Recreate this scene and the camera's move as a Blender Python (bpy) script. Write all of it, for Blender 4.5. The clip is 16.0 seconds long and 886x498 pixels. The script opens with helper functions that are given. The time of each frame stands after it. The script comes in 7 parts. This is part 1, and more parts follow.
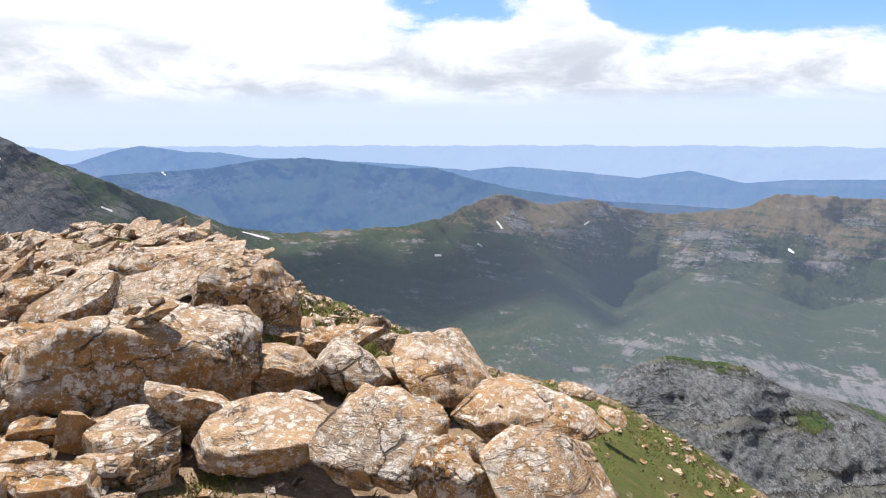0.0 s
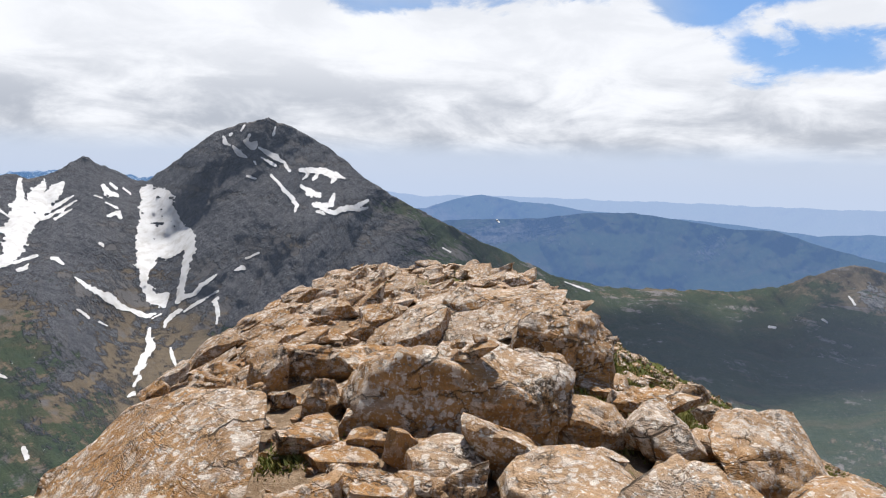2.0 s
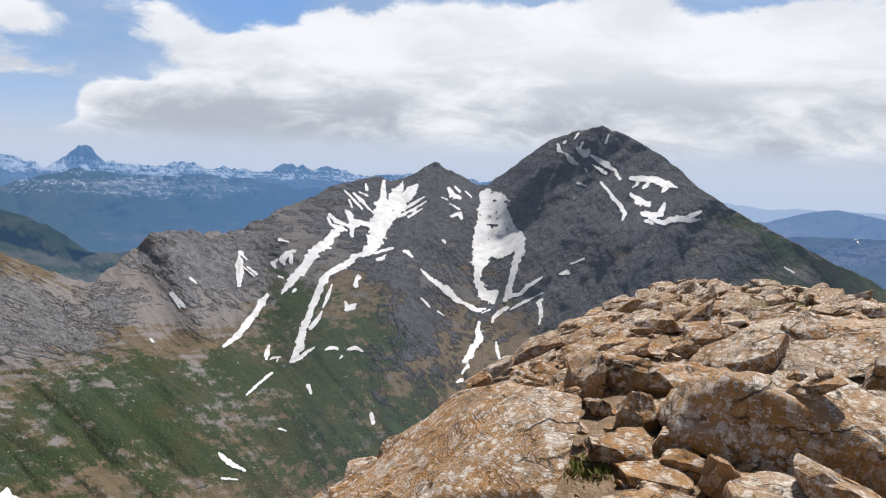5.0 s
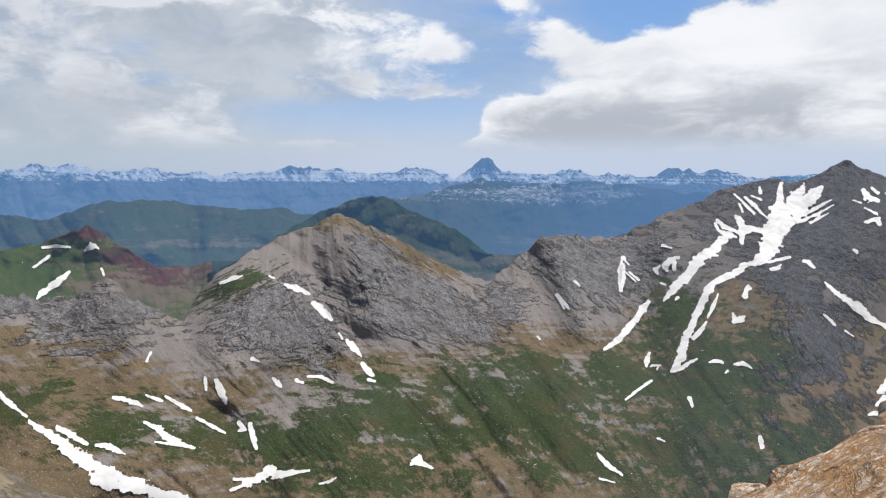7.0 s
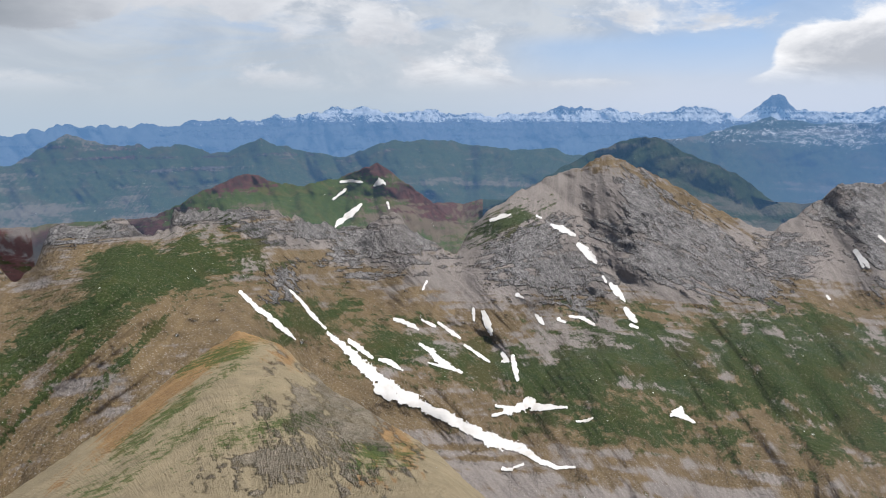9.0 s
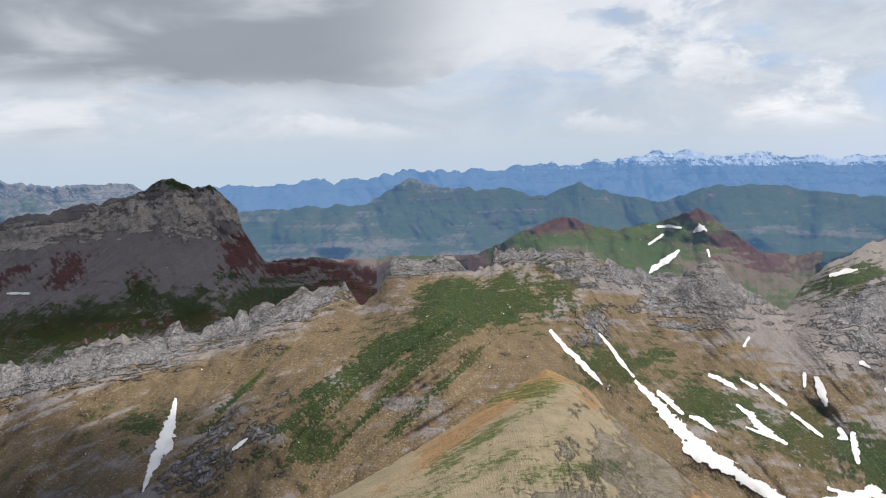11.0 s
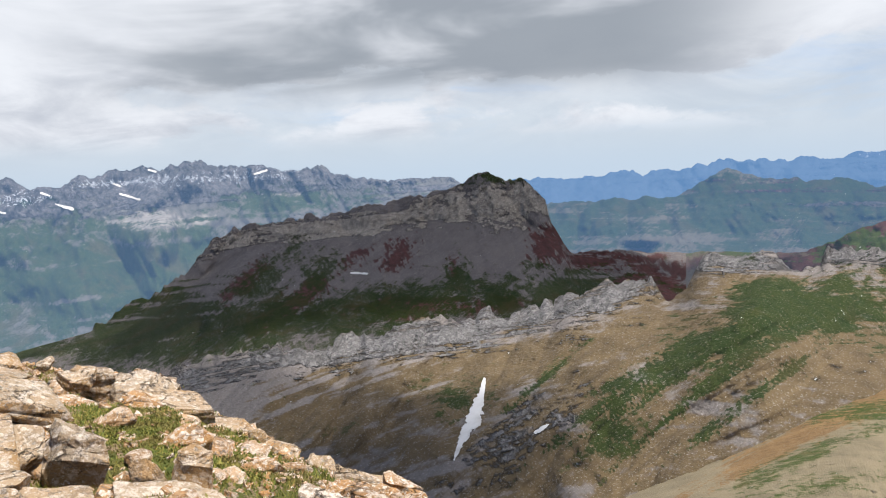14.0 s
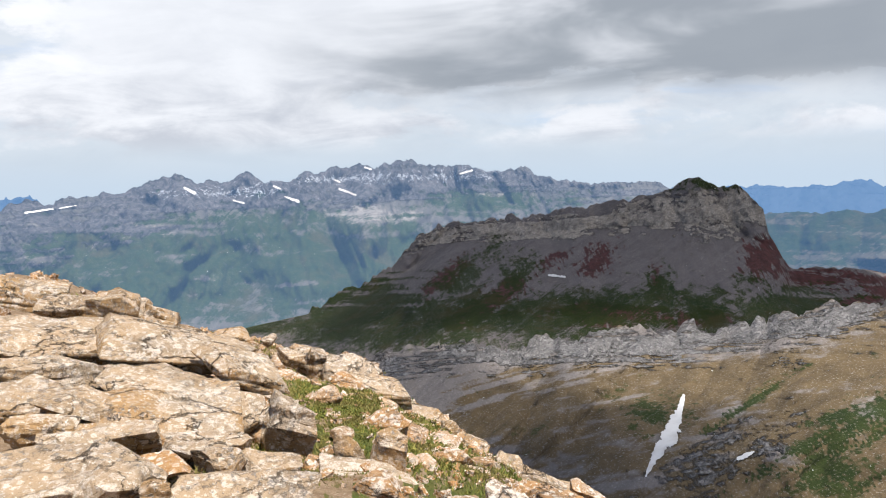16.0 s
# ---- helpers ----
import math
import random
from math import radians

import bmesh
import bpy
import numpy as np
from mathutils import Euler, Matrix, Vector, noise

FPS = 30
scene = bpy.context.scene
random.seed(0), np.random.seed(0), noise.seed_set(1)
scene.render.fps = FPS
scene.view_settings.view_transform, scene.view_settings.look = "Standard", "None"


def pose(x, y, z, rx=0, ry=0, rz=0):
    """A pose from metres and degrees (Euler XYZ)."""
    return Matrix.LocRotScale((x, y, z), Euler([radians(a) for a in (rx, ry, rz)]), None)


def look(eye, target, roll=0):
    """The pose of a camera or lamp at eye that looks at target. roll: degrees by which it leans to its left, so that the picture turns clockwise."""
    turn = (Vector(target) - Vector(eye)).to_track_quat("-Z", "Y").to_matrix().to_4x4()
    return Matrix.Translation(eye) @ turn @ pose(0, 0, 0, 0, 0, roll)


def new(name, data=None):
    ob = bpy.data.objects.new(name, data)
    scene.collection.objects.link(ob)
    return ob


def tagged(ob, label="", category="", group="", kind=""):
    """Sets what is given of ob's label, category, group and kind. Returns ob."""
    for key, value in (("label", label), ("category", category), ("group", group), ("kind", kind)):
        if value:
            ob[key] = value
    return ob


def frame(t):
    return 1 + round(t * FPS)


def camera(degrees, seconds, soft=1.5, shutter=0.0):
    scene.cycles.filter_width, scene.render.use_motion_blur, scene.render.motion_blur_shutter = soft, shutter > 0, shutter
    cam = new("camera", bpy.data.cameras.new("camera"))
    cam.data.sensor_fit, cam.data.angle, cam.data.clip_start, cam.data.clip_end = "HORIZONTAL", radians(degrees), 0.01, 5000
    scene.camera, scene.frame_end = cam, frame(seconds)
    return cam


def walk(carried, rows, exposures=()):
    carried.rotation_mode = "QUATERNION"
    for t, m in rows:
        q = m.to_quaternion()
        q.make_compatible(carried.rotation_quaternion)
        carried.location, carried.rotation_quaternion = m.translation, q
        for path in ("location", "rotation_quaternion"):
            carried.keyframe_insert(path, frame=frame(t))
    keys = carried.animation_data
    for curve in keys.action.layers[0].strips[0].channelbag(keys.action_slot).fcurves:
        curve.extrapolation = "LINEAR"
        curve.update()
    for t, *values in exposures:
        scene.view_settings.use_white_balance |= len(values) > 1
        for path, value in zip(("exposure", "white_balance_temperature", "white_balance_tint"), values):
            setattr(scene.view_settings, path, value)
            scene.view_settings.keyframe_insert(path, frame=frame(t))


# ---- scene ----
EYE = 1.6
TURNS = [
    (0.0, 79.91, 0.28, -0.05), (0.5, 81.26, -0.30, 8.75), (1.0, 82.20, -0.53, 14.26), (1.5, 81.77, -0.57, 18.66),
    (2.0, 83.90, -1.36, 25.45), (2.5, 83.05, -2.74, 31.32), (3.0, 82.99, -1.38, 34.98), (5.5, 83.22, -2.20, 58.56),
    (6.0, 82.78, -1.02, 67.20), (6.5, 83.02, -0.92, 72.85), (7.0, 83.35, -0.32, 80.56), (7.5, 83.21, 0.15, 87.67),
    (8.0, 82.82, -0.33, 92.53), (8.5, 81.82, 0.40, 96.11), (9.0, 78.72, 0.37, 101.52), (9.5, 79.73, 0.44, 110.04),
    (12.0, 82.64, 1.66, 133.28), (12.5, 82.85, 1.72, 137.70), (13.0, 82.77, 2.27, 141.42), (13.5, 82.71, 2.52, 145.14),
    (14.0, 82.65, 2.64, 149.94), (14.5, 82.70, 3.05, 154.30), (15.0, 82.99, 2.68, 158.18), (15.5, 83.25, 2.16, 163.62),
    (16.0, 83.37, 1.51, 165.85)]
cam = camera(62.9, 16.0, 1.1)
walk(cam, [(t, pose(0, 0, EYE, a, b, c)) for t, a, b, c in TURNS], [(0.0, 0.74, 6280, 10), (1.0, 0.57, 6280, 10), (1.5, 0.42, 6280, 10), (2.0, 0.37, 6280, 10), (3.0, 0.27, 6280, 10), (7.5, 0.27, 6320, 10), (9.5, 0.42, 6440, 10), (13.0, 0.59, 6440, 10), (16.0, 0.69, 6440, 10)])

# ---- light and sky ----
SUN_BEARING, SUN_HEIGHT = 24.0, 66.0


def facing(bearing, height=0.0):
    """The unit vector towards a bearing (degrees, anticlockwise from +y) and a height above the level."""
    b, h = radians(bearing), radians(height)
    return Vector((-math.sin(b) * math.cos(h), math.cos(b) * math.cos(h), math.sin(h)))


sun = new("sun", bpy.data.lights.new("sun", "SUN"))
sun.data.energy, sun.data.angle, sun.data.color = 5.0, radians(0.5), (1.0, 0.95, 0.87)
sun.matrix_world = look(facing(SUN_BEARING, SUN_HEIGHT) * 100, (0, 0, 0))


class Nodes:
    """A short way to write node trees."""

    def __init__(self, tree):
        self.tree = tree
        tree.nodes.clear()

    def add(self, kind):
        return self.tree.nodes.new(kind)

    def put(self, socket, v):
        if hasattr(v, "is_output"):
            self.tree.links.new(v, socket)
        elif hasattr(v, "__len__") and len(v) == 3 and len(socket.default_value) == 4:
            socket.default_value = (*v, 1)
        else:
            socket.default_value = v

    def math(self, op, a, b=0.0, c=0.0, clamp=False):
        n = self.add("ShaderNodeMath")
        n.operation, n.use_clamp = op, clamp
        for s, v in zip(n.inputs, (a, b, c)):
            self.put(s, v)
        return n.outputs[0]

    def vec(self, op, a, b=(0, 0, 0)):
        n = self.add("ShaderNodeVectorMath")
        n.operation = op
        self.put(n.inputs[0], a)
        self.put(n.inputs[1], b)
        return n.outputs["Value" if op in ("DOT_PRODUCT", "LENGTH", "DISTANCE") else "Vector"]

    def scaled(self, a, k):
        n = self.add("ShaderNodeVectorMath")
        n.operation = "SCALE"
        self.put(n.inputs[0], a)
        self.put(n.inputs["Scale"], k)
        return n.outputs["Vector"]

    def mix(self, f, a, b, mode="MIX"):
        n = self.add("ShaderNodeMix")
        n.data_type, n.blend_type = "RGBA", mode
        self.put(n.inputs["Factor"], f)
        self.put(n.inputs["A"], a)
        self.put(n.inputs["B"], b)
        return n.outputs["Result"]

    def step(self, v, lo, hi, a=0.0, b=1.0):
        n = self.add("ShaderNodeMapRange")
        n.interpolation_type = "SMOOTHSTEP"
        for key, x in (("Value", v), ("From Min", lo), ("From Max", hi), ("To Min", a), ("To Max", b)):
            self.put(n.inputs[key], x)
        return n.outputs["Result"]

    def noise(self, v, scale, detail=4.0, rough=0.55, warp=0.0, kind="FBM"):
        n = self.add("ShaderNodeTexNoise")
        n.noise_type, n.normalize = kind, True
        self.put(n.inputs["Vector"], v)
        for key, x in (("Scale", scale), ("Detail", detail), ("Roughness", rough), ("Distortion", warp)):
            self.put(n.inputs[key], x)
        return n.outputs["Fac"]

    def cells(self, v, scale, feature="F1", detail=0.0):
        n = self.add("ShaderNodeTexVoronoi")
        n.feature, n.normalize = feature, detail > 0
        if detail:
            n.inputs["Detail"].default_value, n.inputs["Roughness"].default_value, n.inputs["Lacunarity"].default_value = detail, 0.55, 2.3
        self.put(n.inputs["Vector"], v)
        self.put(n.inputs["Scale"], scale)
        return n.outputs["Distance"]

    def attr(self, name):
        n = self.add("ShaderNodeAttribute")
        n.attribute_name = name
        return n.outputs["Fac"]

    def split(self, v):
        n = self.add("ShaderNodeSeparateXYZ")
        self.put(n.inputs[0], v)
        return n.outputs

    def bump(self, height, strength, distance):
        n = self.add("ShaderNodeBump")
        self.put(n.inputs["Height"], height)
        self.put(n.inputs["Strength"], strength)
        self.put(n.inputs["Distance"], distance)
        return n.outputs["Normal"]

    def surface(self, colour, rough=0.9, normal=None, spec=0.2):
        n = self.add("ShaderNodeBsdfPrincipled")
        self.put(n.inputs["Base Color"], colour)
        self.put(n.inputs["Roughness"], rough)
        self.put(n.inputs["Specular IOR Level"], spec)
        if normal is not None:
            self.put(n.inputs["Normal"], normal)
        return n.outputs[0]

    def finish(self, shader, kind="ShaderNodeOutputMaterial"):
        self.tree.links.new(shader, self.add(kind).inputs["Surface"])


def sky_world():
    """Blue sky with broken cumulus and a pale band of haze over the horizon."""
    world = bpy.data.worlds.new("sky")
    scene.world = world
    world.use_nodes = True
    n = Nodes(world.node_tree)
    sky = n.add("ShaderNodeTexSky")
    sky.sky_type, sky.sun_disc, sky.altitude = "NISHITA", False, 2400.0
    sky.sun_elevation, sky.sun_rotation = radians(SUN_HEIGHT), radians(-SUN_BEARING)
    d = n.add("ShaderNodeTexCoord").outputs["Generated"]
    x, y, z = n.split(d)
    blue = n.mix(n.step(z, 0.55, 0.3, 0.0, 0.55), n.scaled(sky.outputs[0], 0.12), (0.13, 0.37, 0.84))

    def toward(bearing, height, lo, hi):
        return n.step(n.vec("DOT_PRODUCT", d, tuple(facing(bearing, height))), math.cos(radians(lo)), math.cos(radians(hi)))

    # heaped cloud: noise round the horizon, a little wider than high
    level = n.math("SQRT", n.math("ADD", n.math("MULTIPLY", x, x), n.math("MULTIPLY", y, y)))
    ring = n.add("ShaderNodeCombineXYZ")
    n.put(ring.inputs[0], n.math("DIVIDE", x, level))
    n.put(ring.inputs[1], n.math("DIVIDE", y, level))
    n.put(ring.inputs[2], n.math("MULTIPLY", z, 2.1))
    p = ring.outputs[0]

    def heap(v):
        big, puff = n.noise(v, 3.3, 2.0, 0.5, 0.2), n.noise(v, 9.0, 6.0, 0.6, 0.3)
        bent = n.vec("ADD", v, n.scaled(n.vec("ADD", (0.0, 0.0, 0.0), puff), 0.12))
        billow = n.math("SUBTRACT", 0.92, n.cells(bent, 8.0, "SMOOTH_F1", 4.0))           # rounded heads of cumulus
        return n.math("ADD", n.math("MULTIPLY", big, 0.5), n.math("ADD", n.math("MULTIPLY", puff, 0.28), n.math("MULTIPLY", billow, 0.22)))

    def band(lo0, lo1, hi1, hi0):
        s = [math.sin(radians(v)) for v in (lo0, lo1, hi1, hi0)]
        return n.math("MULTIPLY", n.step(z, s[0], s[1]), n.step(z, s[3], s[2]))

    bank = n.math("MULTIPLY", toward(28, 6, 46, 30), band(0.8, 2.5, 10.0, 13.5))
    low = n.math("MULTIPLY", toward(67, 2.5, 13, 8), band(0.3, 0.9, 4.0, 5.6))
    east = n.math("MULTIPLY", toward(-18, 6, 19, 11), band(0.9, 1.7, 5.6, 7.6))
    roof = n.math("MULTIPLY", toward(150, 12, 46, 20), band(4.5, 8.0, 40.0, 60.0))
    clear = n.math("MAXIMUM", toward(-24, 14.5, 18, 10), n.math("MULTIPLY", toward(66, 14.0, 7, 3), 0.9))
    clear = n.math("MAXIMUM", clear, n.math("MULTIPLY", toward(-1, 15.0, 12, 6), 0.95))
    clear = n.math("MAXIMUM", clear, n.math("MULTIPLY", n.math("MULTIPLY", toward(86, 4.8, 13, 5), band(1.5, 2.6, 4.0, 5.5)), 0.8))
    lift = n.math("ADD", n.math("MULTIPLY", bank, 0.17), n.math("ADD", n.math("MULTIPLY", low, 0.25), n.math("ADD", n.math("MULTIPLY", east, 0.15), n.math("MULTIPLY", roof, 0.16))))
    lift = n.math("SUBTRACT", lift, n.math("MULTIPLY", clear, 0.20))
    body = n.math("ADD", heap(p), lift)
    rise = n.math("SUBTRACT", heap(n.vec("ADD", p, (0.0, 0.0, 0.07))), heap(n.vec("ADD", p, (0.0, 0.0, -0.05))))
    cover = n.step(body, 0.505, 0.565)
    # undersides, and the thick cloud over the table mountain, are grey
    thick = n.noise(n.vec("MULTIPLY", p, (1.0, 1.0, 1.5)), 7.0, 6.0, 0.6, 0.5)
    grey = n.step(n.math("ADD", n.math("MULTIPLY", rise, 1.6), n.math("ADD", n.math("MULTIPLY", thick, 1.2), n.math("MULTIPLY", body, 0.5))), 0.62, 1.20)
    dark = n.math("MULTIPLY", n.math("MULTIPLY", toward(151, 12, 30, 14), band(3.0, 6.5, 30.0, 60.0)), n.step(n.noise(n.vec("MULTIPLY", p, (1.0, 1.0, 1.8)), 2.6, 5.0, 0.5, 0.4), 0.34, 0.56))
    white = n.mix(n.math("MULTIPLY", grey, n.step(z, 0.17, 0.06, 0.25, 0.85)), n.mix(toward(150, 8, 60, 30), (0.96, 0.96, 0.975), (0.71, 0.73, 0.77)), (0.42, 0.45, 0.51))
    white = n.mix(n.math("MULTIPLY", dark, 0.9), white, (0.24, 0.27, 0.31))
    cover = n.math("MAXIMUM", n.math("MULTIPLY", cover, n.step(z, 0.012, 0.05)), n.math("MULTIPLY", dark, 0.92))
    cover = n.math("MULTIPLY", cover, n.step(z, 0.6, 0.35))
    # a thin veil away from the clear patches
    side = n.math("MAXIMUM", toward(152, 8, 78, 58), 0.5)
    streak = n.noise(n.vec("MULTIPLY", p, (1.0, 1.0, 2.5)), 3.0, 6.0, 0.6, 0.8)
    veil = n.math("MULTIPLY", n.math("MULTIPLY", side, n.step(streak, 0.10, 0.50)), n.math("MULTIPLY", n.math("SUBTRACT", 1.0, n.math("MULTIPLY", clear, 0.85)), n.step(z, 0.55, 0.28)))
    pale = n.mix(n.step(n.noise(p, 6.0, 6.0, 0.6, 0.6), 0.35, 0.65), (0.47, 0.51, 0.56), (0.62, 0.65, 0.68))
    c = n.mix(n.math("MULTIPLY", veil, 0.93), blue, pale)
    haze = n.step(z, 0.13, -0.01)
    c = n.mix(n.math("MULTIPLY", haze, 0.85), c, n.mix(toward(155, 4, 75, 40), (0.61, 0.66, 0.77), (0.50, 0.565, 0.635)))
    c = n.mix(cover, c, white)
    c = n.mix(n.step(z, 0.035, -0.035), c, n.mix(toward(155, 0, 75, 40), (0.56, 0.64, 0.79), (0.46, 0.55, 0.65)))
    b = n.add("ShaderNodeBackground")
    n.put(b.inputs["Color"], c)
    n.put(b.inputs["Strength"], 0.8)
    n.finish(b.outputs[0], "ShaderNodeOutputWorld")


sky_world()


def cloud(bearing, distance, height, wide, long, thick, seed, dense=0.66):
    """A body of cloud over the land, ragged at its rim, that shades what lies under it."""
    bm = bmesh.new()
    bmesh.ops.create_icosphere(bm, subdivisions=5, radius=1.0)
    rim = []
    for v in bm.verts:
        k = noise.fractal(v.co * 2.2 + Vector((seed, 0, 0)), 1.0, 2.0, 5)
        rim.append(1 - v.co.xy.length)
        v.co = Vector((v.co.x * wide, v.co.y * long, v.co.z * thick * (1.0 if v.co.z > 0 else 0.35))) * (1 + 0.25 * k)
    me = bpy.data.meshes.new("cloud")
    bm.to_mesh(me)
    bm.free()
    me.attributes.new("rim", "FLOAT", "POINT").data.foreach_set("value", rim)
    m = bpy.data.materials.new("cloud")
    m.use_nodes = True
    n = Nodes(m.node_tree)
    p = n.add("ShaderNodeNewGeometry").outputs["Position"]
    ragged = n.math("ADD", n.attr("rim"), n.math("MULTIPLY", n.math("SUBTRACT", n.noise(p, 0.0045, 6.0, 0.6), 0.5), 1.0))
    mix = n.add("ShaderNodeMixShader")
    n.put(mix.inputs[0], n.step(ragged, 0.02, 0.45, 0.0, dense))
    n.put(mix.inputs[1], n.add("ShaderNodeBsdfTransparent").outputs[0])
    n.put(mix.inputs[2], n.surface((0.85, 0.86, 0.88), 1.0, None, 0.0))
    n.finish(mix.outputs[0])
    me.materials.append(m)
    ob = new("cloud", me)
    ob.matrix_world = pose(*(facing(bearing) * distance + Vector((0, 0, height))), 0, 0, bearing)
    tagged(ob, "grey fair-weather cloud over the mountains", "cloud", kind="structure")


cloud(136.0, 1385, 850, 950, 800, 170, 3, 0.56)
cloud(10.3, 1656, 700, 560, 420, 110, 8, 0.82)
cloud(130.4, 287, 400, 240, 115, 50, 5, 0.4)
cloud(101.0, 236, 500, 150, 130, 40, 11, 0.5)

# ---- materials ----
def material(name):
    m = bpy.data.materials.new(name)
    m.use_nodes = True
    return m, Nodes(m.node_tree)


def terrain_material(name, rock_a, rock_b, scree, soil, grain, bump, haze_glow=0.0, haze_colour=(0.17, 0.30, 0.52), lush=1.0, dark=None, strata=1.0, cracked=0.32):
    """Bare rock, scree, soil, turf and red earth by the cover masks of the mesh. grain: metres of the coarsest patches.
    Distance haze is painted on as a share of flat coloured emission.
    """
    m, n = material(name)
    p = n.add("ShaderNodeNewGeometry").outputs["Position"]
    q = n.scaled(p, 1.0 / grain)
    coarse, mid, fine, grit = n.noise(q, 1.0, 5.0, 0.6, 0.4), n.noise(q, 5.0, 5.0, 0.6), n.noise(q, 20.0, 4.0, 0.65), n.noise(q, 55.0, 2.0, 0.6)
    beds = n.add("ShaderNodeCombineXYZ")               # the layers of the rock, which dip as the mask says
    for s, v in zip(beds.inputs, (*n.split(q)[:2], n.math("MULTIPLY", n.attr("bed"), 1.0 / grain))):
        n.put(s, v)
    bedded = n.noise(n.vec("MULTIPLY", beds.outputs[0], (1.5, 1.5, 9.0)), 1.0, 5.0, 0.6, 0.8)
    fall = n.add("ShaderNodeCombineXYZ")               # streaks of stones and turf down the slope
    for s, v in zip(fall.inputs, (n.math("MULTIPLY", n.attr("fall"), 1.0 / grain), n.math("MULTIPLY", n.attr("down"), 0.22 / grain), 0.0)):
        n.put(s, v)
    streaks = n.noise(fall.outputs[0], 7.0, 5.0, 0.62, 0.9)
    rills = n.noise(fall.outputs[0], 2.2, 4.0, 0.55, 0.7)
    blocks = n.cells(n.vec("ADD", n.scaled(beds.outputs[0], 1.0), n.scaled(n.vec("ADD", (0.0, 0.0, 0.0), fine), 0.09)), 9.0, "DISTANCE_TO_EDGE")
    cracks = n.math("MULTIPLY", n.step(blocks, 0.10, 0.0), n.step(mid, 0.40, 0.58))
    if dark:                                       # a second rock and scree where the mask says so
        k = n.attr("dark")
        rock_a, rock_b, scree = (n.mix(k, u, v) for u, v in zip((rock_a, rock_b, scree), dark))
    spread = lambda v, k: n.math("MULTIPLY", n.math("SUBTRACT", v, 0.5), k)
    dim = lambda c, k: tuple(min(0.62, k * v) for v in c) if isinstance(c, tuple) else n.scaled(c, k)
    rock = n.mix(n.step(mid, 0.36, 0.64), rock_a, rock_b)
    rock = n.mix(n.math("MULTIPLY", n.step(bedded, 0.50, 0.62), 0.55 * strata), rock, dim(rock_a, 0.55))
    rock = n.mix(n.math("MULTIPLY", n.step(rills, 0.52, 0.68), 0.4), rock, scree)
    rock = n.mix(n.math("MULTIPLY", n.step(fine, 0.54, 0.66), 0.5), rock, dim(rock_b, 1.35))
    rock = n.mix(n.math("MULTIPLY", cracks, cracked), rock, dim(rock_a, 0.42))
    bare = n.mix(n.step(streaks, 0.38, 0.64), scree, dim(scree, 0.8))
    bare = n.mix(n.math("MULTIPLY", n.step(coarse, 0.42, 0.6), 0.5), bare, dim(scree, 1.18))
    bare = n.mix(n.math("MULTIPLY", n.step(rills, 0.5, 0.66), 0.4), bare, dim(scree, 0.7))
    earth = n.mix(n.step(mid, 0.35, 0.65), soil, dim(soil, 0.72))
    earth = n.mix(n.math("MULTIPLY", n.step(fine, 0.52, 0.66), 0.4), earth, dim(soil, 1.35))
    earth = n.mix(n.math("MULTIPLY", n.step(streaks, 0.50, 0.68), 0.35), earth, dim(soil, 0.66))
    earth = n.mix(n.math("MULTIPLY", n.step(rills, 0.52, 0.68), 0.5), earth, dim(soil, 1.4))
    bare = n.mix(n.step(n.math("ADD", n.attr("soil"), n.math("ADD", spread(mid, 0.8), spread(streaks, 0.9))), 0.20, 0.76), bare, earth)
    bare = n.mix(n.math("MULTIPLY", n.step(grit, 0.56, 0.70), 0.4), bare, dim(rock_b, 1.3))
    stony = n.math("ADD", n.attr("rock"), n.math("ADD", spread(mid, 1.6), n.math("ADD", spread(fine, 0.4), spread(coarse, 0.8))))
    ground = n.mix(n.step(stony, 0.36, 0.62), bare, rock)
    red = n.mix(n.step(mid, 0.35, 0.7), (0.085, 0.036, 0.034), (0.05, 0.027, 0.026))
    ground = n.mix(n.step(n.math("ADD", n.attr("red"), n.math("ADD", spread(mid, 1.0), spread(streaks, 0.7))), 0.28, 0.74), ground, red)
    turf = n.mix(n.step(mid, 0.3, 0.7), dim((0.024, 0.056, 0.010), lush), dim((0.056, 0.080, 0.016), lush))
    turf = n.mix(n.math("MULTIPLY", n.step(coarse, 0.5, 0.66), 0.6), turf, dim((0.105, 0.085, 0.028), lush))
    turf = n.mix(n.math("MULTIPLY", n.step(grit, 0.5, 0.35), 0.35), turf, dim((0.018, 0.028, 0.010), lush))
    green = n.math("ADD", n.attr("grass"), n.math("ADD", spread(mid, 1.5), n.math("ADD", spread(fine, 0.9), spread(streaks, 0.9))))
    flecks = n.math("MULTIPLY", n.step(grit, 0.58, 0.68), 0.7)
    ground = n.mix(n.math("MULTIPLY", n.step(green, 0.26, 0.72), n.math("SUBTRACT", 0.95, n.math("MULTIPLY", flecks, 0.7))), ground, turf)
    ground = n.mix(n.step(n.math("ADD", n.attr("snow"), n.math("ADD", spread(mid, 1.2), spread(fine, 1.5))), 0.5, 0.54), ground, (0.82, 0.84, 0.87))
    hard = n.math("MULTIPLY", n.step(stony, 0.30, 0.62), n.step(green, 0.72, 0.26))      # turf and scree lie smoother than rock
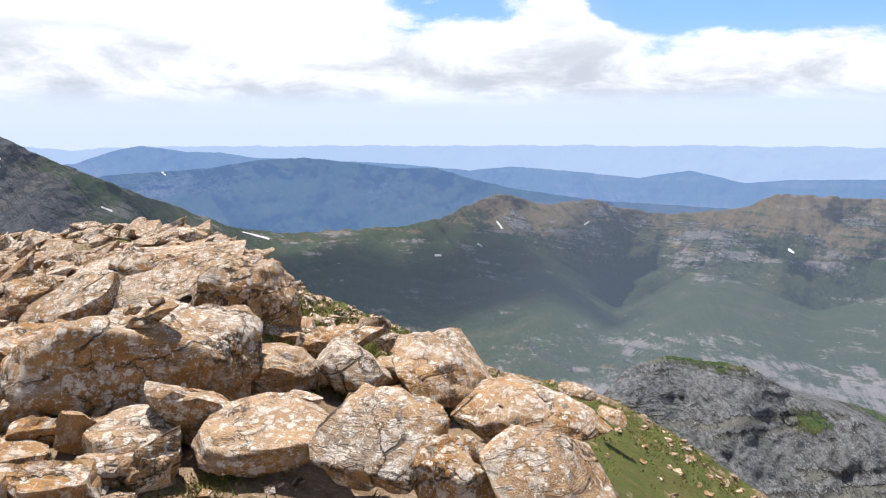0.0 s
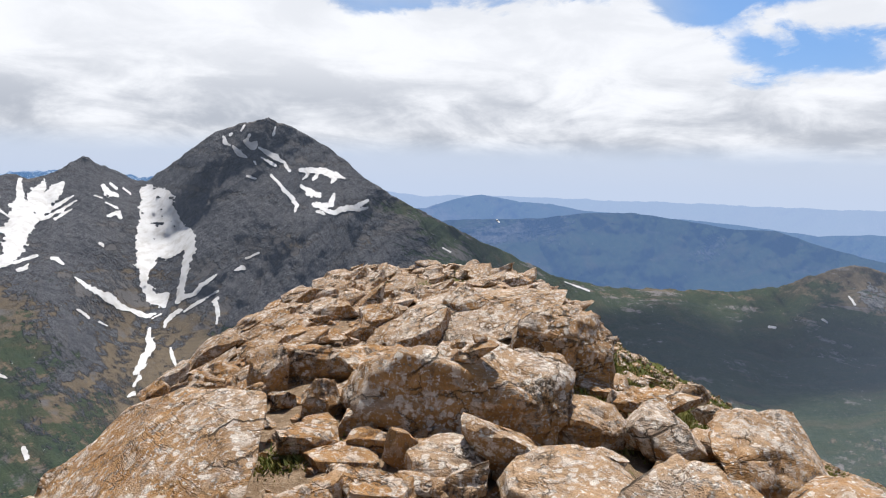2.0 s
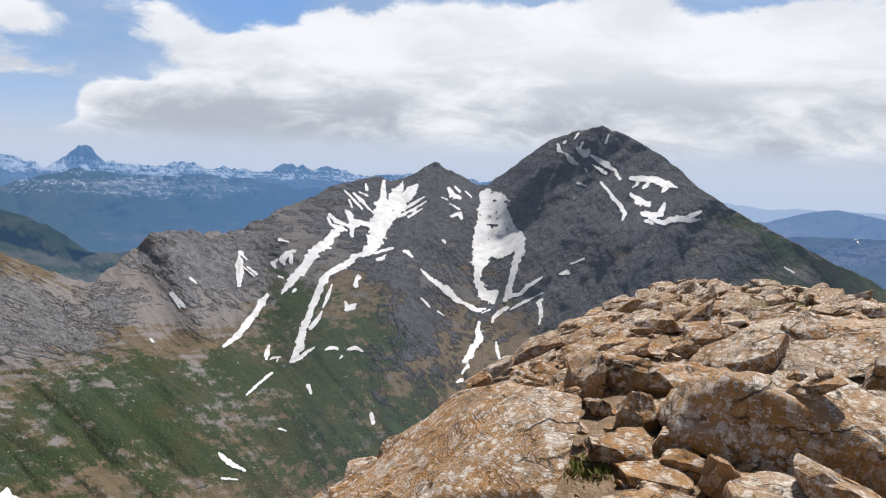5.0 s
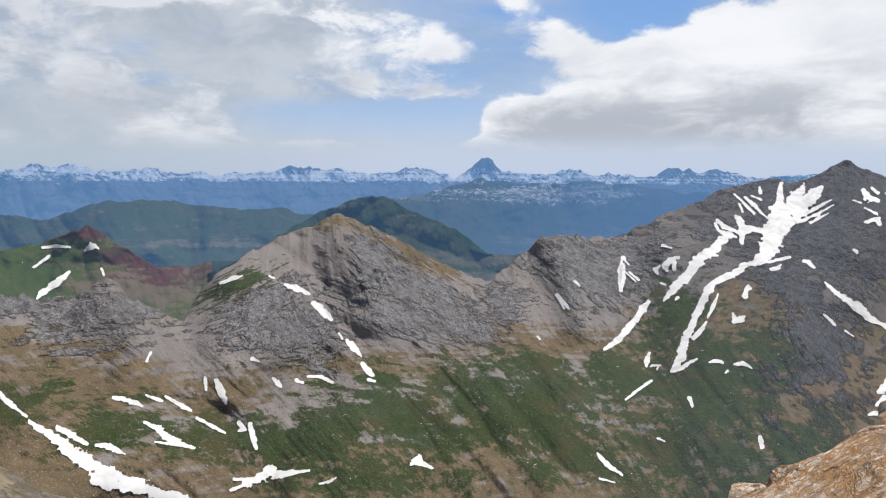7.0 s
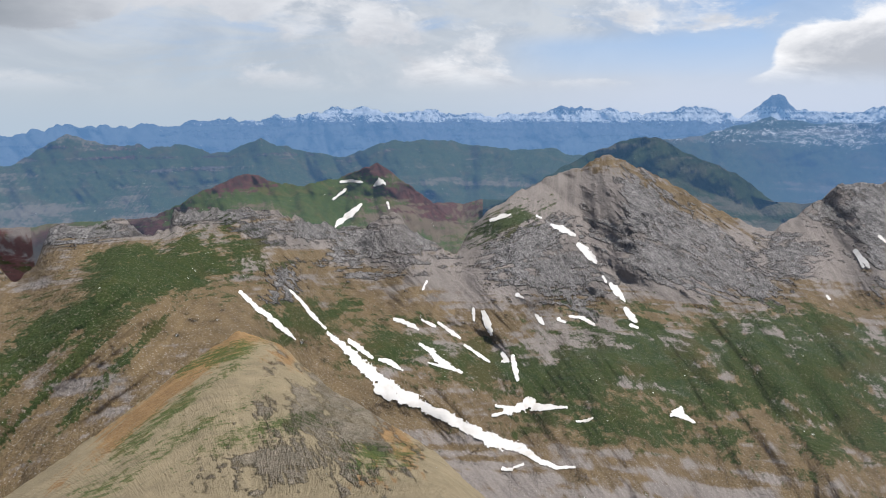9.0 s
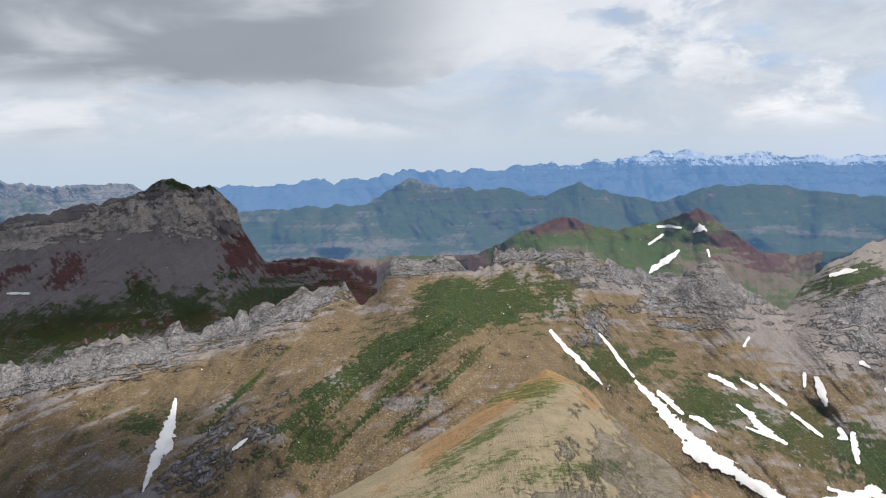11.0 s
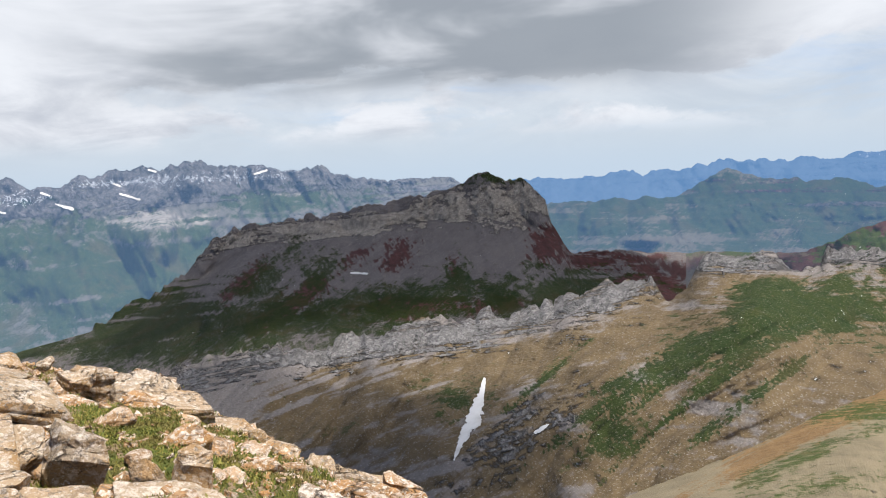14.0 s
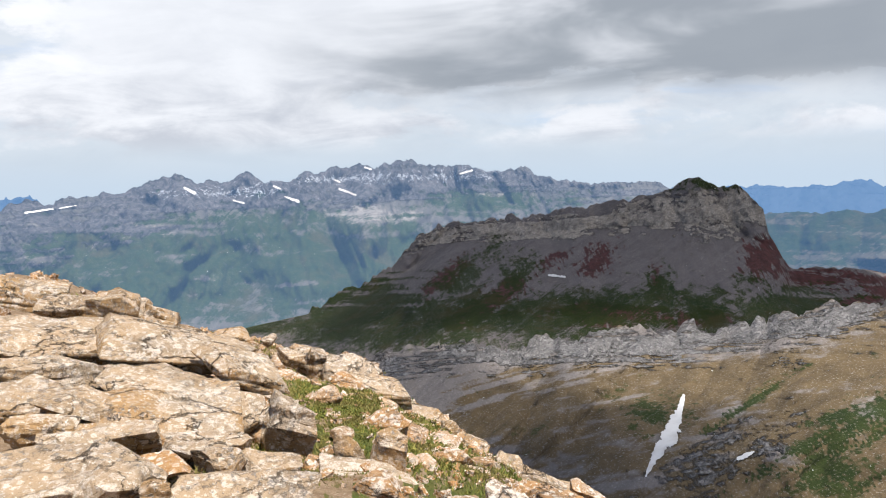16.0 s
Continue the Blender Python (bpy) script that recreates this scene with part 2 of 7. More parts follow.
    relief = n.math("ADD", n.math("MULTIPLY", n.math("ADD", mid, n.math("MULTIPLY", bedded, 0.6 * strata)), n.math("MULTIPLY_ADD", hard, 0.5, 0.2)),
                    n.math("ADD", n.math("MULTIPLY", fine, n.math("MULTIPLY_ADD", hard, 0.24, 0.08)), n.math("ADD", n.math("MULTIPLY", streaks, 0.08), n.math("MULTIPLY", rills, 0.16))))
    relief = n.math("SUBTRACT", relief, n.math("MULTIPLY", n.math("MULTIPLY", cracks, hard), 0.12))
    s = n.surface(n.scaled(ground, 0.88), 0.95, n.bump(relief, bump, grain * 0.22), 0.1)
    # haze imitated by a flat glow mixed into the lit surface
    if haze_glow:
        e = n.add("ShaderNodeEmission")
        n.put(e.inputs["Color"], haze_colour)
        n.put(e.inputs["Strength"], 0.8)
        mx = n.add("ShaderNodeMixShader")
        n.put(mx.inputs[0], n.math("MULTIPLY", n.attr("haze_glow"), haze_glow))
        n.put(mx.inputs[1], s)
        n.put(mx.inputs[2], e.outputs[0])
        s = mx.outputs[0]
    n.finish(s)
    return m


# the hazier the land looks, the more blue emission its material holds
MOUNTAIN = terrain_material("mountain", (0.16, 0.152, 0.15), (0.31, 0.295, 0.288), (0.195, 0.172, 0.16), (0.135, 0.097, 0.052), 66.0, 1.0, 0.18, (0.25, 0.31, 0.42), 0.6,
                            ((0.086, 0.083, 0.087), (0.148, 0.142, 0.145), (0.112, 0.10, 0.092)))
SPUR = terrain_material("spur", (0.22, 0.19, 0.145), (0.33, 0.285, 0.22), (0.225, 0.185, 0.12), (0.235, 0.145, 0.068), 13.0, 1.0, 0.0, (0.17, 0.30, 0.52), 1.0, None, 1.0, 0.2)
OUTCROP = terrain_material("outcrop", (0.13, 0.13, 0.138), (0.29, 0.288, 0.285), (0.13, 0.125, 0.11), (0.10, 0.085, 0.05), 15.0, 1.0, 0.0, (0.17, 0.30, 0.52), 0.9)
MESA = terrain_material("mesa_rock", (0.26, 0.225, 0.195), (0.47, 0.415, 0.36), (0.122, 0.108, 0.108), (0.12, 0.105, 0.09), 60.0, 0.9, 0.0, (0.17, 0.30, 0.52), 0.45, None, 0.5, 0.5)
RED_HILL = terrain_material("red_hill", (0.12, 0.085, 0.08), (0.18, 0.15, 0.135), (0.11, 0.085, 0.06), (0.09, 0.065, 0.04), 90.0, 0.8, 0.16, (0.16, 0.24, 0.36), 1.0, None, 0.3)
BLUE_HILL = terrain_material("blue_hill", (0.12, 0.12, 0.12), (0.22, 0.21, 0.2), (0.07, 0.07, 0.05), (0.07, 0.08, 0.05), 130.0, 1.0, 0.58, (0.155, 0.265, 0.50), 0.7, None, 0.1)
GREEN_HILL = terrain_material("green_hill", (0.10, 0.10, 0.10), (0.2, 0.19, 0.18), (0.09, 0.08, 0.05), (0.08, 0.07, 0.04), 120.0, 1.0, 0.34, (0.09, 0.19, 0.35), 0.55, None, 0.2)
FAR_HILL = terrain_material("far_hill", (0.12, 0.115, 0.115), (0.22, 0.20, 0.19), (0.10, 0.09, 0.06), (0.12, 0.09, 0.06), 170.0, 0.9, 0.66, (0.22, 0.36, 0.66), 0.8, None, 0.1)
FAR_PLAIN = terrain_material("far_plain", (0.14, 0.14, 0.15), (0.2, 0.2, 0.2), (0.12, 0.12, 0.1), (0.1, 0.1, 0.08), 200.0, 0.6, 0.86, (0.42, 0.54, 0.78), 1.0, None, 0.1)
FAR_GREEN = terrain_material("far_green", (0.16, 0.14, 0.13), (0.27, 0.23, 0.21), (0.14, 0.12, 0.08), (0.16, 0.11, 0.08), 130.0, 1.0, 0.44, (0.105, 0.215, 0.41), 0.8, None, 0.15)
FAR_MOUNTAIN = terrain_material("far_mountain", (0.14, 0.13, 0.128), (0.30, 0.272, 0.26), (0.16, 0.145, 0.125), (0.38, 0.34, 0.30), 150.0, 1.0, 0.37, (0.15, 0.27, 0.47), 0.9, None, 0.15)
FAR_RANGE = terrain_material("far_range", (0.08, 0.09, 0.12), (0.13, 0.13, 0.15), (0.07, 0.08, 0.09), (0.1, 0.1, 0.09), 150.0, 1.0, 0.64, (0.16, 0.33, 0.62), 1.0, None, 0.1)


def snow_material():
    m, n = material("snow")
    p = n.add("ShaderNodeNewGeometry").outputs["Position"]
    dirt = n.noise(p, 0.06, 6.0, 0.6)
    c = n.mix(n.step(dirt, 0.42, 0.70), (0.58, 0.57, 0.565), (0.45, 0.43, 0.41))
    n.finish(n.surface(c, 0.7, n.bump(n.noise(p, 0.2, 4.0), 0.3, 1.0), 0.2))
    return m


def summit_rock_material(name, tone=1.0, tawny=0.5, specks=0.85, cream=0.0):
    """Tan sandy limestone: pale weathered tops with grey and white lichen, tawny broken faces."""
    m, n = material(name)
    g = n.add("ShaderNodeNewGeometry")
    p = n.vec("ADD", g.outputs["Position"], n.scaled(n.add("ShaderNodeObjectInfo").outputs["Location"], 0.37))
    up = n.split(g.outputs["Normal"])[2]
    rnd = n.add("ShaderNodeObjectInfo").outputs["Random"]
    coarse, mid, fine, grit = n.noise(p, 1.6, 5.0, 0.6, 0.2), n.noise(p, 6.0, 6.0, 0.65, 0.1), n.noise(p, 26.0, 5.0, 0.7), n.noise(p, 110.0, 3.0, 0.7)
    fresh = n.mix(n.step(mid, 0.3, 0.7), (0.40 * tone, 0.215 * tone, 0.085 * tone), (0.25 * tone, 0.125 * tone, 0.045 * tone))
    fresh = n.mix(n.step(fine, 0.5, 0.75), fresh, (0.42 * tone, 0.31 * tone, 0.19 * tone))
    worn = n.mix(n.step(mid, 0.35, 0.65), (0.44 * tone, 0.285 * tone, 0.165 * tone), (0.29 * tone, 0.178 * tone, 0.096 * tone))
    worn = n.mix(n.math("MULTIPLY", n.step(coarse, 0.5, 0.7), 0.6), worn, (0.36 * tone, 0.305 * tone, 0.255 * tone))
    fresh, worn = n.mix(cream, fresh, (0.36 * tone, 0.245 * tone, 0.125 * tone)), n.mix(cream, worn, (0.39 * tone, 0.305 * tone, 0.205 * tone))
    weather = n.math("ADD", n.math("MULTIPLY", up, 0.45), n.math("ADD", n.math("MULTIPLY", coarse, 1.5), n.math("MULTIPLY", n.math("SUBTRACT", rnd, tawny), 0.6)))
    c = n.mix(n.step(weather, 0.86, 1.14), fresh, worn)
    stain = n.step(n.noise(p, 0.9, 7.0, 0.68, 0.2), 0.50, 0.62)
    c = n.mix(n.math("MULTIPLY", stain, 0.35), c, (0.19 * tone, 0.15 * tone, 0.115 * tone))
    pits = n.step(fine, 0.42, 0.30)
    c = n.mix(n.math("MULTIPLY", pits, 0.6), c, (0.13 * tone, 0.09 * tone, 0.06 * tone))
    zone = n.step(n.math("ADD", coarse, n.math("MULTIPLY", mid, 0.7)), 0.74, 1.0)
    lichen = n.math("MULTIPLY", n.step(n.noise(p, 12.0, 8.0, 0.74, 0.1), 0.505, 0.55), n.math("ADD", n.math("MULTIPLY", zone, 0.75), 0.18))
    c = n.mix(n.math("MULTIPLY", lichen, 0.8 - 0.4 * cream), c, (0.70, 0.61, 0.52))
    wavy = n.vec("ADD", p, n.scaled(n.vec("ADD", (0.0, 0.0, 0.0), fine), 0.05))
    blot = n.math("MULTIPLY", n.step(n.cells(wavy, 17.0), 0.36, 0.29), n.step(n.math("ADD", n.math("MULTIPLY", n.noise(p, 2.6, 4.0, 0.6), 1.2), n.math("MULTIPLY", up, 0.10)), 0.58, 0.72))
    c = n.mix(n.math("MULTIPLY", blot, 0.62 - 0.5 * cream), c, (0.80, 0.74, 0.66))
    crust = n.math("MULTIPLY", n.step(n.cells(n.vec("ADD", wavy, (3.1, 1.7, 0.4)), 9.0), 0.34, 0.26), n.step(n.noise(p, 1.9, 3.0, 0.6), 0.52, 0.60))
    c = n.mix(n.math("MULTIPLY", crust, 0.7 - 0.6 * cream), c, (0.60, 0.50, 0.40))
    c = n.mix(n.math("MULTIPLY", n.step(n.noise(p, 38.0, 5.0, 0.7, 0.1), 0.57, 0.61), specks), c, (0.74, 0.69, 0.62))
    black = n.math("MULTIPLY", n.step(n.noise(p, 19.0, 6.0, 0.72, 0.1), 0.54, 0.58), n.step(n.noise(p, 2.3, 3.0), 0.40, 0.56))
    c = n.mix(n.math("MULTIPLY", black, 0.65), c, (0.085, 0.07, 0.06))
    c = n.mix(n.math("MULTIPLY", n.step(grit, 0.46, 0.35), 0.5), c, (0.11, 0.08, 0.05))
    ledge = n.noise(n.vec("MULTIPLY", p, (2.0, 2.0, 15.0)), 1.0, 4.0, 0.6, 0.15)
    relief = n.math("ADD", n.math("MULTIPLY", mid, 0.35), n.math("ADD", n.math("MULTIPLY", fine, 0.35), n.math("MULTIPLY", grit, 0.18)))
    seam = n.step(n.math("ABSOLUTE", n.math("SUBTRACT", ledge, 0.5)), 0.022, 0.006)
    seam = n.math("MULTIPLY", seam, n.step(n.noise(p, 3.0, 3.0), 0.42, 0.56))
    c = n.mix(n.math("MULTIPLY", seam, 0.3), c, (0.07, 0.05, 0.035))
    bent = n.vec("ADD", n.vec("MULTIPLY", p, (1.0, 1.0, 1.7)), n.scaled(n.vec("ADD", (0.0, 0.0, 0.0), mid), 0.5))
    crack = n.math("MULTIPLY", n.step(n.cells(bent, 2.6, "DISTANCE_TO_EDGE"), 0.030, 0.008), n.step(n.noise(p, 1.7, 2.0), 0.46, 0.54))
    c = n.mix(n.math("MULTIPLY", crack, 0.8), c, (0.05, 0.036, 0.025))
    relief = n.math("SUBTRACT", relief, n.math("MULTIPLY", crack, 0.4))
    relief = n.math("SUBTRACT", n.math("ADD", relief, n.math("MULTIPLY", ledge, 0.05)), n.math("MULTIPLY", seam, 0.15))
    n.finish(n.surface(c, 0.92, n.bump(relief, 1.0, 0.06), 0.15))
    return m


def summit_ground_material():
    m, n = material("summit_ground")
    p = n.add("ShaderNodeNewGeometry").outputs["Position"]
    mid, fine, grit = n.noise(p, 1.4, 6.0, 0.65), n.noise(p, 9.0, 6.0, 0.7), n.noise(p, 45.0, 4.0, 0.7)
    stone = n.mix(n.step(fine, 0.35, 0.65), (0.30, 0.215, 0.14), (0.19, 0.125, 0.075))
    stone = n.mix(n.step(grit, 0.55, 0.7), stone, (0.42, 0.35, 0.27))
    turf = n.mix(n.step(fine, 0.3, 0.7), (0.060, 0.082, 0.018), (0.125, 0.115, 0.035))
    turf = n.mix(n.math("MULTIPLY", n.step(mid, 0.5, 0.7), 0.7), turf, (0.15, 0.10, 0.045))
    green = n.math("ADD", n.attr("grass"), n.math("MULTIPLY", n.math("SUBTRACT", fine, 0.5), 1.2))
    c = n.mix(n.step(green, 0.42, 0.58), stone, turf)
    n.finish(n.surface(c, 0.95, n.bump(n.math("ADD", fine, grit), 0.8, 0.04), 0.1))
    return m


SNOW = snow_material()
ROCK = summit_rock_material("summit_rock", 1.1, 0.6, 0.95)
PALE_ROCK = summit_rock_material("pale_rock", 1.03, 0.4, 0.6, 0.5)
TAWNY_ROCK = summit_rock_material("tawny_rock", 1.08, 0.95, 0.5)
SUMMIT_GROUND = summit_ground_material()

# ---- the land ----
def hashed(ix, iy, iz):
    h = (ix.astype(np.int64) * 374761393 + iy.astype(np.int64) * 668265263 + iz * 1274126177) & 0xFFFFFFFF
    h = ((h ^ (h >> 13)) * 1274126177) & 0xFFFFFFFF
    return ((h ^ (h >> 16)) & 0xFFFFFF) / float(0xFFFFFF)


def plain_noise(x, y, seed=0):
    """Smooth value noise from -1 to 1 on arrays."""
    ix, iy = np.floor(x), np.floor(y)
    fx, fy = x - ix, y - iy
    fx, fy = fx * fx * fx * (fx * (fx * 6 - 15) + 10), fy * fy * fy * (fy * (fy * 6 - 15) + 10)
    a, b = hashed(ix, iy, seed), hashed(ix + 1, iy, seed)
    c, d = hashed(ix, iy + 1, seed), hashed(ix + 1, iy + 1, seed)
    return 2 * (a + (b - a) * fx + (c - a) * fy + (a - b - c + d) * fx * fy) - 1


def rough(x, y, octaves, seed=0, gain=0.5, ridged=False):
    total, amp, k = np.zeros_like(x), 1.0, 1.0
    for i in range(octaves):
        v = plain_noise(x * k + 17.3 * i, y * k - 9.1 * i, seed + i)
        total += amp * (1 - 2 * np.abs(v) if ridged else v)
        k *= 2.03
        amp *= gain
    return total


# Each line runs round the summit: (bearing, height of the sight line in degrees, and its distance in metres).
def line(heights, distances, soften=0):
    hb, hv = np.array(heights, float).T
    db, dv = np.array(distances, float).T
    h, d = np.interp(BEARING, hb, hv, period=360), np.interp(BEARING, db, dv, period=360)
    d = smooth(d, 2.0)
    return (smooth(h, soften) if soften else h), d


def smooth(v, degrees):
    n = max(1, int(degrees / STEP))
    w = np.hanning(2 * n + 1)
    return np.convolve(np.pad(v, n, mode="edge"), w / w.sum(), mode="valid")


STEP = 0.14
BEARING = np.concatenate([np.arange(-36, 203, STEP), np.arange(206, 324, 4.0)])

NEAR = line([(-36, -36), (-20, -31), (-8, -25), (5, -20), (15, -16.5), (25, -15), (35, -16.5), (45, -21), (57, -27), (67, -36), (90, -48), (130, -48), (146, -36),
             (157, -28), (165, -25), (172, -21.5), (180, -19), (190, -16), (202, -14.5), (250, -16), (300, -22)],
            [(-36, 5), (-8, 4.6), (15, 5.5), (25, 6), (45, 4.5), (57, 3.6), (67, 2.5), (90, 1.6), (130, 1.6), (146, 2.4), (165, 5), (180, 6.5), (300, 6.5)], 2)
EDGE = line([(-36, -30), (-24.6, -26.5), (-19, -23.6), (-14.5, -21.6), (-5.4, -19.8), (-0.7, -18.9), (3.9, -16.5), (10.2, -13.6), (13.6, -11), (16.9, -8.9),
             (20.1, -8.0), (26.5, -7.8), (34.1, -8.4), (38.5, -10.9), (43, -14.5), (47.4, -17.3), (50.9, -20.5), (57.7, -25), (67, -33), (90, -45), (130, -45),
             (146, -32), (153.8, -26), (158.8, -24.8), (163.4, -22.3), (167.5, -19.6), (170.2, -17.3), (172.8, -14.8), (179, -13.9), (183.2, -12.5),
             (187.1, -11), (189, -9.5), (195, -7), (202, -6.5), (250, -8), (300, -20)],
            [(-36, 14), (-24, 20), (-10, 26), (4, 20), (17, 15), (34, 13), (43, 9.5), (54, 6), (67, 3.5), (90, 2.5), (130, 2.5), (146, 3.5), (159, 6.5), (172, 12.5),
             (189, 13.5), (250, 14), (300, 14)])
BROW = line([(-36, -35), (-20, -29), (-10, -29), (0, -29), (20, -30), (60, -38), (90, -48), (100, -33), (118, -30), (136, -31), (150, -40), (202, -35), (300, -36)],
            [(-36, 250), (-20, 270), (-10, 210), (0, 130), (20, 50), (60, 30), (90, 20), (100, 60), (118, 100), (136, 70), (150, 30), (202, 40), (300, 60)], 3)
SHELF = line([(-36, -21.5), (-33, -21.2), (-30.5, -20), (-27.6, -19.4), (-23.6, -17.9), (-17.8, -17.7), (-14.9, -18.8), (-13.2, -20.6), (-10, -25), (0, -31), (20, -36),
              (60, -40), (90, -36), (99.9, -28.9), (102.3, -27), (107.1, -24.2), (111.3, -21.7), (115, -18.1), (118.2, -17), (121.4, -18.7), (126.5, -21.8),
              (132.3, -24.5), (136.5, -26.2), (145, -34), (160, -42), (202, -44), (300, -34)],
             [(-36, 330), (-20, 360), (-10, 290), (0, 220), (20, 180), (60, 150), (90, 130), (100, 160), (107, 240), (118, 390), (126, 260), (136, 170), (150, 130),
              (202, 110), (300, 250)], 0.6)
VALE = line([(-36, -20), (-20, -18.3), (-12, -22), (0, -26), (20, -29), (40, -31), (60, -33), (80, -33), (95, -31), (104, -29), (111, -23), (118, -17.6), (124, -21),
             (132, -27), (145, -33), (160, -38), (202, -40), (300, -24)],
            [(-36, 520), (0, 480), (60, 450), (95, 420), (118, 430), (124, 380), (132, 320), (145, 270), (160, 240), (202, 230), (300, 450)], 3)
FLANK = line([(-36, -10.5), (-28, -13.5), (-20, -11), (-14, -14.5), (-8, -11.5), (0, -12.8), (8, -11), (20, -13.5), (35, -12), (45, -13), (50, -12), (54, -9.9), (60, -10), (64, -13), (70, -14), (80, -15), (90, -15.5), (96, -16), (100, -17),
              (105, -16.5), (112, -15), (118, -13), (126, -12.6), (140, -17), (155, -21), (172, -24), (202, -25), (300, -15)],
             [(-36, 1300), (8, 1340), (20, 1250), (45, 1050), (57, 1100), (70, 950), (90, 780), (100, 660), (112, 580), (118, 560), (126, 500), (140, 430), (155, 400), (202, 380), (300, 800)], 1.2)
CREST = line([(-36, -5.7), (-29, -5.4), (-25.2, -5.3), (-22, -6.6), (-16.9, -7.1), (-13.9, -6.7), (-12, -6.1), (-7.9, -6.5), (-4.5, -5.7), (-2.1, -6.6), (0.2, -7.7), (3.8, -8.3),
              (11.8, -8.6), (16.6, -7.9), (25.3, -4), (29.8, -1.7), (31.6, -0.65), (34.3, 1.7), (37, 3.0), (38.9, 3.7), (39.5, 3.6), (41.9, 2.9), (42.9, 2.5), (45.4, 0.5), (47.5, -1.2)]
             + [(48.2, -1.2), (49.7, -0.4), (51.7, 0.5), (53.4, -0.7), (55.1, -1.1), (55.9, -0.8), (57.2, -1.1), (59.4, -1.6), (61.1, -2.6), (63.7, -3.8), (66.4, -5.15),
                (69.1, -5.65), (70.2, -5.35), (72.6, -5.5), (73.5, -6.4), (75.3, -7.9), (76.6, -9), (77.9, -9), (82.6, -6.8), (86, -4.9), (88.8, -3.9), (93.6, -5.8), (98.1, -8.2)]
             + [(99.4, -9.8), (100.6, -11.7), (102.5, -10.6), (104.3, -9.7), (105.1, -8.6), (106.4, -8.3), (108.1, -9.5), (110.2, -9.4), (113.4, -8.5), (117.6, -7.4), (122.1, -7.75),
                (122.5, -9.2), (124.4, -9.3), (125.4, -7.8), (130.5, -8.5), (131.7, -10.9), (132.9, -12), (134.2, -9.85), (137.4, -10.3), (141.9, -11.6), (145.5, -12.9), (146.8, -12.2)]
             + [(149, -13), (150.7, -12.3), (153.6, -12.9), (155.7, -13.7), (158.8, -13.8), (159, -14.2), (162.9, -14.6), (163.3, -14), (166.1, -13.6), (168.3, -13.9), (172.3, -15.1),
                (180, -17), (202, -19), (300, -7)],
             [(-36, 1500), (8, 1600), (20, 1500), (38, 1500), (52, 1700), (66, 1400), (77, 1200), (89, 1120), (100, 930), (108, 800), (118, 690), (126, 620), (140, 560), (155, 530), (202, 500), (300, 1300)])
GAP = line([(-36, -9), (0, -10), (20, -10), (60, -9), (77, -12), (100, -14), (130, -15), (145, -17), (172, -19), (190, -20), (202, -20), (300, -9)],
           [(-36, 1950), (20, 2050), (77, 1800), (100, 1400), (116, 1200), (140, 950), (170, 850), (202, 850), (300, 1800)], 3)
TIER = line([(-36, -7), (-10, -6.7), (0, -5), (10, -4.4), (24, -5), (40, -9), (75, -9), (85, -5), (92, -5.5), (99, -10), (106, -7), (116.5, -6.8), (122, -9), (131, -11.4),
             (134.2, -10.2), (140, -9), (141.3, -6.9), (142.1, -6.3), (144, -5.4), (147, -4.9), (153.8, -5.2), (160.5, -5.7), (165.4, -6.2), (169, -8.3), (170.8, -9.3), (175, -11), (202, -15), (300, -8)],
            [(-36, 2330), (10, 2520), (77, 2330), (87, 2230), (99, 1840), (116, 1640), (131, 1440), (142, 1450), (150, 1545), (165, 1840), (178, 2040), (202, 2250), (300, 2300)])
RANGE = line([(-36, -7), (-12, -6.2), (-5.2, -5.25), (-2.1, -4.5), (0.6, -3.7), (3.7, -3.7), (6.3, -3.3), (10.7, -2.8), (14.1, -2.9), (17.8, -3.45), (24.8, -3.8), (32, -5), (40, -8), (72, -9),
              (75.3, -7.9), (77.1, -6.8), (79.6, -5.05), (83, -3.75), (85, -2.5), (87, -2.5), (89, -3.3), (91.3, -4.3), (94, -6)]
             + [(98.5, -8.2), (99.9, -9.3), (102.5, -7.5), (105.5, -5.3), (106.7, -4.4), (109.2, -5.4), (112.5, -6.2), (114.1, -5.9), (116.5, -5), (119.7, -6.1), (122.2, -7.5), (131.4, -10.3)]
             + [(134.2, -9.1), (135.7, -7.8), (140.3, -8), (141.7, -5.6), (142.1, -3.6), (144, -2), (145, -2.2), (146.6, -1.35), (147.6, -1.7), (149.3, -2.6), (153.8, -3.4), (160.5, -4.2), (165.4, -4.6), (168.5, -5.9),
                (169.4, -7.1), (170.8, -8.3), (174.7, -10), (178.8, -12.3), (202, -15), (300, -7)],
             [(-36, 2400), (10, 2600), (77, 2400), (87, 2300), (99, 1900), (116, 1700), (131, 1500), (142, 1500), (150, 1600), (165, 1900), (178, 2100), (202, 2300), (300, 2400)])
DEEP = line([(-36, -7), (60, -7), (90, -7), (110, -8), (140, -8), (170, -12), (202, -12), (300, -7)], [(-36, 2800), (140, 2300), (170, 2350), (202, 2500), (300, 2800)], 3)
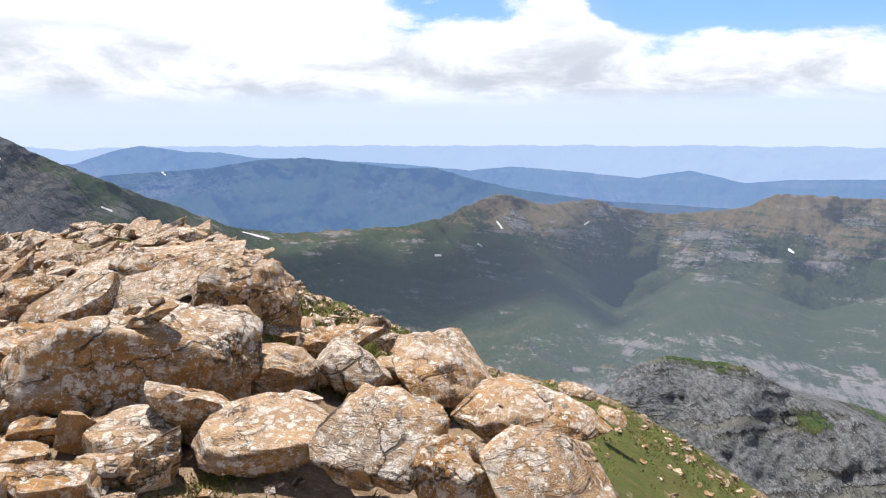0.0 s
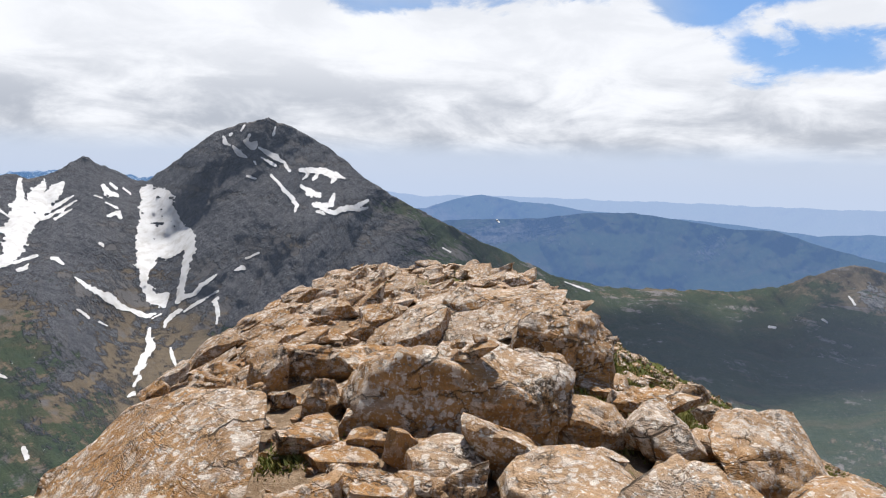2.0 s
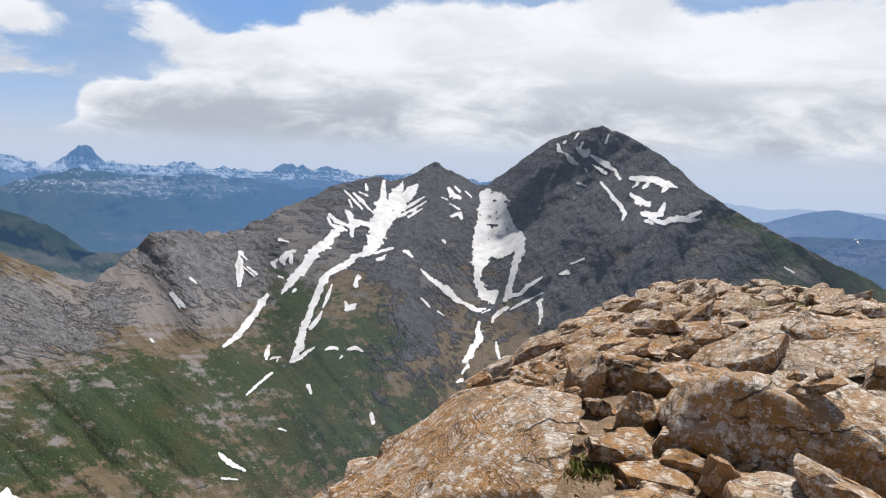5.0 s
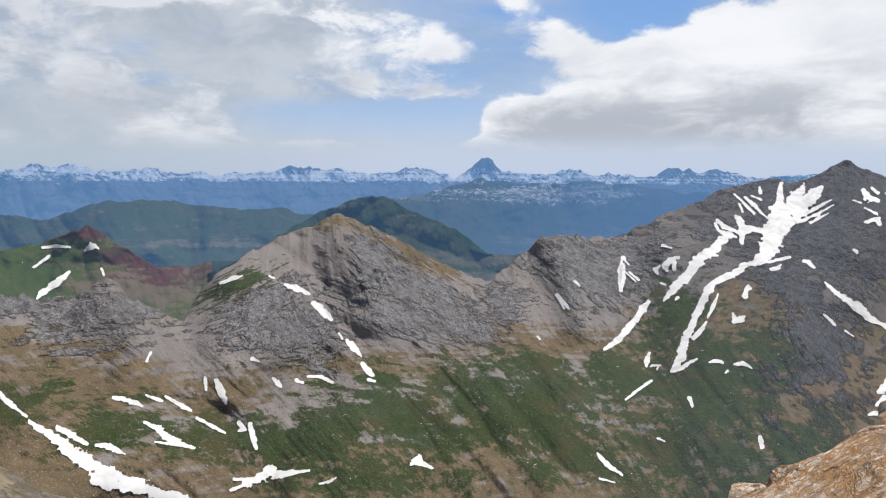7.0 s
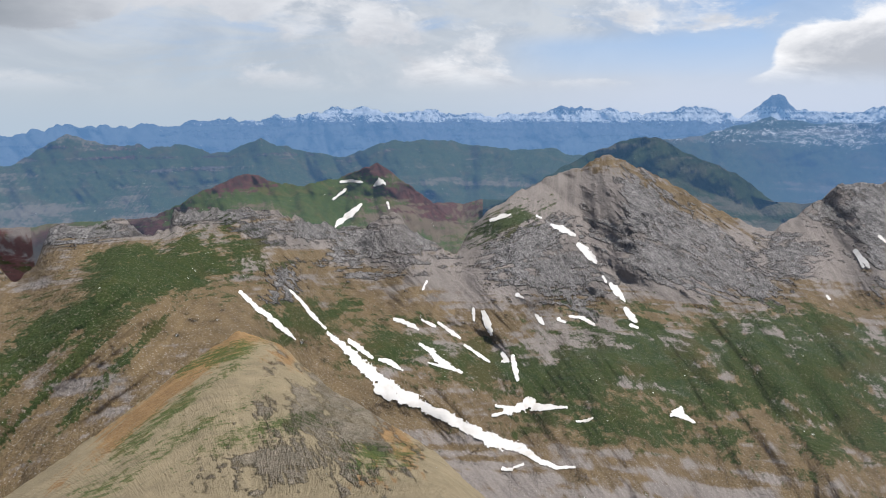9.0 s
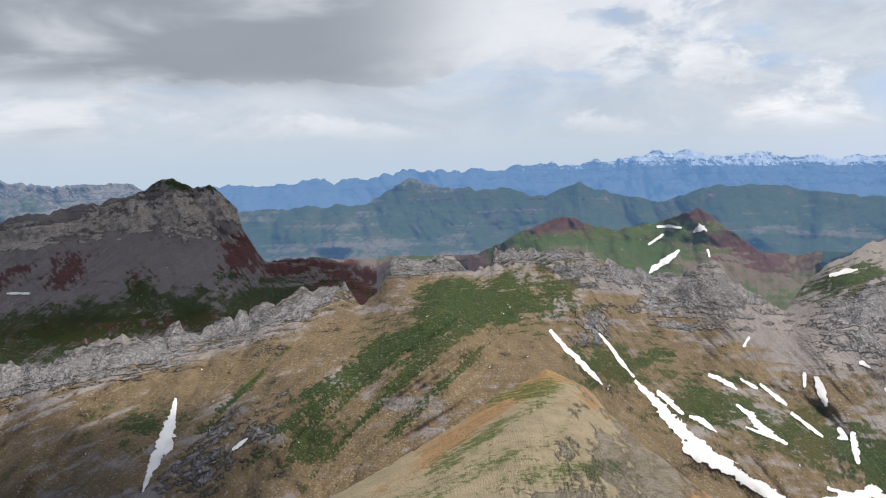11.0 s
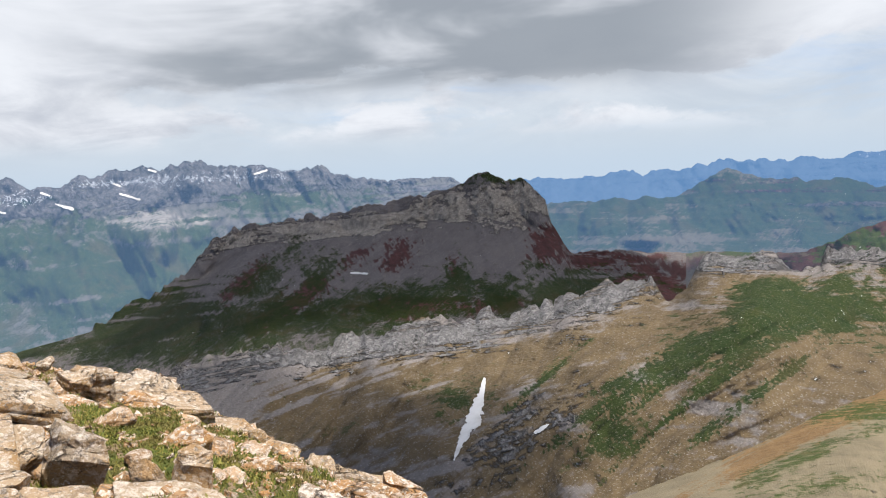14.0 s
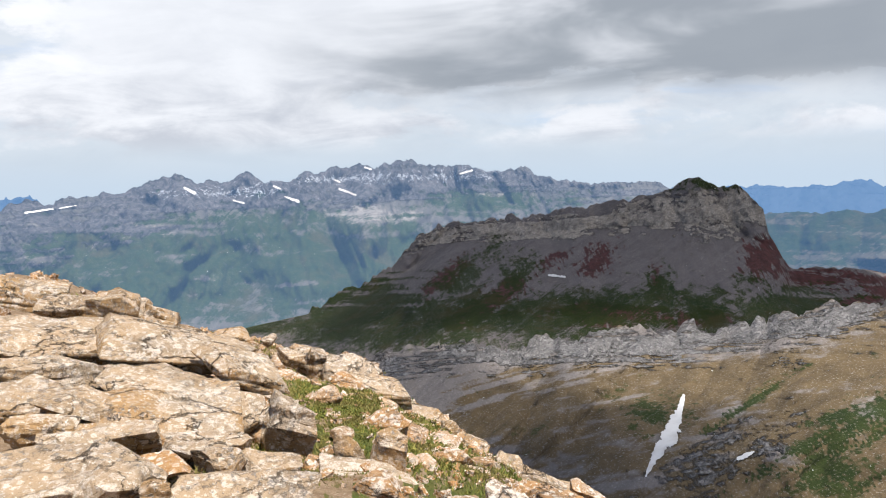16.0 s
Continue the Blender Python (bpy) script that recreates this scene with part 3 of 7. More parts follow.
HILLS = line([(-36, -4), (-31.5, -4.1), (-25.7, -4.3), (-22.7, -4.6), (-18.8, -3.8), (-15.1, -4.4), (-9.6, -3.9), (-5.2, -3.6), (-2.1, -3.9), (4.1, -3.3), (14.9, -2.7), (16.9, -2.3), (19.3, -2.2),
              (22.4, -1.7), (24.3, -2.1), (26.9, -2.9), (40, -3), (62, -1.95), (68.7, -1.2), (73.5, -1.5), (77.5, -1.1), (81.7, -2.2), (89.1, -3.8)]
             + [(91.8, -4), (93.1, -3.3), (96.3, -3.4), (99.8, -2.9), (103.3, -2.7), (106.3, -2.9), (109.2, -3.9), (112, -3.5), (115.5, -2.6), (118, -3.2), (119.5, -3.4), (121.4, -2.8),
                (123.9, -2.8), (126.6, -2.6), (128.6, -1.85), (132.2, -3.8), (137.1, -3.95), (141.7, -4.1), (147, -3)]
             + [(149.6, -1.6), (152.9, -1.8), (157.7, -1.4), (159.4, -0.5), (163.8, -0.3), (166.9, 0.1), (171.8, 0.1), (175.7, -0.1), (178.8, -1.1), (180.6, -0.2), (182.5, -0.75), (184.7, -0.7),
                (186.1, -0.3), (190.3, -1.3), (194, -1.75), (197.4, -2.35), (202, -2.5), (300, -3)],
             [(-36, 3400), (60, 3500), (90, 3100), (140, 2900), (170, 3300), (202, 3300), (300, 3400)])
HOLLOW = line([(-36, -5), (60, -4), (100, -5), (140, -5), (202, -4), (300, -5)], [(-36, 3900), (300, 3900)], 3)
FAR = line([(-36, -2), (-31.3, -1.97), (-0.7, -1.96), (25, -1.8), (26.8, -2), (29.5, -1.65), (40, -1.2), (53.4, -0.7), (57.2, -0.67), (62.1, -0.4), (66.5, -0.7), (70.9, -0.57), (75.8, -0.75), (76.5, -0.2),
            (76.8, 0.3), (77.2, 0.58), (77.7, 0.5), (78.0, 0.1), (78.7, -0.35), (79.6, -0.8), (82.5, -0.33), (85.8, -0.7), (88.7, -0.44)]
           + [(93.3, -0.43), (95.1, -0.73), (98.5, -0.8), (102.4, -0.6), (104.9, -0.4), (107.8, -0.03), (111.9, -0.55), (113.9, -0.88), (119, -1.06), (121.1, -1.1), (125.3, -1.4), (130.1, -1.45),
              (132.6, -1.75), (136.9, -1.87), (140.6, -2.5), (148.3, -2.1), (160, -2), (200, -2), (300, -2)],
           [(-36, 4500), (300, 4500)])
BRIM = line([(-36, -2.2), (300, -2.2)], [(-36, 4900), (300, 4900)])
FOOT = (np.full_like(BEARING, -89.28), np.full_like(BEARING, 0.02))

LINES = [FOOT, NEAR, EDGE, BROW, SHELF, VALE, FLANK, CREST, GAP, TIER, RANGE, DEEP, HILLS, HOLLOW, FAR, BRIM]
COUNTS = [24, 34, 14, 64, 12, 70, 90, 6, 40, 18, 5, 46, 4, 30, 2]
CUT = np.cumsum([0] + COUNTS)          # the row of each line


# Ribs (nearer) and gullies (further back) that cross the mountains: bearing, height to bearing, height, breadth, share of the distance
FOLDS = [(47.2, -1.5, 47.3, -11, 1.8, 0.05), (38.9, 3.6, 37.0, -3.5, 2.2, -0.05), (37.0, -3.5, 38.5, -12, 2.5, -0.05), (43.5, 1.0, 42.0, -8, 1.6, -0.03), (34.5, 0.0, 31, -7, 2.0, 0.03),
         (56.0, -1.2, 58.0, -6, 1.3, 0.035), (58.5, -6.5, 63, -16, 1.2, 0.03), (51.7, 0.4, 51.0, -8, 1.6, -0.045), (56, -10, 53.5, -18, 3.0, -0.06), (61, -11, 59.5, -17, 1.4, 0.03), (50, -12, 49, -19, 1.6, 0.04),
         (70.6, -5.5, 69, -12, 1.8, -0.05)]
FOLDS += [(73.6, -7, 71.5, -13, 0.9, 0.04), (66, -6, 64.5, -14, 1.4, 0.03), (88.8, -3.9, 86, -8, 1.3, -0.05), (86, -8, 84, -14.5, 2.0, -0.05), (82, -7.5, 79, -14, 1.6, 0.03), (95, -9.5, 94.5, -14, 2.4, -0.06),
          (91, -8, 90, -18, 1.3, 0.05), (100.3, -11.5, 99, -19, 1.8, 0.07), (105.8, -8.5, 104.5, -13, 2.0, -0.05), (110, -10, 104, -16, 1.6, 0.03), (115, -12, 112, -17, 1.2, -0.04), (117, -17, 107, -24, 1.8, 0.05),
          (77, -17, 71, -26, 2.4, -0.05), (84, -17, 80, -26, 2.0, 0.03)]
FOLDS += [(126, -10, 140, -17.5, 1.4, 0.03), (128, -12.5, 150, -25, 1.8, -0.03), (118, -14, 142, -26, 1.6, 0.04), (-4.5, -5.7, -3, -12, 2.0, -0.04), (-12.3, -6.2, -10, -13, 2.0, -0.05), (-8, -7, -6, -12, 2.0, 0.04),
          (-20, -7, -19, -13, 2.5, 0.05), (-27, -5.5, -25, -12, 3.0, -0.04), (20, -7, 14, -13, 2.0, 0.03)]
# what lies between the lines: rib wavelength in metres, and the depth of its relief as a share of the distance
RELIEF = {3: (30.0, 0.014), 4: (30.0, 0.010), 5: (110.0, 0.020), 6: (110.0, 0.020), 7: (120.0, 0.01), 8: (230.0, 0.055), 9: (230.0, 0.055), 10: (200.0, 0.01), 11: (380.0, 0.075), 12: (240.0, 0.01),
          13: (260.0, 0.03), 14: (300.0, 0.0)}
BLOCKS = [(3, 5), (5, 8), (8, 11), (11, 13), (13, 15)]


# how far the layers of the mountains have climbed, in shares of the distance, from bearing to bearing
DIP = np.cumsum(np.interp(BEARING, [-36, 15, 28, 46, 49, 62, 66, 98, 106, 118, 128, 160, 203], [0.5, 0.1, -0.5, -0.6, 0.4, 0.3, 0.7, 0.6, 0.3, 0.0, -0.6, -0.5, -0.1]) * np.radians(np.gradient(BEARING)))


# how the fall lines run: degrees of bearing for each degree of height, from bearing to bearing
SKEW = np.interp(BEARING, [-36, -20, -8, 8, 20, 32, 38, 44, 47, 50, 54, 60, 65, 72, 84, 90, 95, 101, 106, 114, 120, 132, 150, 170, 203], [0.5, -0.5, 0.6, 0.8, 1.0, 0.7, -0.4, -1.0, -0.2, 0.5, -0.4, -0.8, -0.2, 0.6, 0.9, 0.2, -0.3, 0.1, 0.3, 0.6, -0.6, -1.3, -1.4, -1.0, -1.0])


LOW_SKEW = np.interp(BEARING, [-36, 0, 30, 46, 52, 95, 104, 113, 121, 132, 203], [0.6, 0.9, 0.2, -0.3, 0.9, 1.1, 1.2, 0.6, -1.0, -1.4, -1.2])     # below the rock faces


def fall_line(b, h, upper, lower):
    return b - upper * (np.maximum(h, -13.0) + 13.0) - lower * (np.minimum(h, -13.0) + 13.0)


NOTCHED = {4: 14.0, 7: 11.0, 9: 6.0, 10: 5.0, 12: 8.0, 14: 8.0}       # lines with a jagged crest, and how many rows down it shows


def shaped_land():
    """The land on a grid of bearings and rows that run from line to line, jagged along its crests and folded into ribs and gullies."""
    rr, zz = [], []
    calm = [(smooth(h, 2.6) if k in NOTCHED else h, d) for k, (h, d) in enumerate(LINES)]
    for k, n in enumerate(COUNTS):
        (h0, d0), (h1, d1) = calm[k], calm[k + 1]
        z0, z1 = EYE + d0 * np.tan(np.radians(h0)), EYE + d1 * np.tan(np.radians(h1))
        for i in range(n + (k == len(COUNTS) - 1)):
            rr.append(d0 + (d1 - d0) * i / n)
            zz.append(z0 + (z1 - z0) * i / n)
    r, z = np.array(rr), np.array(zz)
    b = np.radians(BEARING)[None, :]
    for k, (wave, deep) in {0: (0.9, 0.010), 1: (1.2, 0.008), 2: (4.0, 0.010)}.items():
        rows = slice(CUT[k], CUT[k + 1])
        z[rows] += deep * r[rows] * rough(-r[rows] * np.sin(b) / wave, r[rows] * np.cos(b) / wave, 6, 11, 0.52) * min(1.0, 0.3 + k)
    h = np.degrees(np.arctan2(z - EYE, r))
    reach = np.hypot(r, z - EYE)
    B = np.broadcast_to(BEARING[None, :], h.shape)
    index = np.arange(len(r))[:, None]
    # notches and towers stay near their crest
    for k, reach_down in NOTCHED.items():
        h = h + (LINES[k][0] - calm[k][0])[None, :] * np.exp(-np.abs(index - CUT[k]) / np.where(index < CUT[k], reach_down, 7.0))
    # jagged crests
    castle = np.interp(BEARING, [20, 60, 66, 100, 108, 130, 150], [0.25, 0.3, 0.5, 0.4, 0.7, 1.0, 1.2])
    plain = np.interp(BEARING, [30, 60, 148, 160], [0.25, 1.0, 1.2, 2.4])
    for k, amount, often in ((4, 0.10, 1.0), (7, 0.34, 1.3), (10, 0.10, 1.4), (12, 0.16, 0.9), (14, 0.22, 0.9)):
        jag = rough(BEARING * often, np.full_like(BEARING, k * 7.7), 6, 200 + k, 0.58) * amount * (castle if k == 7 else plain if k >= 10 else 1.0)
        if k == 7:                              # rounded teeth with sharp clefts along the limestone crest
            teeth = 0.5 - rough(BEARING * 0.8 + 0.3 * plain_noise(BEARING, BEARING * 0), np.full_like(BEARING, 3.3), 4, 241, 0.5, ridged=True)
            jag = jag + (0.42 * teeth - 0.6 * jag) * np.interp(BEARING, [126, 136], [0.0, 1.0])
        h = h + jag[None, :] * np.exp(-np.abs(index - CUT[k]) / (9.0 if k == 7 else 6.0))
    for k0, k1 in BLOCKS:
        rows = slice(CUT[k0], CUT[k1] + (k1 == 15))
        span = float(reach[rows].mean()) / 57.3
        depth, wave = np.zeros(h[rows].shape), np.zeros(h[rows].shape)
        for k in range(k0, k1):
            part = slice(CUT[k] - CUT[k0], CUT[k + 1] - CUT[k0] + (k == 14))
            wave[part], depth[part] = RELIEF[k]
        depth = depth * np.clip(np.minimum((index[rows] - CUT[k0]) / 8.0, (CUT[k1] - index[rows]) / float(COUNTS[k1 - 1])), 0, 1)
        L = float(np.median(wave))
        T, V = B[rows] * span, h[rows] * span
        bend = 0.6 * L * rough(T / (3 * L), V / (3 * L), 3, 5)
        gully = rough((T + bend) / L, (V + 0.4 * T + bend) / ((1.5 if k0 < 8 else 1.2) * L), 6, 31, 0.45, ridged=True)
        along = V - DIP[None, :] * span * 57.3 * (1.4 if k0 == 5 else 0.0)       # ribs that follow the dip of the layers
        ribs = rough((along + bend) / (0.55 * L), (T + bend) / (1.9 * L), 6, 131, 0.45, ridged=True)
        fall = fall_line(B[rows], h[rows], SKEW[None, :], LOW_SKEW[None, :]) * span
        chutes = rough((fall + 0.35 * bend) / (0.5 * L), V / (2.6 * L), 5, 231, 0.5, ridged=True)        # gullies down the fall line
        gully = 0.35 * gully + 0.5 * ribs + 0.55 * chutes if k0 == 5 else gully
        broad = rough((T + 0.5 * along + bend) / (2.4 * L), (along + bend) / (2.6 * L), 3, 171, 0.42, ridged=True)      # broad buttresses
        lumps = rough(T / (0.6 * L), V / (0.7 * L), 5, 47, 0.45)
        depth = depth * np.interp(B[rows], [-36, 11, 25], [1.4, 1.4, 1.0]) * (np.interp(B[rows], [128, 136], [1.0, 0.35]) if k0 == 8 else np.interp(B[rows], [0, 60], [1.5, 2.2]) if k0 == 3 else 1.0)
        move = depth * (0.6 * gully + 0.6 * lumps + (2.8 * broad if k0 == 5 else 0.0)) if k0 > 3 else depth * (0.15 * gully + 0.9 * lumps)
        if k0 in (3, 5):
            for b0, h0, b1, h1, w, deep in FOLDS:
                near = (B[rows] > min(b0, b1) - 4 * w) & (B[rows] < max(b0, b1) + 4 * w)
                bb, hh = B[rows][near], h[rows][near]
                f = np.clip(((bb - b0) * (b1 - b0) + (hh - h0) * (h1 - h0)) / ((b1 - b0) ** 2 + (h1 - h0) ** 2), 0, 1)
                d2 = (bb - b0 - f * (b1 - b0)) ** 2 + (hh - h0 - f * (h1 - h0)) ** 2
                edge = np.clip(np.minimum((index[rows] - CUT[k0]) / 8.0, (CUT[k1] - index[rows]) / float(COUNTS[k1 - 1])), 0, 1) * np.ones_like(move)
                move[near] += 0.7 * deep * np.exp(-d2 / (1.5 * w) ** 2) * edge[near]
        for k in (4, 7, 10, 12, 14):
            if k0 < k < k1:
                c = CUT[k] - CUT[k0]               # beyond its crest the land follows the crest
                move[c:] = move[c - 1] * np.linspace(1.0, 0.0, len(move) - c)[:, None]
        reach[rows] *= 1 + move
    h, b = np.radians(h), np.broadcast_to(b, h.shape)
    r, z = reach * np.cos(h), EYE + reach * np.sin(h)
    return -r * np.sin(b), r * np.cos(b), z, r


LAND_X, LAND_Y, LAND_Z, LAND_R = shaped_land()
LAND_NORMAL = np.zeros((*LAND_X.shape, 3))
LAND_H = np.degrees(np.arctan2(LAND_Z - EYE, LAND_R))        # height of the sight line to every point of the land


def fill_mesh(me, co, quads, normals):
    """Vertices, four-sided faces and smooth normals."""
    me.vertices.add(len(co))
    me.vertices.foreach_set("co", co.astype(np.float32).ravel())
    me.loops.add(quads.size)
    me.loops.foreach_set("vertex_index", quads.astype(np.int32).ravel())
    me.polygons.add(len(quads))
    me.polygons.foreach_set("loop_start", np.arange(0, quads.size, 4, dtype=np.int32))
    me.polygons.foreach_set("use_smooth", np.ones(len(quads), dtype=bool))
    me.update()
    n = normals / np.maximum(np.linalg.norm(normals, axis=1), 1e-9)[:, None]
    me.normals_split_custom_set_from_vertices(n.astype(np.float32))


def grid_normals(x, y, z):
    p = np.stack([x, y, z], -1)
    n = np.cross(np.gradient(p, axis=0), np.gradient(p, axis=1))
    return n / np.maximum(np.linalg.norm(n, axis=-1), 1e-9)[..., None]


def patchy(spots, row0, row1, c0, c1):
    """A cover mask: spots of (bearing, height, half width, half height, strength[, slant]), ragged at their rims and streaked along the slant."""
    B, H = np.broadcast_to(BEARING[None, c0:c1], (row1 - row0, c1 - c0)), LAND_H[row0:row1, c0:c1]
    wob = rough(B / 2.6 + 40, H / 1.5, 6, 77, 0.62) * 0.75
    out = np.zeros(B.shape)
    for b, h, w, t, k, *slant in spots:
        a = -radians(slant[0] if slant else 0.0)
        db, dh = (B - b) * math.cos(a) + (H - h) * math.sin(a), (H - h) * math.cos(a) - (B - b) * math.sin(a)
        d = np.sqrt((db / w) ** 2 + (dh / t) ** 2)
        streak = 0.5 * rough(db / (0.35 * w) + b, dh / (0.12 * t), 5, 91, 0.65)
        v = np.clip(1.35 - 0.85 * d + 0.45 * wob + streak, 0, 1.2)
        out = np.maximum(out, k * v) if k > 0 else np.maximum(out + k * v, 0)
    return np.clip(out, 0, 1.1)


def column(bearing):
    return int(np.searchsorted(BEARING, bearing))


CRAG = 0.0028


def stretch(name, first, last, b0, b1, mat, covers, label, category="mountain", kind="", parts=()):
    """One piece of the land: rows between two lines and columns between two bearings. covers: mask name -> spots."""
    r0, r1 = CUT[first], CUT[last] + 1
    c0, c1 = column(b0), min(column(b1) + 1, len(BEARING))
    x, y, z = (v[r0:r1, c0:c1] for v in (LAND_X, LAND_Y, LAND_Z))
    masks = {key: patchy(spots, r0, r1, c0, c1) for key, spots in covers.items()}
    # how strongly the painted haze covers each bearing
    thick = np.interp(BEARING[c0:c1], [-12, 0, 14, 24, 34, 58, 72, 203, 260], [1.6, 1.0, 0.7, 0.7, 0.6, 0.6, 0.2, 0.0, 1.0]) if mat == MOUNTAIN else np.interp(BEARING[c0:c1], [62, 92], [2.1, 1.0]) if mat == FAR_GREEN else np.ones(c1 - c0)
    masks["bed"] = LAND_Z[r0:r1, c0:c1] - (DIP[None, c0:c1] * LAND_R[CUT[7 if first >= 5 else 4]][None, c0:c1] if first >= 3 else 0.0)
    masks["fall"] = fall_line(BEARING[None, c0:c1], LAND_H[r0:r1, c0:c1], SKEW[None, c0:c1], LOW_SKEW[None, c0:c1]) * float(LAND_R[r0:r1, c0:c1].mean()) / 57.3
    masks["down"] = LAND_Z[r0:r1, c0:c1] - 0.35 * LAND_R[r0:r1, c0:c1]
    masks["haze_glow"] = np.broadcast_to(thick, x.shape)
    if mat == MOUNTAIN:
        masks["dark"] = np.broadcast_to(np.interp(BEARING[c0:c1], [12, 26, 58, 68], [0, 1, 1, 0]), x.shape)
    if "rock" in masks and first >= 3:     # crags: upright flutes and broken ledges where the rock is bare
        B, R, H = np.broadcast_to(BEARING[None, c0:c1], x.shape), LAND_R[r0:r1, c0:c1], LAND_H[r0:r1, c0:c1]
        span = float(R.mean()) / 57.3
        size = min(1.0, span / 18.0)
        flute = rough(B * span / (16.0 * size), H * span / (20.0 * size), 3, 51, 0.5, ridged=True) + 0.5 * rough(B * span / 70.0 + H * span / 90.0, H * span / 50.0, 4, 63, 0.5)
        push = 1 - CRAG * masks["rock"] * flute
        for v, o in ((LAND_X, 0), (LAND_Y, 0), (LAND_Z, EYE), (LAND_R, 0)):
            v[r0:r1, c0:c1] = o + (v[r0:r1, c0:c1] - o) * push
    LAND_NORMAL[r0:r1, c0:c1] = grid_normals(LAND_X[r0:r1, c0:c1], LAND_Y[r0:r1, c0:c1], LAND_Z[r0:r1, c0:c1])
    x, y, z, nrm = (v[r0:r1, c0:c1] for v in (LAND_X, LAND_Y, LAND_Z, LAND_NORMAL))
    if b1 > 330:                     # close the circle
        x, y, z, nrm = (np.concatenate([v, w[r0:r1, :1]], 1) for v, w in ((x, LAND_X), (y, LAND_Y), (z, LAND_Z), (nrm, LAND_NORMAL)))
        masks = {key: np.concatenate([v, v[:, :1]], 1) for key, v in masks.items()}
    cols = x.shape[1]
    whole = new(name) if parts else None
    for part_name, k0, k1 in parts or [(name, first, last)]:
        p0, p1 = CUT[k0] - r0, CUT[k1] - r0 + 1
        rows = p1 - p0
        me = bpy.data.meshes.new(part_name)
        i = (np.arange(rows - 1)[:, None] * cols + np.arange(cols - 1)[None, :]).ravel()
        fill_mesh(me, np.stack([x[p0:p1], y[p0:p1], z[p0:p1]], -1).reshape(-1, 3), np.stack([i, i + cols, i + cols + 1, i + 1], 1), nrm[p0:p1].reshape(-1, 3))
        for key, v in masks.items():
            me.attributes.new(key, "FLOAT", "POINT").data.foreach_set("value", v[p0:p1].astype(np.float32).ravel())
        me.materials.append(mat)
        ob = new(part_name, me)
        ob.parent = whole
    return tagged(whole or ob, label, category, kind=kind)


MOUNTAIN_PARTS = [("lower_slope", 5, 6), ("rock_face", 6, 7), ("back_slope", 7, 8)]
stretch("ground", 0, 3, -36, 400, SUMMIT_GROUND, {"grass": [(-16, -25, 12, 4, 0.9, -20), (170, -20.5, 9, 4.0, 1.1), (184, -12.8, 5, 1.0, 0.7), (31.5, -9.3, 3, 0.8, 0.8), (25, -8.7, 2.5, 0.5, 0.7), (7, -15.2, 6, 1.8, 0.9, -25)]},
        "stony summit ground of tan rubble with turf", "ground", "structure")
stretch("outcrop", 3, 5, -36, 20, OUTCROP, {"grass": [(0, -23, 9, 4, 1.1), (8, -24, 8, 5, 1.0), (-20, -17.8, 5, 0.5, 0.8, -6), (-28, -21.2, 1.2, 0.7, 0.9), (5, -28, 16, 5, 0.7), (-30, -19, 4, 0.5, 0.7, -20)], "rock": [(-22, -19.6, 9, 1.6, 1.8, 8), (-28, -23.5, 9, 2.2, 1.8, 14)]},
        "grey folded limestone outcrop with scree", "rock outcrop", parts=[("rock_face", 3, 4), ("back_slope", 4, 5)])
stretch("spur", 3, 5, 20, 400, SPUR, {"grass": [(119.5, -18.6, 4, 0.6, 0.7, 12), (124, -22.6, 8, 0.5, 0.55, 30), (126, -25.5, 9, 0.6, 0.5, 22), (116, -24.5, 7, 0.8, 0.45, 8), (108, -27, 3, 1.2, 0.6), (110, -20.5, 1.2, 1.6, 0.7)],
        "soil": [(118, -17.3, 6, 0.9, 1.2, 6), (123, -20.4, 7, 0.6, 1.2, 32), (106, -25, 2.2, 3.5, 1.1, -55), (113, -19, 3, 1.2, 0.9, -30)], "rock": [(110, -24, 4, 3.5, 1.0, -40), (114, -27, 5, 1.2, 0.8)]},
        "bare rounded spur of pale scree with thin turf", "hillside", parts=[("stony_slope", 3, 4), ("back_slope", 4, 5)])
# what covers the nearer mountains: spots of (bearing, height, half width, half height, strength, slant)
GRASS = [(-31, -13.5, 12, 4, 0.95), (-20, -15, 12, 2.5, 0.85, -12), (-14, -10.5, 6, 2, 0.9), (-8, -12.5, 14, 3.0, 0.95, -12), (3, -17, 12, 4, 0.85),
    (8, -11.5, 9, 2.6, 1.0), (14, -11, 10, 3, 0.95), (20, -7.5, 7, 1.6, 0.95, -24), (23, -5.7, 5.5, 0.9, 1.2, -27), (42, -13, 1.6, 1.0, 0.6), (52, -20, 3, 4, 0.6),
    (56, -12.5, 3, 2, 0.8), (60, -21, 7, 3, 0.8), (60, -16, 3.5, 3.5, 1.0), (62.5, -10.5, 1.5, 2.5, 0.8, 20), (66, -16, 3.5, 2.2, 0.9)]
GRASS += [(67, -23, 6, 2, 0.7), (71, -17, 4.5, 1.8, 0.95, -12), (75, -20, 3, 1, 0.8), (77, -17, 3, 2, 0.95), (83, -19, 6, 2.6, 0.95, -8),
    (88, -24.5, 9, 1.2, 0.7), (90, -21, 4, 1.6, 0.95), (96, -20.5, 4, 1.6, 0.8), (96.5, -9.2, 2.6, 0.8, 0.95, 22), (105, -19, 5, 1.6, 0.8),
    (112, -16.5, 3.5, 1.6, 0.75), (117, -12, 1.6, 1.6, 0.7), (123, -11.8, 4.5, 1.4, 1.0, 8), (128, -14.3, 5, 1.2, 0.85, 22), (134, -16.5, 5, 0.6, 0.8, 28)]
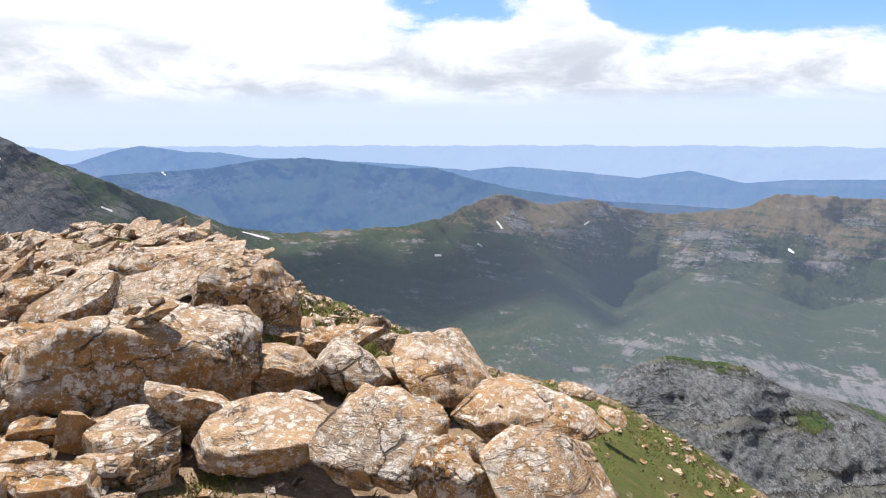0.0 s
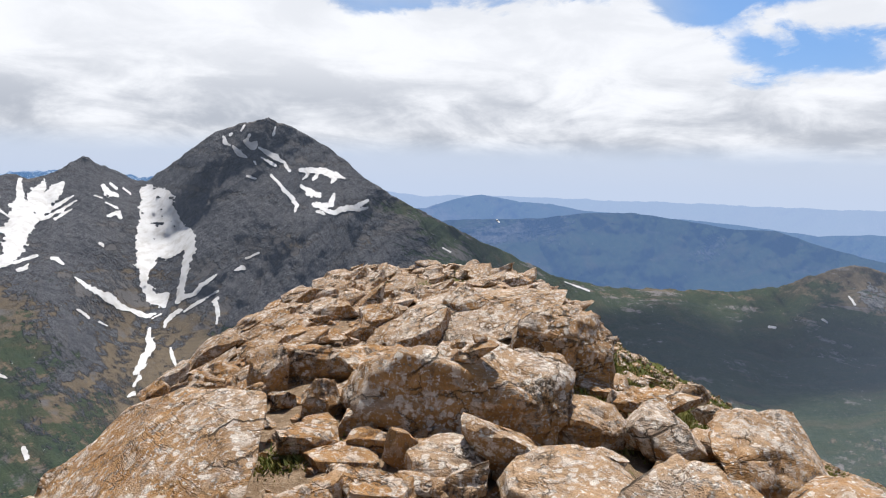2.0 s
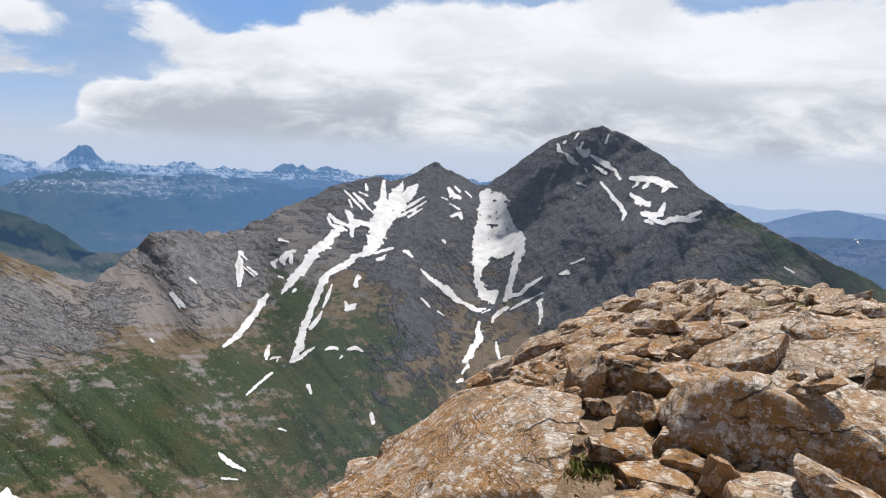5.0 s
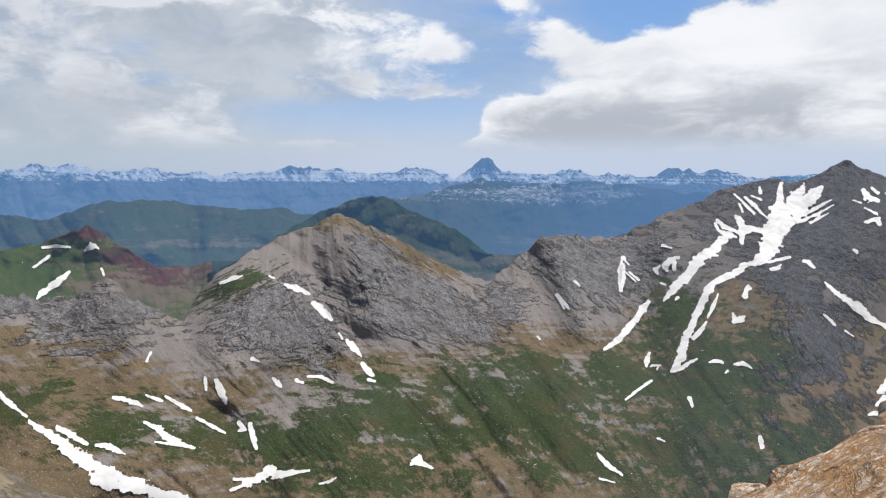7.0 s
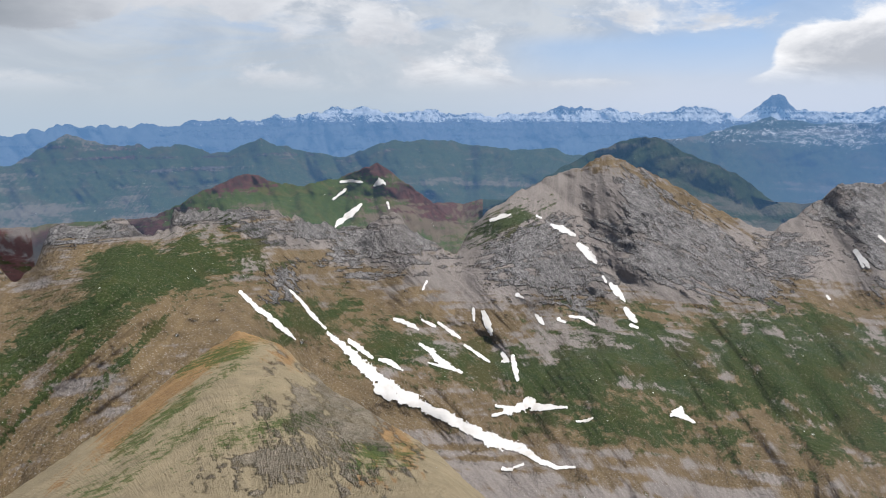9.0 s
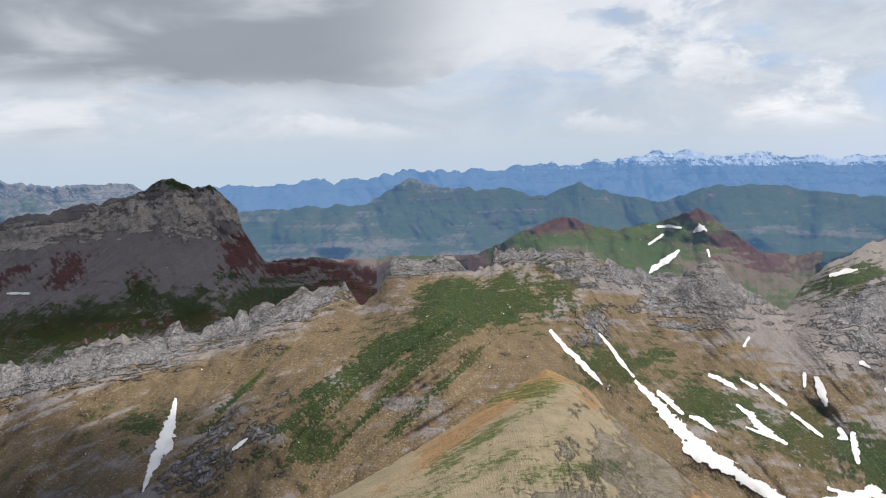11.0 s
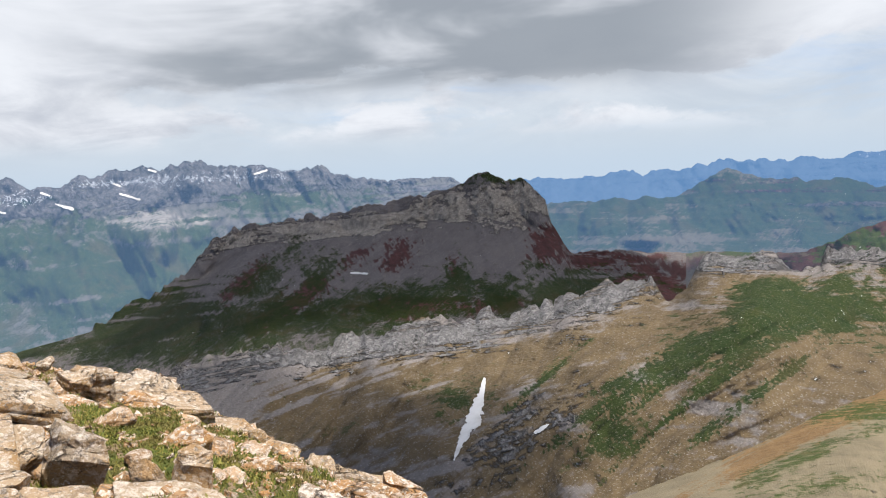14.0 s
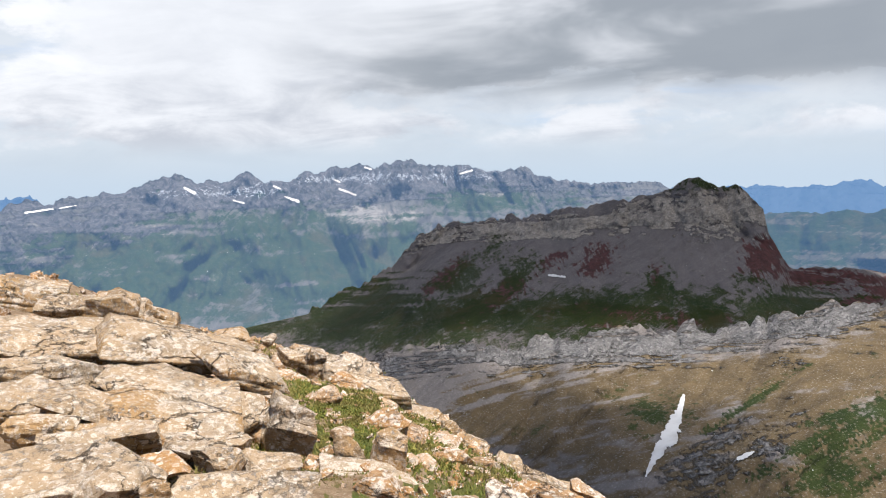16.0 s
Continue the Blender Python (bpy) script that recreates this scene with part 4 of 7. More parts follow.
GRASS += [(132, -17, 6, 0.4, 0.95, 38), (138, -19.5, 6, 0.4, 0.85, 38), (127, -18.5, 5, 0.4, 0.85, 40), (143, -18, 4, 0.35, 0.75, 38), (133, -20.5, 5, 0.35, 0.8, 40), (137, -22, 3, 0.8, 0.7, 30), (150, -19, 3, 1.4, 0.6), (260, -12, 60, 8, 0.7)]
CRAGS = [(-30, -7, 1.5, 0.4, 0.8), (-20, -8.7, 2.6, 0.9, 0.9), (-12.5, -7, 1, 0.7, 0.9), (-1, -17, 5, 2.5, 0.7, -15), (29, -6, 5, 3, 0.6),
    (38, -9, 7, 6, 0.9, 40), (40, -1, 12, 6, 1.0), (52, -20, 3, 4, 0.5), (53, -12.5, 2.6, 3.5, 0.9), (53, -3, 7, 3.6, 1.0),
    (66, -7, 3, 2.5, 0.7), (70, -7.5, 4.5, 2.6, 1.0, -35), (75.5, -10.5, 2, 1.6, 0.8), (79, -12, 3, 1.2, 0.8, -25), (84, -11.5, 5, 1.8, 0.8, -20)]
CRAGS += [(86, -7.5, 2.4, 1.4, 1.0, -40), (92, -13.5, 4, 1.6, 0.75), (95, -11, 2.6, 1.3, 0.9, 20), (106, -10.8, 4, 1.9, 1.0), (112, -9.6, 4, 0.9, 0.9),
    (114.5, -13.5, 1.2, 1.2, 0.9, -40), (119, -8.0, 5, 0.5, 1.0), (128, -8.7, 4, 0.6, 1.0), (136.5, -11, 4, 0.8, 1.0, 20), (145, -22, 6, 1.5, 0.5, 25),
    (143, -12.6, 8, 0.9, 1.0, 10), (158, -14.6, 14, 1.0, 1.0, 4)]
SOIL = [(-24, -6.5, 12, 1.2, 0.6), (-8, -15, 3, 0.6, 0.8, -20), (34, -6, 5, 0.8, 0.6), (45, -14, 5, 3, 0.6), (53, -16.5, 5, 3.5, 0.8),
    (56, -11, 6, 2, 0.8), (60, -23, 6, 3, 0.6), (66, -24, 7, 3, 0.9), (70, -14, 8, 1.6, 0.8), (71, -21, 4.5, 2.2, 0.95, -30),
    (78, -21, 4, 3, 0.9, -30), (83, -7, 5, 0.8, 0.9, -28), (87, -15.8, 8, 1.2, 0.85), (88.5, -4.5, 2.0, 0.8, 0.8), (90, -23.5, 12, 1.0, 0.9)]
SOIL += [(97, -17.5, 3.5, 1.8, 0.8), (108, -16, 5, 2.6, 0.8), (112, -20, 7, 3, 0.9), (122, -14.5, 12, 3.2, 1.0), (135, -15, 12, 3.2, 1.0, 12),
    (140, -23, 16, 6, 1.0, 10)]
GRASS += [(127, -13.5, 6, 1.0, 1.1, 30), (131, -15.5, 5, 0.6, 1.0, 38), (135, -18, 5, 0.7, 0.9, 40), (129, -17, 4, 0.5, 0.8, 40), (-10, -11.5, 16, 2.2, 0.9, -8), (-28, -12, 12, 3.0, 0.9), (5, -12, 10, 3.5, 1.0), (-5, -16, 14, 4, 0.8),
          (84, -19.6, 8, 2.0, 0.9, -8), (72, -18.2, 5, 1.3, 0.85, -12), (62, -18, 4.5, 3, 0.75), (15, -10, 8, 2.5, 1.2, -20)]
SOIL += [(112, -20, 14, 5, 1.1), (122, -15, 12, 4, 1.1), (150, -18, 18, 3.0, 1.0, 14), (128, -11, 9, 1.2, 0.9), (88, -24.5, 32, 3.5, 1.0), (-18, -7.6, 26, 2.6, 1.3), (-5, -6.8, 8, 1.4, 1.2), (-3, -17, 14, 2.5, 0.8, -12), (0, -10, 4, 1.2, 0.7, -30)]
CRAGS += [(-10.5, -9.5, 0.7, 2.2, 0.9, -60), (-6, -8.2, 0.8, 1.5, 0.8, 60), (-22, -10.5, 2, 1.4, 0.8), (-27.5, -8.5, 0.5, 1.6, 0.7, 70)]
CRAGS += [(53.1, -11.5, 1.3, 2.2, 1.1, 70), (54.3, -8.7, 1.0, 1.6, 0.9, 60), (59.9, -20.1, 3.0, 0.6, 0.9, -35), (54.7, -18.7, 2.0, 0.5, 0.9, -40), (56.2, -15.3, 1.4, 0.5, 0.8, -45), (-22.3, -9.6, 1.6, 0.7, 1.2, -15), (-8.1, -18.1, 3.2, 0.5, 1.0, -25), (-14.8, -18.6, 2.0, 0.5, 1.0, -20), (-15.3, -8.0, 0.8, 0.8, 0.9), (81.3, -9.8, 2.2, 1.0, 1.0, -25), (89.5, -16.3, 1.6, 0.5, 0.8, -20)]
SOIL += [(50.0, -13.5, 2.2, 2.6, 1.1, -55), (57.7, -11.9, 1.6, 1.2, 0.8, -50), (51.8, -17.6, 2.4, 0.8, 0.9, -40), (-12.8, -10.7, 1.6, 0.35, 1.2, -45), (-18.8, -11.7, 1.5, 0.3, 1.2, -45), (-26.9, -9.1, 1.0, 0.5, 1.1, -60), (-4.3, -8.2, 0.7, 0.7, 1.0, -50), (-23.5, -11.0, 0.4, 1.0, 1.0)]
GRASS += [(53.1, -11.5, 1.2, 2.0, -0.8, 70), (50.0, -13.5, 1.8, 2.2, -0.7, -55), (-22.3, -9.6, 1.4, 0.6, -0.8, -15), (-12.8, -10.7, 1.4, 0.3, -0.8, -45), (-18.8, -11.7, 1.3, 0.25, -0.8, -45)]
SOIL += [(56, -12, 7, 3, 1.1), (47, -14, 5, 4, 1.0), (50, -18, 7, 4, 1.0), (62, -18, 6, 4, 0.9)]
GRASS += [(60, -13.5, 3.5, 2.5, 0.6), (57, -17.5, 4.5, 3, 0.55), (62.5, -11, 2, 2.6, 0.85), (123, -12.2, 6, 1.4, 1.15, 6), (90, -22.5, 12, 1.6, 0.75, -10), (-20, -13.5, 18, 2.6, 1.1), (-8, -14, 14, 2.6, 1.1, -10), (-2, -18.5, 13, 3, 1.1), (8, -15, 8, 3, 1.1), (72, -21, 7, 2.5, 0.8, -25)]
COVER = {"grass": GRASS, "rock": CRAGS, "soil": SOIL}
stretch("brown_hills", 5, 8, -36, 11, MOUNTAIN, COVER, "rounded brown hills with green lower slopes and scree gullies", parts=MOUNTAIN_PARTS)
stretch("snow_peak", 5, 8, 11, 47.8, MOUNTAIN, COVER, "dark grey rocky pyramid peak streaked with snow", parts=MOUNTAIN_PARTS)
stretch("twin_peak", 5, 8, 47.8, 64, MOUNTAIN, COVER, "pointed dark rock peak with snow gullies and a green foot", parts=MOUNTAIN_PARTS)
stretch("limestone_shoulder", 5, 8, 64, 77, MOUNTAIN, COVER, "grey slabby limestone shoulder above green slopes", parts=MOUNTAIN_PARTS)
stretch("pyramid_peak", 5, 8, 77, 100.6, MOUNTAIN, COVER, "grey limestone pyramid peak with tan scree cap and green foot", parts=MOUNTAIN_PARTS)
stretch("limestone_crest", 5, 8, 100.6, 203, MOUNTAIN, COVER, "jagged pale limestone crest above brown and green slopes", parts=MOUNTAIN_PARTS)
stretch("valley_side", 5, 8, 203, 400, MOUNTAIN, {"grass": [(260, -12, 60, 8, 0.7)]}, "brown and green hillside", "hillside", "structure")
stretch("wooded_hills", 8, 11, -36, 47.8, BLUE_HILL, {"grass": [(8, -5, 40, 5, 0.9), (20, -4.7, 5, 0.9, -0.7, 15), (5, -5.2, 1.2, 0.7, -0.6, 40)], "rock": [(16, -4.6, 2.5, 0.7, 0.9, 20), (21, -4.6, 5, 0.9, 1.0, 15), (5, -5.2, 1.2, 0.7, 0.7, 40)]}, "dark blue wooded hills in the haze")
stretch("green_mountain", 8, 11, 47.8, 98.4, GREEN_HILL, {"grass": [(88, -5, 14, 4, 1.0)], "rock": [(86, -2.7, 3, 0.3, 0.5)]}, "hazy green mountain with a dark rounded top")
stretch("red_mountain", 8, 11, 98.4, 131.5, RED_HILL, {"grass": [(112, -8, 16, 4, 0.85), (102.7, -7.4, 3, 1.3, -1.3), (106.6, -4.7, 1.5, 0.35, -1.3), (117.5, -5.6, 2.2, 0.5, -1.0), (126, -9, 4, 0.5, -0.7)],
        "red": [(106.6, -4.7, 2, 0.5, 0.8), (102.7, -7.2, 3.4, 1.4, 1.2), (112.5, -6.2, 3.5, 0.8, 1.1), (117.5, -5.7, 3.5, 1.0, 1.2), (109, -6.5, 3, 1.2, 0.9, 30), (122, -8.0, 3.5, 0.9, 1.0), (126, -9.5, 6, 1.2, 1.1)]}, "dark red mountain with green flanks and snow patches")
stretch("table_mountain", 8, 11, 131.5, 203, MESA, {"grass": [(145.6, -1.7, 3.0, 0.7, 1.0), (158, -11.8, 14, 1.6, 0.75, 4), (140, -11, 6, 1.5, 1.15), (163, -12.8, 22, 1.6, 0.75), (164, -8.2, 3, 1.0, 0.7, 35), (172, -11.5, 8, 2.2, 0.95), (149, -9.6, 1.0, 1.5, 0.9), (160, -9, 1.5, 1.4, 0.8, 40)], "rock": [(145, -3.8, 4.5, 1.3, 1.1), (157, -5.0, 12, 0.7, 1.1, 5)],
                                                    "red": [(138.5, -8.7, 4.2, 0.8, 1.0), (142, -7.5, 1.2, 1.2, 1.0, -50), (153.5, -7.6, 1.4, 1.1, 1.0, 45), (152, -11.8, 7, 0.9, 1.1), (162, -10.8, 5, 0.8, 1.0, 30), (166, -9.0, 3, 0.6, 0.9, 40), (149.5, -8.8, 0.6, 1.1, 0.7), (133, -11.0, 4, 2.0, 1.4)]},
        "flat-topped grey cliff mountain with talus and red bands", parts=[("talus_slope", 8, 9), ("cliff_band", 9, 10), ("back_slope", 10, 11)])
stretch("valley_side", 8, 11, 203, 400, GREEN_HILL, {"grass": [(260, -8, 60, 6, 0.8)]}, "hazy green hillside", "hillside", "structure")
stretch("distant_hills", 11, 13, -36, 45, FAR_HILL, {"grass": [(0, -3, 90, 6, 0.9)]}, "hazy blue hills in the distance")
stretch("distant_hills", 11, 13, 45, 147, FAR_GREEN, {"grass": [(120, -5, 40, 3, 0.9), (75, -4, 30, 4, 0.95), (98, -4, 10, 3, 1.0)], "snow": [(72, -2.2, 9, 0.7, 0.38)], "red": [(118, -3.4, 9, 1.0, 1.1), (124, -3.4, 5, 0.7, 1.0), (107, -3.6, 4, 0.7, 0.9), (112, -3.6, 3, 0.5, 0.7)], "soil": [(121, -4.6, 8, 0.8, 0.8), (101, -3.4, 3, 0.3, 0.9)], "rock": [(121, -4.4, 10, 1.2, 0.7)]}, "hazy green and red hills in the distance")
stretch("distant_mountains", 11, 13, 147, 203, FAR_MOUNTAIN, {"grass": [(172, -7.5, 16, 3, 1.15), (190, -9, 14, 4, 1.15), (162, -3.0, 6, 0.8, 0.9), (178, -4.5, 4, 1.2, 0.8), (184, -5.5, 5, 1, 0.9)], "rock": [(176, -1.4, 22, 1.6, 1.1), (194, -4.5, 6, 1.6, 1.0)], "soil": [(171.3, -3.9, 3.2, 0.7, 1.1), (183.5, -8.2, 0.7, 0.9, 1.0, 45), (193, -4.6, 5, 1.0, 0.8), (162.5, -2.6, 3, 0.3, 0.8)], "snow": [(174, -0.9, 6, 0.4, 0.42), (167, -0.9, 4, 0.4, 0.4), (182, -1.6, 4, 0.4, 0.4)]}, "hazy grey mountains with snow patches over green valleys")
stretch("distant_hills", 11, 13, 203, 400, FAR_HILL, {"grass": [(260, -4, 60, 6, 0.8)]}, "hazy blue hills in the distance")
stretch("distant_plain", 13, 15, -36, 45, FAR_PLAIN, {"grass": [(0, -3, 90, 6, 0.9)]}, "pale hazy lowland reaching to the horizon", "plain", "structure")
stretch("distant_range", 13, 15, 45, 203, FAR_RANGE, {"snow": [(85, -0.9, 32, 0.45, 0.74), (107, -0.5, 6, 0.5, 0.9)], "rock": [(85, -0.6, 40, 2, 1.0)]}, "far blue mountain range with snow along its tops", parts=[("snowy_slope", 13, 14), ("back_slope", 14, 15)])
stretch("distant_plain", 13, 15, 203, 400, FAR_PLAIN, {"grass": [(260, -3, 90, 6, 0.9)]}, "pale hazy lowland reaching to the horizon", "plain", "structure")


# ---- snow ----
TOPPED = np.maximum.accumulate(LAND_H[CUT[3]:CUT[13]], axis=0)
SNOW_RNG = random.Random(5)


def calmed(v, times):
    for _ in range(times):
        p = np.pad(v, ((1, 1), (1, 1), (0, 0)), mode="edge")
        v = (p[:-2, 1:-1] + p[2:, 1:-1] + p[1:-1, :-2] + p[1:-1, 2:] + 2 * v) / 6
    return v


CALM_NORMAL = calmed(LAND_NORMAL, 10)


def on_land(bearing, height):
    """The distance at which sight lines first meet the land beyond the summit (0: nowhere), and the row and column."""
    far, row = np.zeros(bearing.shape), np.zeros(bearing.shape, int)
    pos = np.clip((bearing - BEARING[0]) / STEP, 0, len(BEARING) - 40)
    low = pos.astype(int)
    weight = pos - low
    for side in (0, 1):
        col = low + side
        for c in np.unique(col):
            here = col == c
            i = np.searchsorted(TOPPED[:, c], height[here])
            ok = (i > 0) & (i < len(TOPPED))
            i = np.clip(i, 1, len(TOPPED) - 1)
            h0, h1 = LAND_H[CUT[3] + i - 1, c], LAND_H[CUT[3] + i, c]
            f = np.clip((height[here] - h0) / np.maximum(h1 - h0, 1e-6), 0, 1)
            reach = [np.hypot(LAND_R[CUT[3] + j, c], LAND_Z[CUT[3] + j, c] - EYE) for j in (i - 1, i)]
            far[here] += np.where(ok, (reach[0] + f * (reach[1] - reach[0])), -1e6) * (weight[here] if side else 1 - weight[here])
            row[here] = CUT[3] + i
    return np.maximum(far, 0), row, low


def pieces(cells):
    """The separate pieces of a mask, as lists of cells, without its smallest crumbs."""
    left, found = {(int(i), int(j)) for i, j in np.argwhere(cells)}, []
    for seed in sorted(left):
        if seed not in left:
            continue
        left.discard(seed)
        piece, edge = [seed], [seed]
        while edge:
            i, j = edge.pop()
            for q in ((i - 1, j), (i + 1, j), (i, j - 1), (i, j + 1)):
                if q in left:
                    left.discard(q)
                    piece.append(q)
                    edge.append(q)
        found.append(piece)
    largest = max(len(p) for p in found)
    return [p for p in found if len(p) >= 10 or len(p) == largest]


def snow_patch(label, *strokes, slant=0):
    """Old snow lying on the land along strokes of (bearing, height, breadth in degrees), with ragged rims that run along the slant."""
    cell, seed = 0.05, SNOW_RNG.randrange(900)
    pts = np.array([p for st in strokes for p in st])
    lo, hi = (pts[:, :2] - pts[:, 2:]).min(0) - 0.2, (pts[:, :2] + pts[:, 2:]).max(0) + 0.2
    H, B = np.meshgrid(np.arange(lo[1], hi[1], cell), np.arange(lo[0], hi[0], cell), indexing="ij")
    field, width = np.full(B.shape, -9.0), np.zeros(B.shape)
    for st in strokes:
        for (b0, h0, w0), (b1, h1, w1) in zip(st, st[1:]):
            f = np.clip(((B - b0) * (b1 - b0) + (H - h0) * (h1 - h0)) / max(1e-6, (b1 - b0) ** 2 + (h1 - h0) ** 2), 0, 1)
            half = 0.41 * (w0 + f * (w1 - w0))
            near = half - np.hypot(B - b0 - f * (b1 - b0), H - h0 - f * (h1 - h0))
            width = np.where(near > field, half, width)
            field = np.maximum(field, near)
    c, sn = math.cos(radians(slant)), math.sin(radians(slant))
    along, over = B * c + H * sn, H * c - B * sn
    ragged = 0.7 * rough(along / 0.55, over / 0.26, 4, seed, 0.6) + 0.5 * rough(B / 0.22, H / 0.22, 3, seed + 40, 0.6)
    field = field + np.minimum(0.42 * width + 0.01, 0.20) * ragged + 0.012
    holes = rough(along / 0.9, over / 0.3, 4, seed + 80, 0.55)                   # rocks that stand out of the broad fields
    field = np.where(width > 0.5, np.minimum(field, 1.15 - holes), field)
    gy, gx = np.gradient(field, cell)
    near = np.clip(-field / np.maximum(gx * gx + gy * gy, 0.05), 0, None) * (field < 0)
    shift = np.clip(np.stack([gx * near, gy * near]), -cell, cell)
    far, row, col = on_land(B + shift[0], H + shift[1])
    white = field > 0
    quad = (white[:-1, :-1] | white[1:, :-1] | white[:-1, 1:] | white[1:, 1:])
    for v in (far[:-1, :-1], far[1:, :-1], far[:-1, 1:], far[1:, 1:]):
        quad &= v > 0
    if not quad.any():
        return
    p = np.pad(far, 1, mode="edge")
    far = np.minimum.reduce([far] + [np.where(v > 0, v, far) for v in (p[:-2, 1:-1], p[2:, 1:-1], p[1:-1, :-2], p[1:-1, 2:])])
    rb, rh = np.radians(B + shift[0]), np.radians(H + shift[1])
    co = np.stack([-np.sin(rb) * np.cos(rh), np.cos(rb) * np.cos(rh), np.sin(rh)], -1) * (far * 0.9985)[..., None] + (0, 0, EYE)
    index = np.arange(B.size).reshape(B.shape)
    for piece in pieces(quad):
        faces = np.array([(index[i, j], index[i, j + 1], index[i + 1, j + 1], index[i + 1, j]) for i, j in piece])[:, ::-1]
        used = np.unique(faces)
        me = bpy.data.meshes.new("snow_patch")
        fill_mesh(me, co.reshape(-1, 3)[used], np.searchsorted(used, faces), CALM_NORMAL[row, col].reshape(-1, 3)[used])
        me.materials.append(SNOW)
        tagged(new("snow_patch", me), label if len(piece) > 40 else "small patch of old snow on a slope", "snow", "snow patches")


snow_patch("broad snowfield filling a gully between two dark peaks", [(47.81, -1.80, 0.45), (47.38, -2.14, 1.61), (46.92, -2.74, 2.77), (46.92, -3.61, 3.04), (46.71, -4.48, 3.75), (46.53, -5.17, 4.20)], [(47.22, -5.35, 2.86), (47.48, -6.23, 2.15), (47.78, -7.10, 1.43), (47.87, -7.97, 0.67), (47.88, -8.84, 0.63), (47.49, -9.50, 1.16), (47.06, -9.89, 1.07)], [(46.45, -9.64, 0.72), (46.58, -10.29, 0.40)], [(44.72, -5.25, 1.07), (44.71, -6.22, 0.89), (44.89, -7.10, 0.63), (45.10, -7.98, 0.49), (45.27, -8.86, 0.49), (45.41, -9.52, 0.58), (45.62, -10.08, 0.36)], [(45.23, -9.78, 0.45), (44.44, -9.61, 0.31), (43.91, -8.95, 0.31), (43.16, -8.42, 0.22), (42.77, -8.15, 0.10)])
snow_patch("forked snowfield high in a rocky gully", [(55.61, -1.21, 0.31), (55.67, -2.42, 0.67), (55.70, -3.45, 1.34), (55.80, -4.50, 1.88), (55.93, -5.33, 1.79), (56.30, -6.24, 1.25), (56.90, -6.98, 0.63)], [(53.05, -1.46, 0.31), (53.58, -2.06, 1.07), (54.39, -2.82, 1.52), (55.19, -3.66, 1.79), (55.68, -4.50, 1.34)], [(54.24, -1.48, 0.54), (54.57, -2.20, 1.25), (54.98, -3.03, 1.25)], [(52.37, -2.29, 0.10), (53.59, -3.07, 0.27), (54.60, -3.74, 0.27)], [(52.21, -2.63, 0.10), (53.19, -3.32, 0.22), (54.41, -3.95, 0.22)], [(52.51, -3.23, 0.10), (53.53, -3.91, 0.22)], [(56.08, -4.79, 0.63), (57.08, -4.57, 0.36), (57.91, -4.40, 0.58), (58.35, -3.87, 0.54), (58.50, -3.62, 0.18)], [(57.99, -4.28, 0.58), (58.04, -4.98, 0.58), (57.98, -5.59, 0.22)], [(59.77, -3.98, 0.18), (59.23, -4.51, 0.36), (58.30, -4.81, 0.36), (57.46, -4.69, 0.22)], [(59.89, -4.22, 0.18), (59.61, -4.79, 0.27), (59.06, -5.00, 0.54), (58.39, -5.14, 0.22)], slant=30)
snow_patch("ragged tongue of snow running down a gully", [(58.91, -5.01, 0.54), (59.37, -5.49, 0.76), (59.84, -6.09, 0.80), (60.59, -6.68, 0.76), (60.97, -7.11, 0.94), (61.39, -7.81, 0.80), (61.73, -8.24, 0.85), (62.40, -8.88, 0.76), (62.66, -9.27, 0.80), (62.93, -9.69, 0.45), (63.30, -10.14, 0.18)], [(59.63, -6.58, 0.13), (60.51, -6.56, 0.36)], slant=20)
snow_patch("thin streaks of snow on a dark rock face", [(58.68, -2.04, 0.13), (57.87, -2.76, 0.27), (57.28, -3.42, 0.18)], [(58.01, -2.23, 0.18), (57.30, -2.76, 0.40), (56.89, -3.25, 0.18)], [(57.51, -2.10, 0.13), (56.87, -2.39, 0.13)], [(57.00, -1.48, 0.18), (56.94, -1.89, 0.22)], [(58.32, -2.77, 0.18), (58.04, -3.29, 0.18)], [(56.93, -3.25, 0.13), (56.25, -3.79, 0.10)], slant=35)
snow_patch("long snow streak in a stream gully", [(64.42, -10.29, 0.31), (64.82, -10.81, 0.58), (65.08, -11.36, 0.49), (65.45, -11.91, 0.49), (66.02, -12.62, 0.58), (66.52, -13.25, 0.54), (67.28, -13.88, 0.40), (67.68, -14.13, 0.18)], slant=10)
snow_patch("long snow streak in a stream gully", [(54.77, -6.43, 0.18), (56.04, -6.87, 0.27), (57.14, -7.01, 0.40), (57.80, -7.28, 0.54), (58.38, -7.84, 0.58), (59.15, -8.23, 0.49), (59.72, -8.61, 0.49), (60.19, -9.20, 0.67), (60.47, -9.91, 0.63), (60.71, -10.50, 0.63), (61.03, -11.28, 0.54), (61.32, -12.26, 0.54), (61.60, -12.91, 0.94), (61.73, -13.42, 0.76), (61.83, -14.20, 0.72), (62.14, -14.76, 0.58), (62.49, -15.31, 0.27)], [(60.19, -11.54, 0.13), (60.58, -12.31, 0.36), (61.08, -12.80, 0.40)], [(60.72, -14.30, 0.18), (61.41, -14.75, 0.36), (61.97, -15.17, 0.31), (62.34, -15.36, 0.18)], slant=10)
snow_patch("thin snow streak on a slope", [(59.45, -9.43, 0.13), (59.74, -10.35, 0.31), (60.10, -11.22, 0.13)])
snow_patch("small patch of snow on a slope", [(64.26, -14.19, 0.36), (64.39, -14.83, 0.40), (64.41, -15.13, 0.22)])
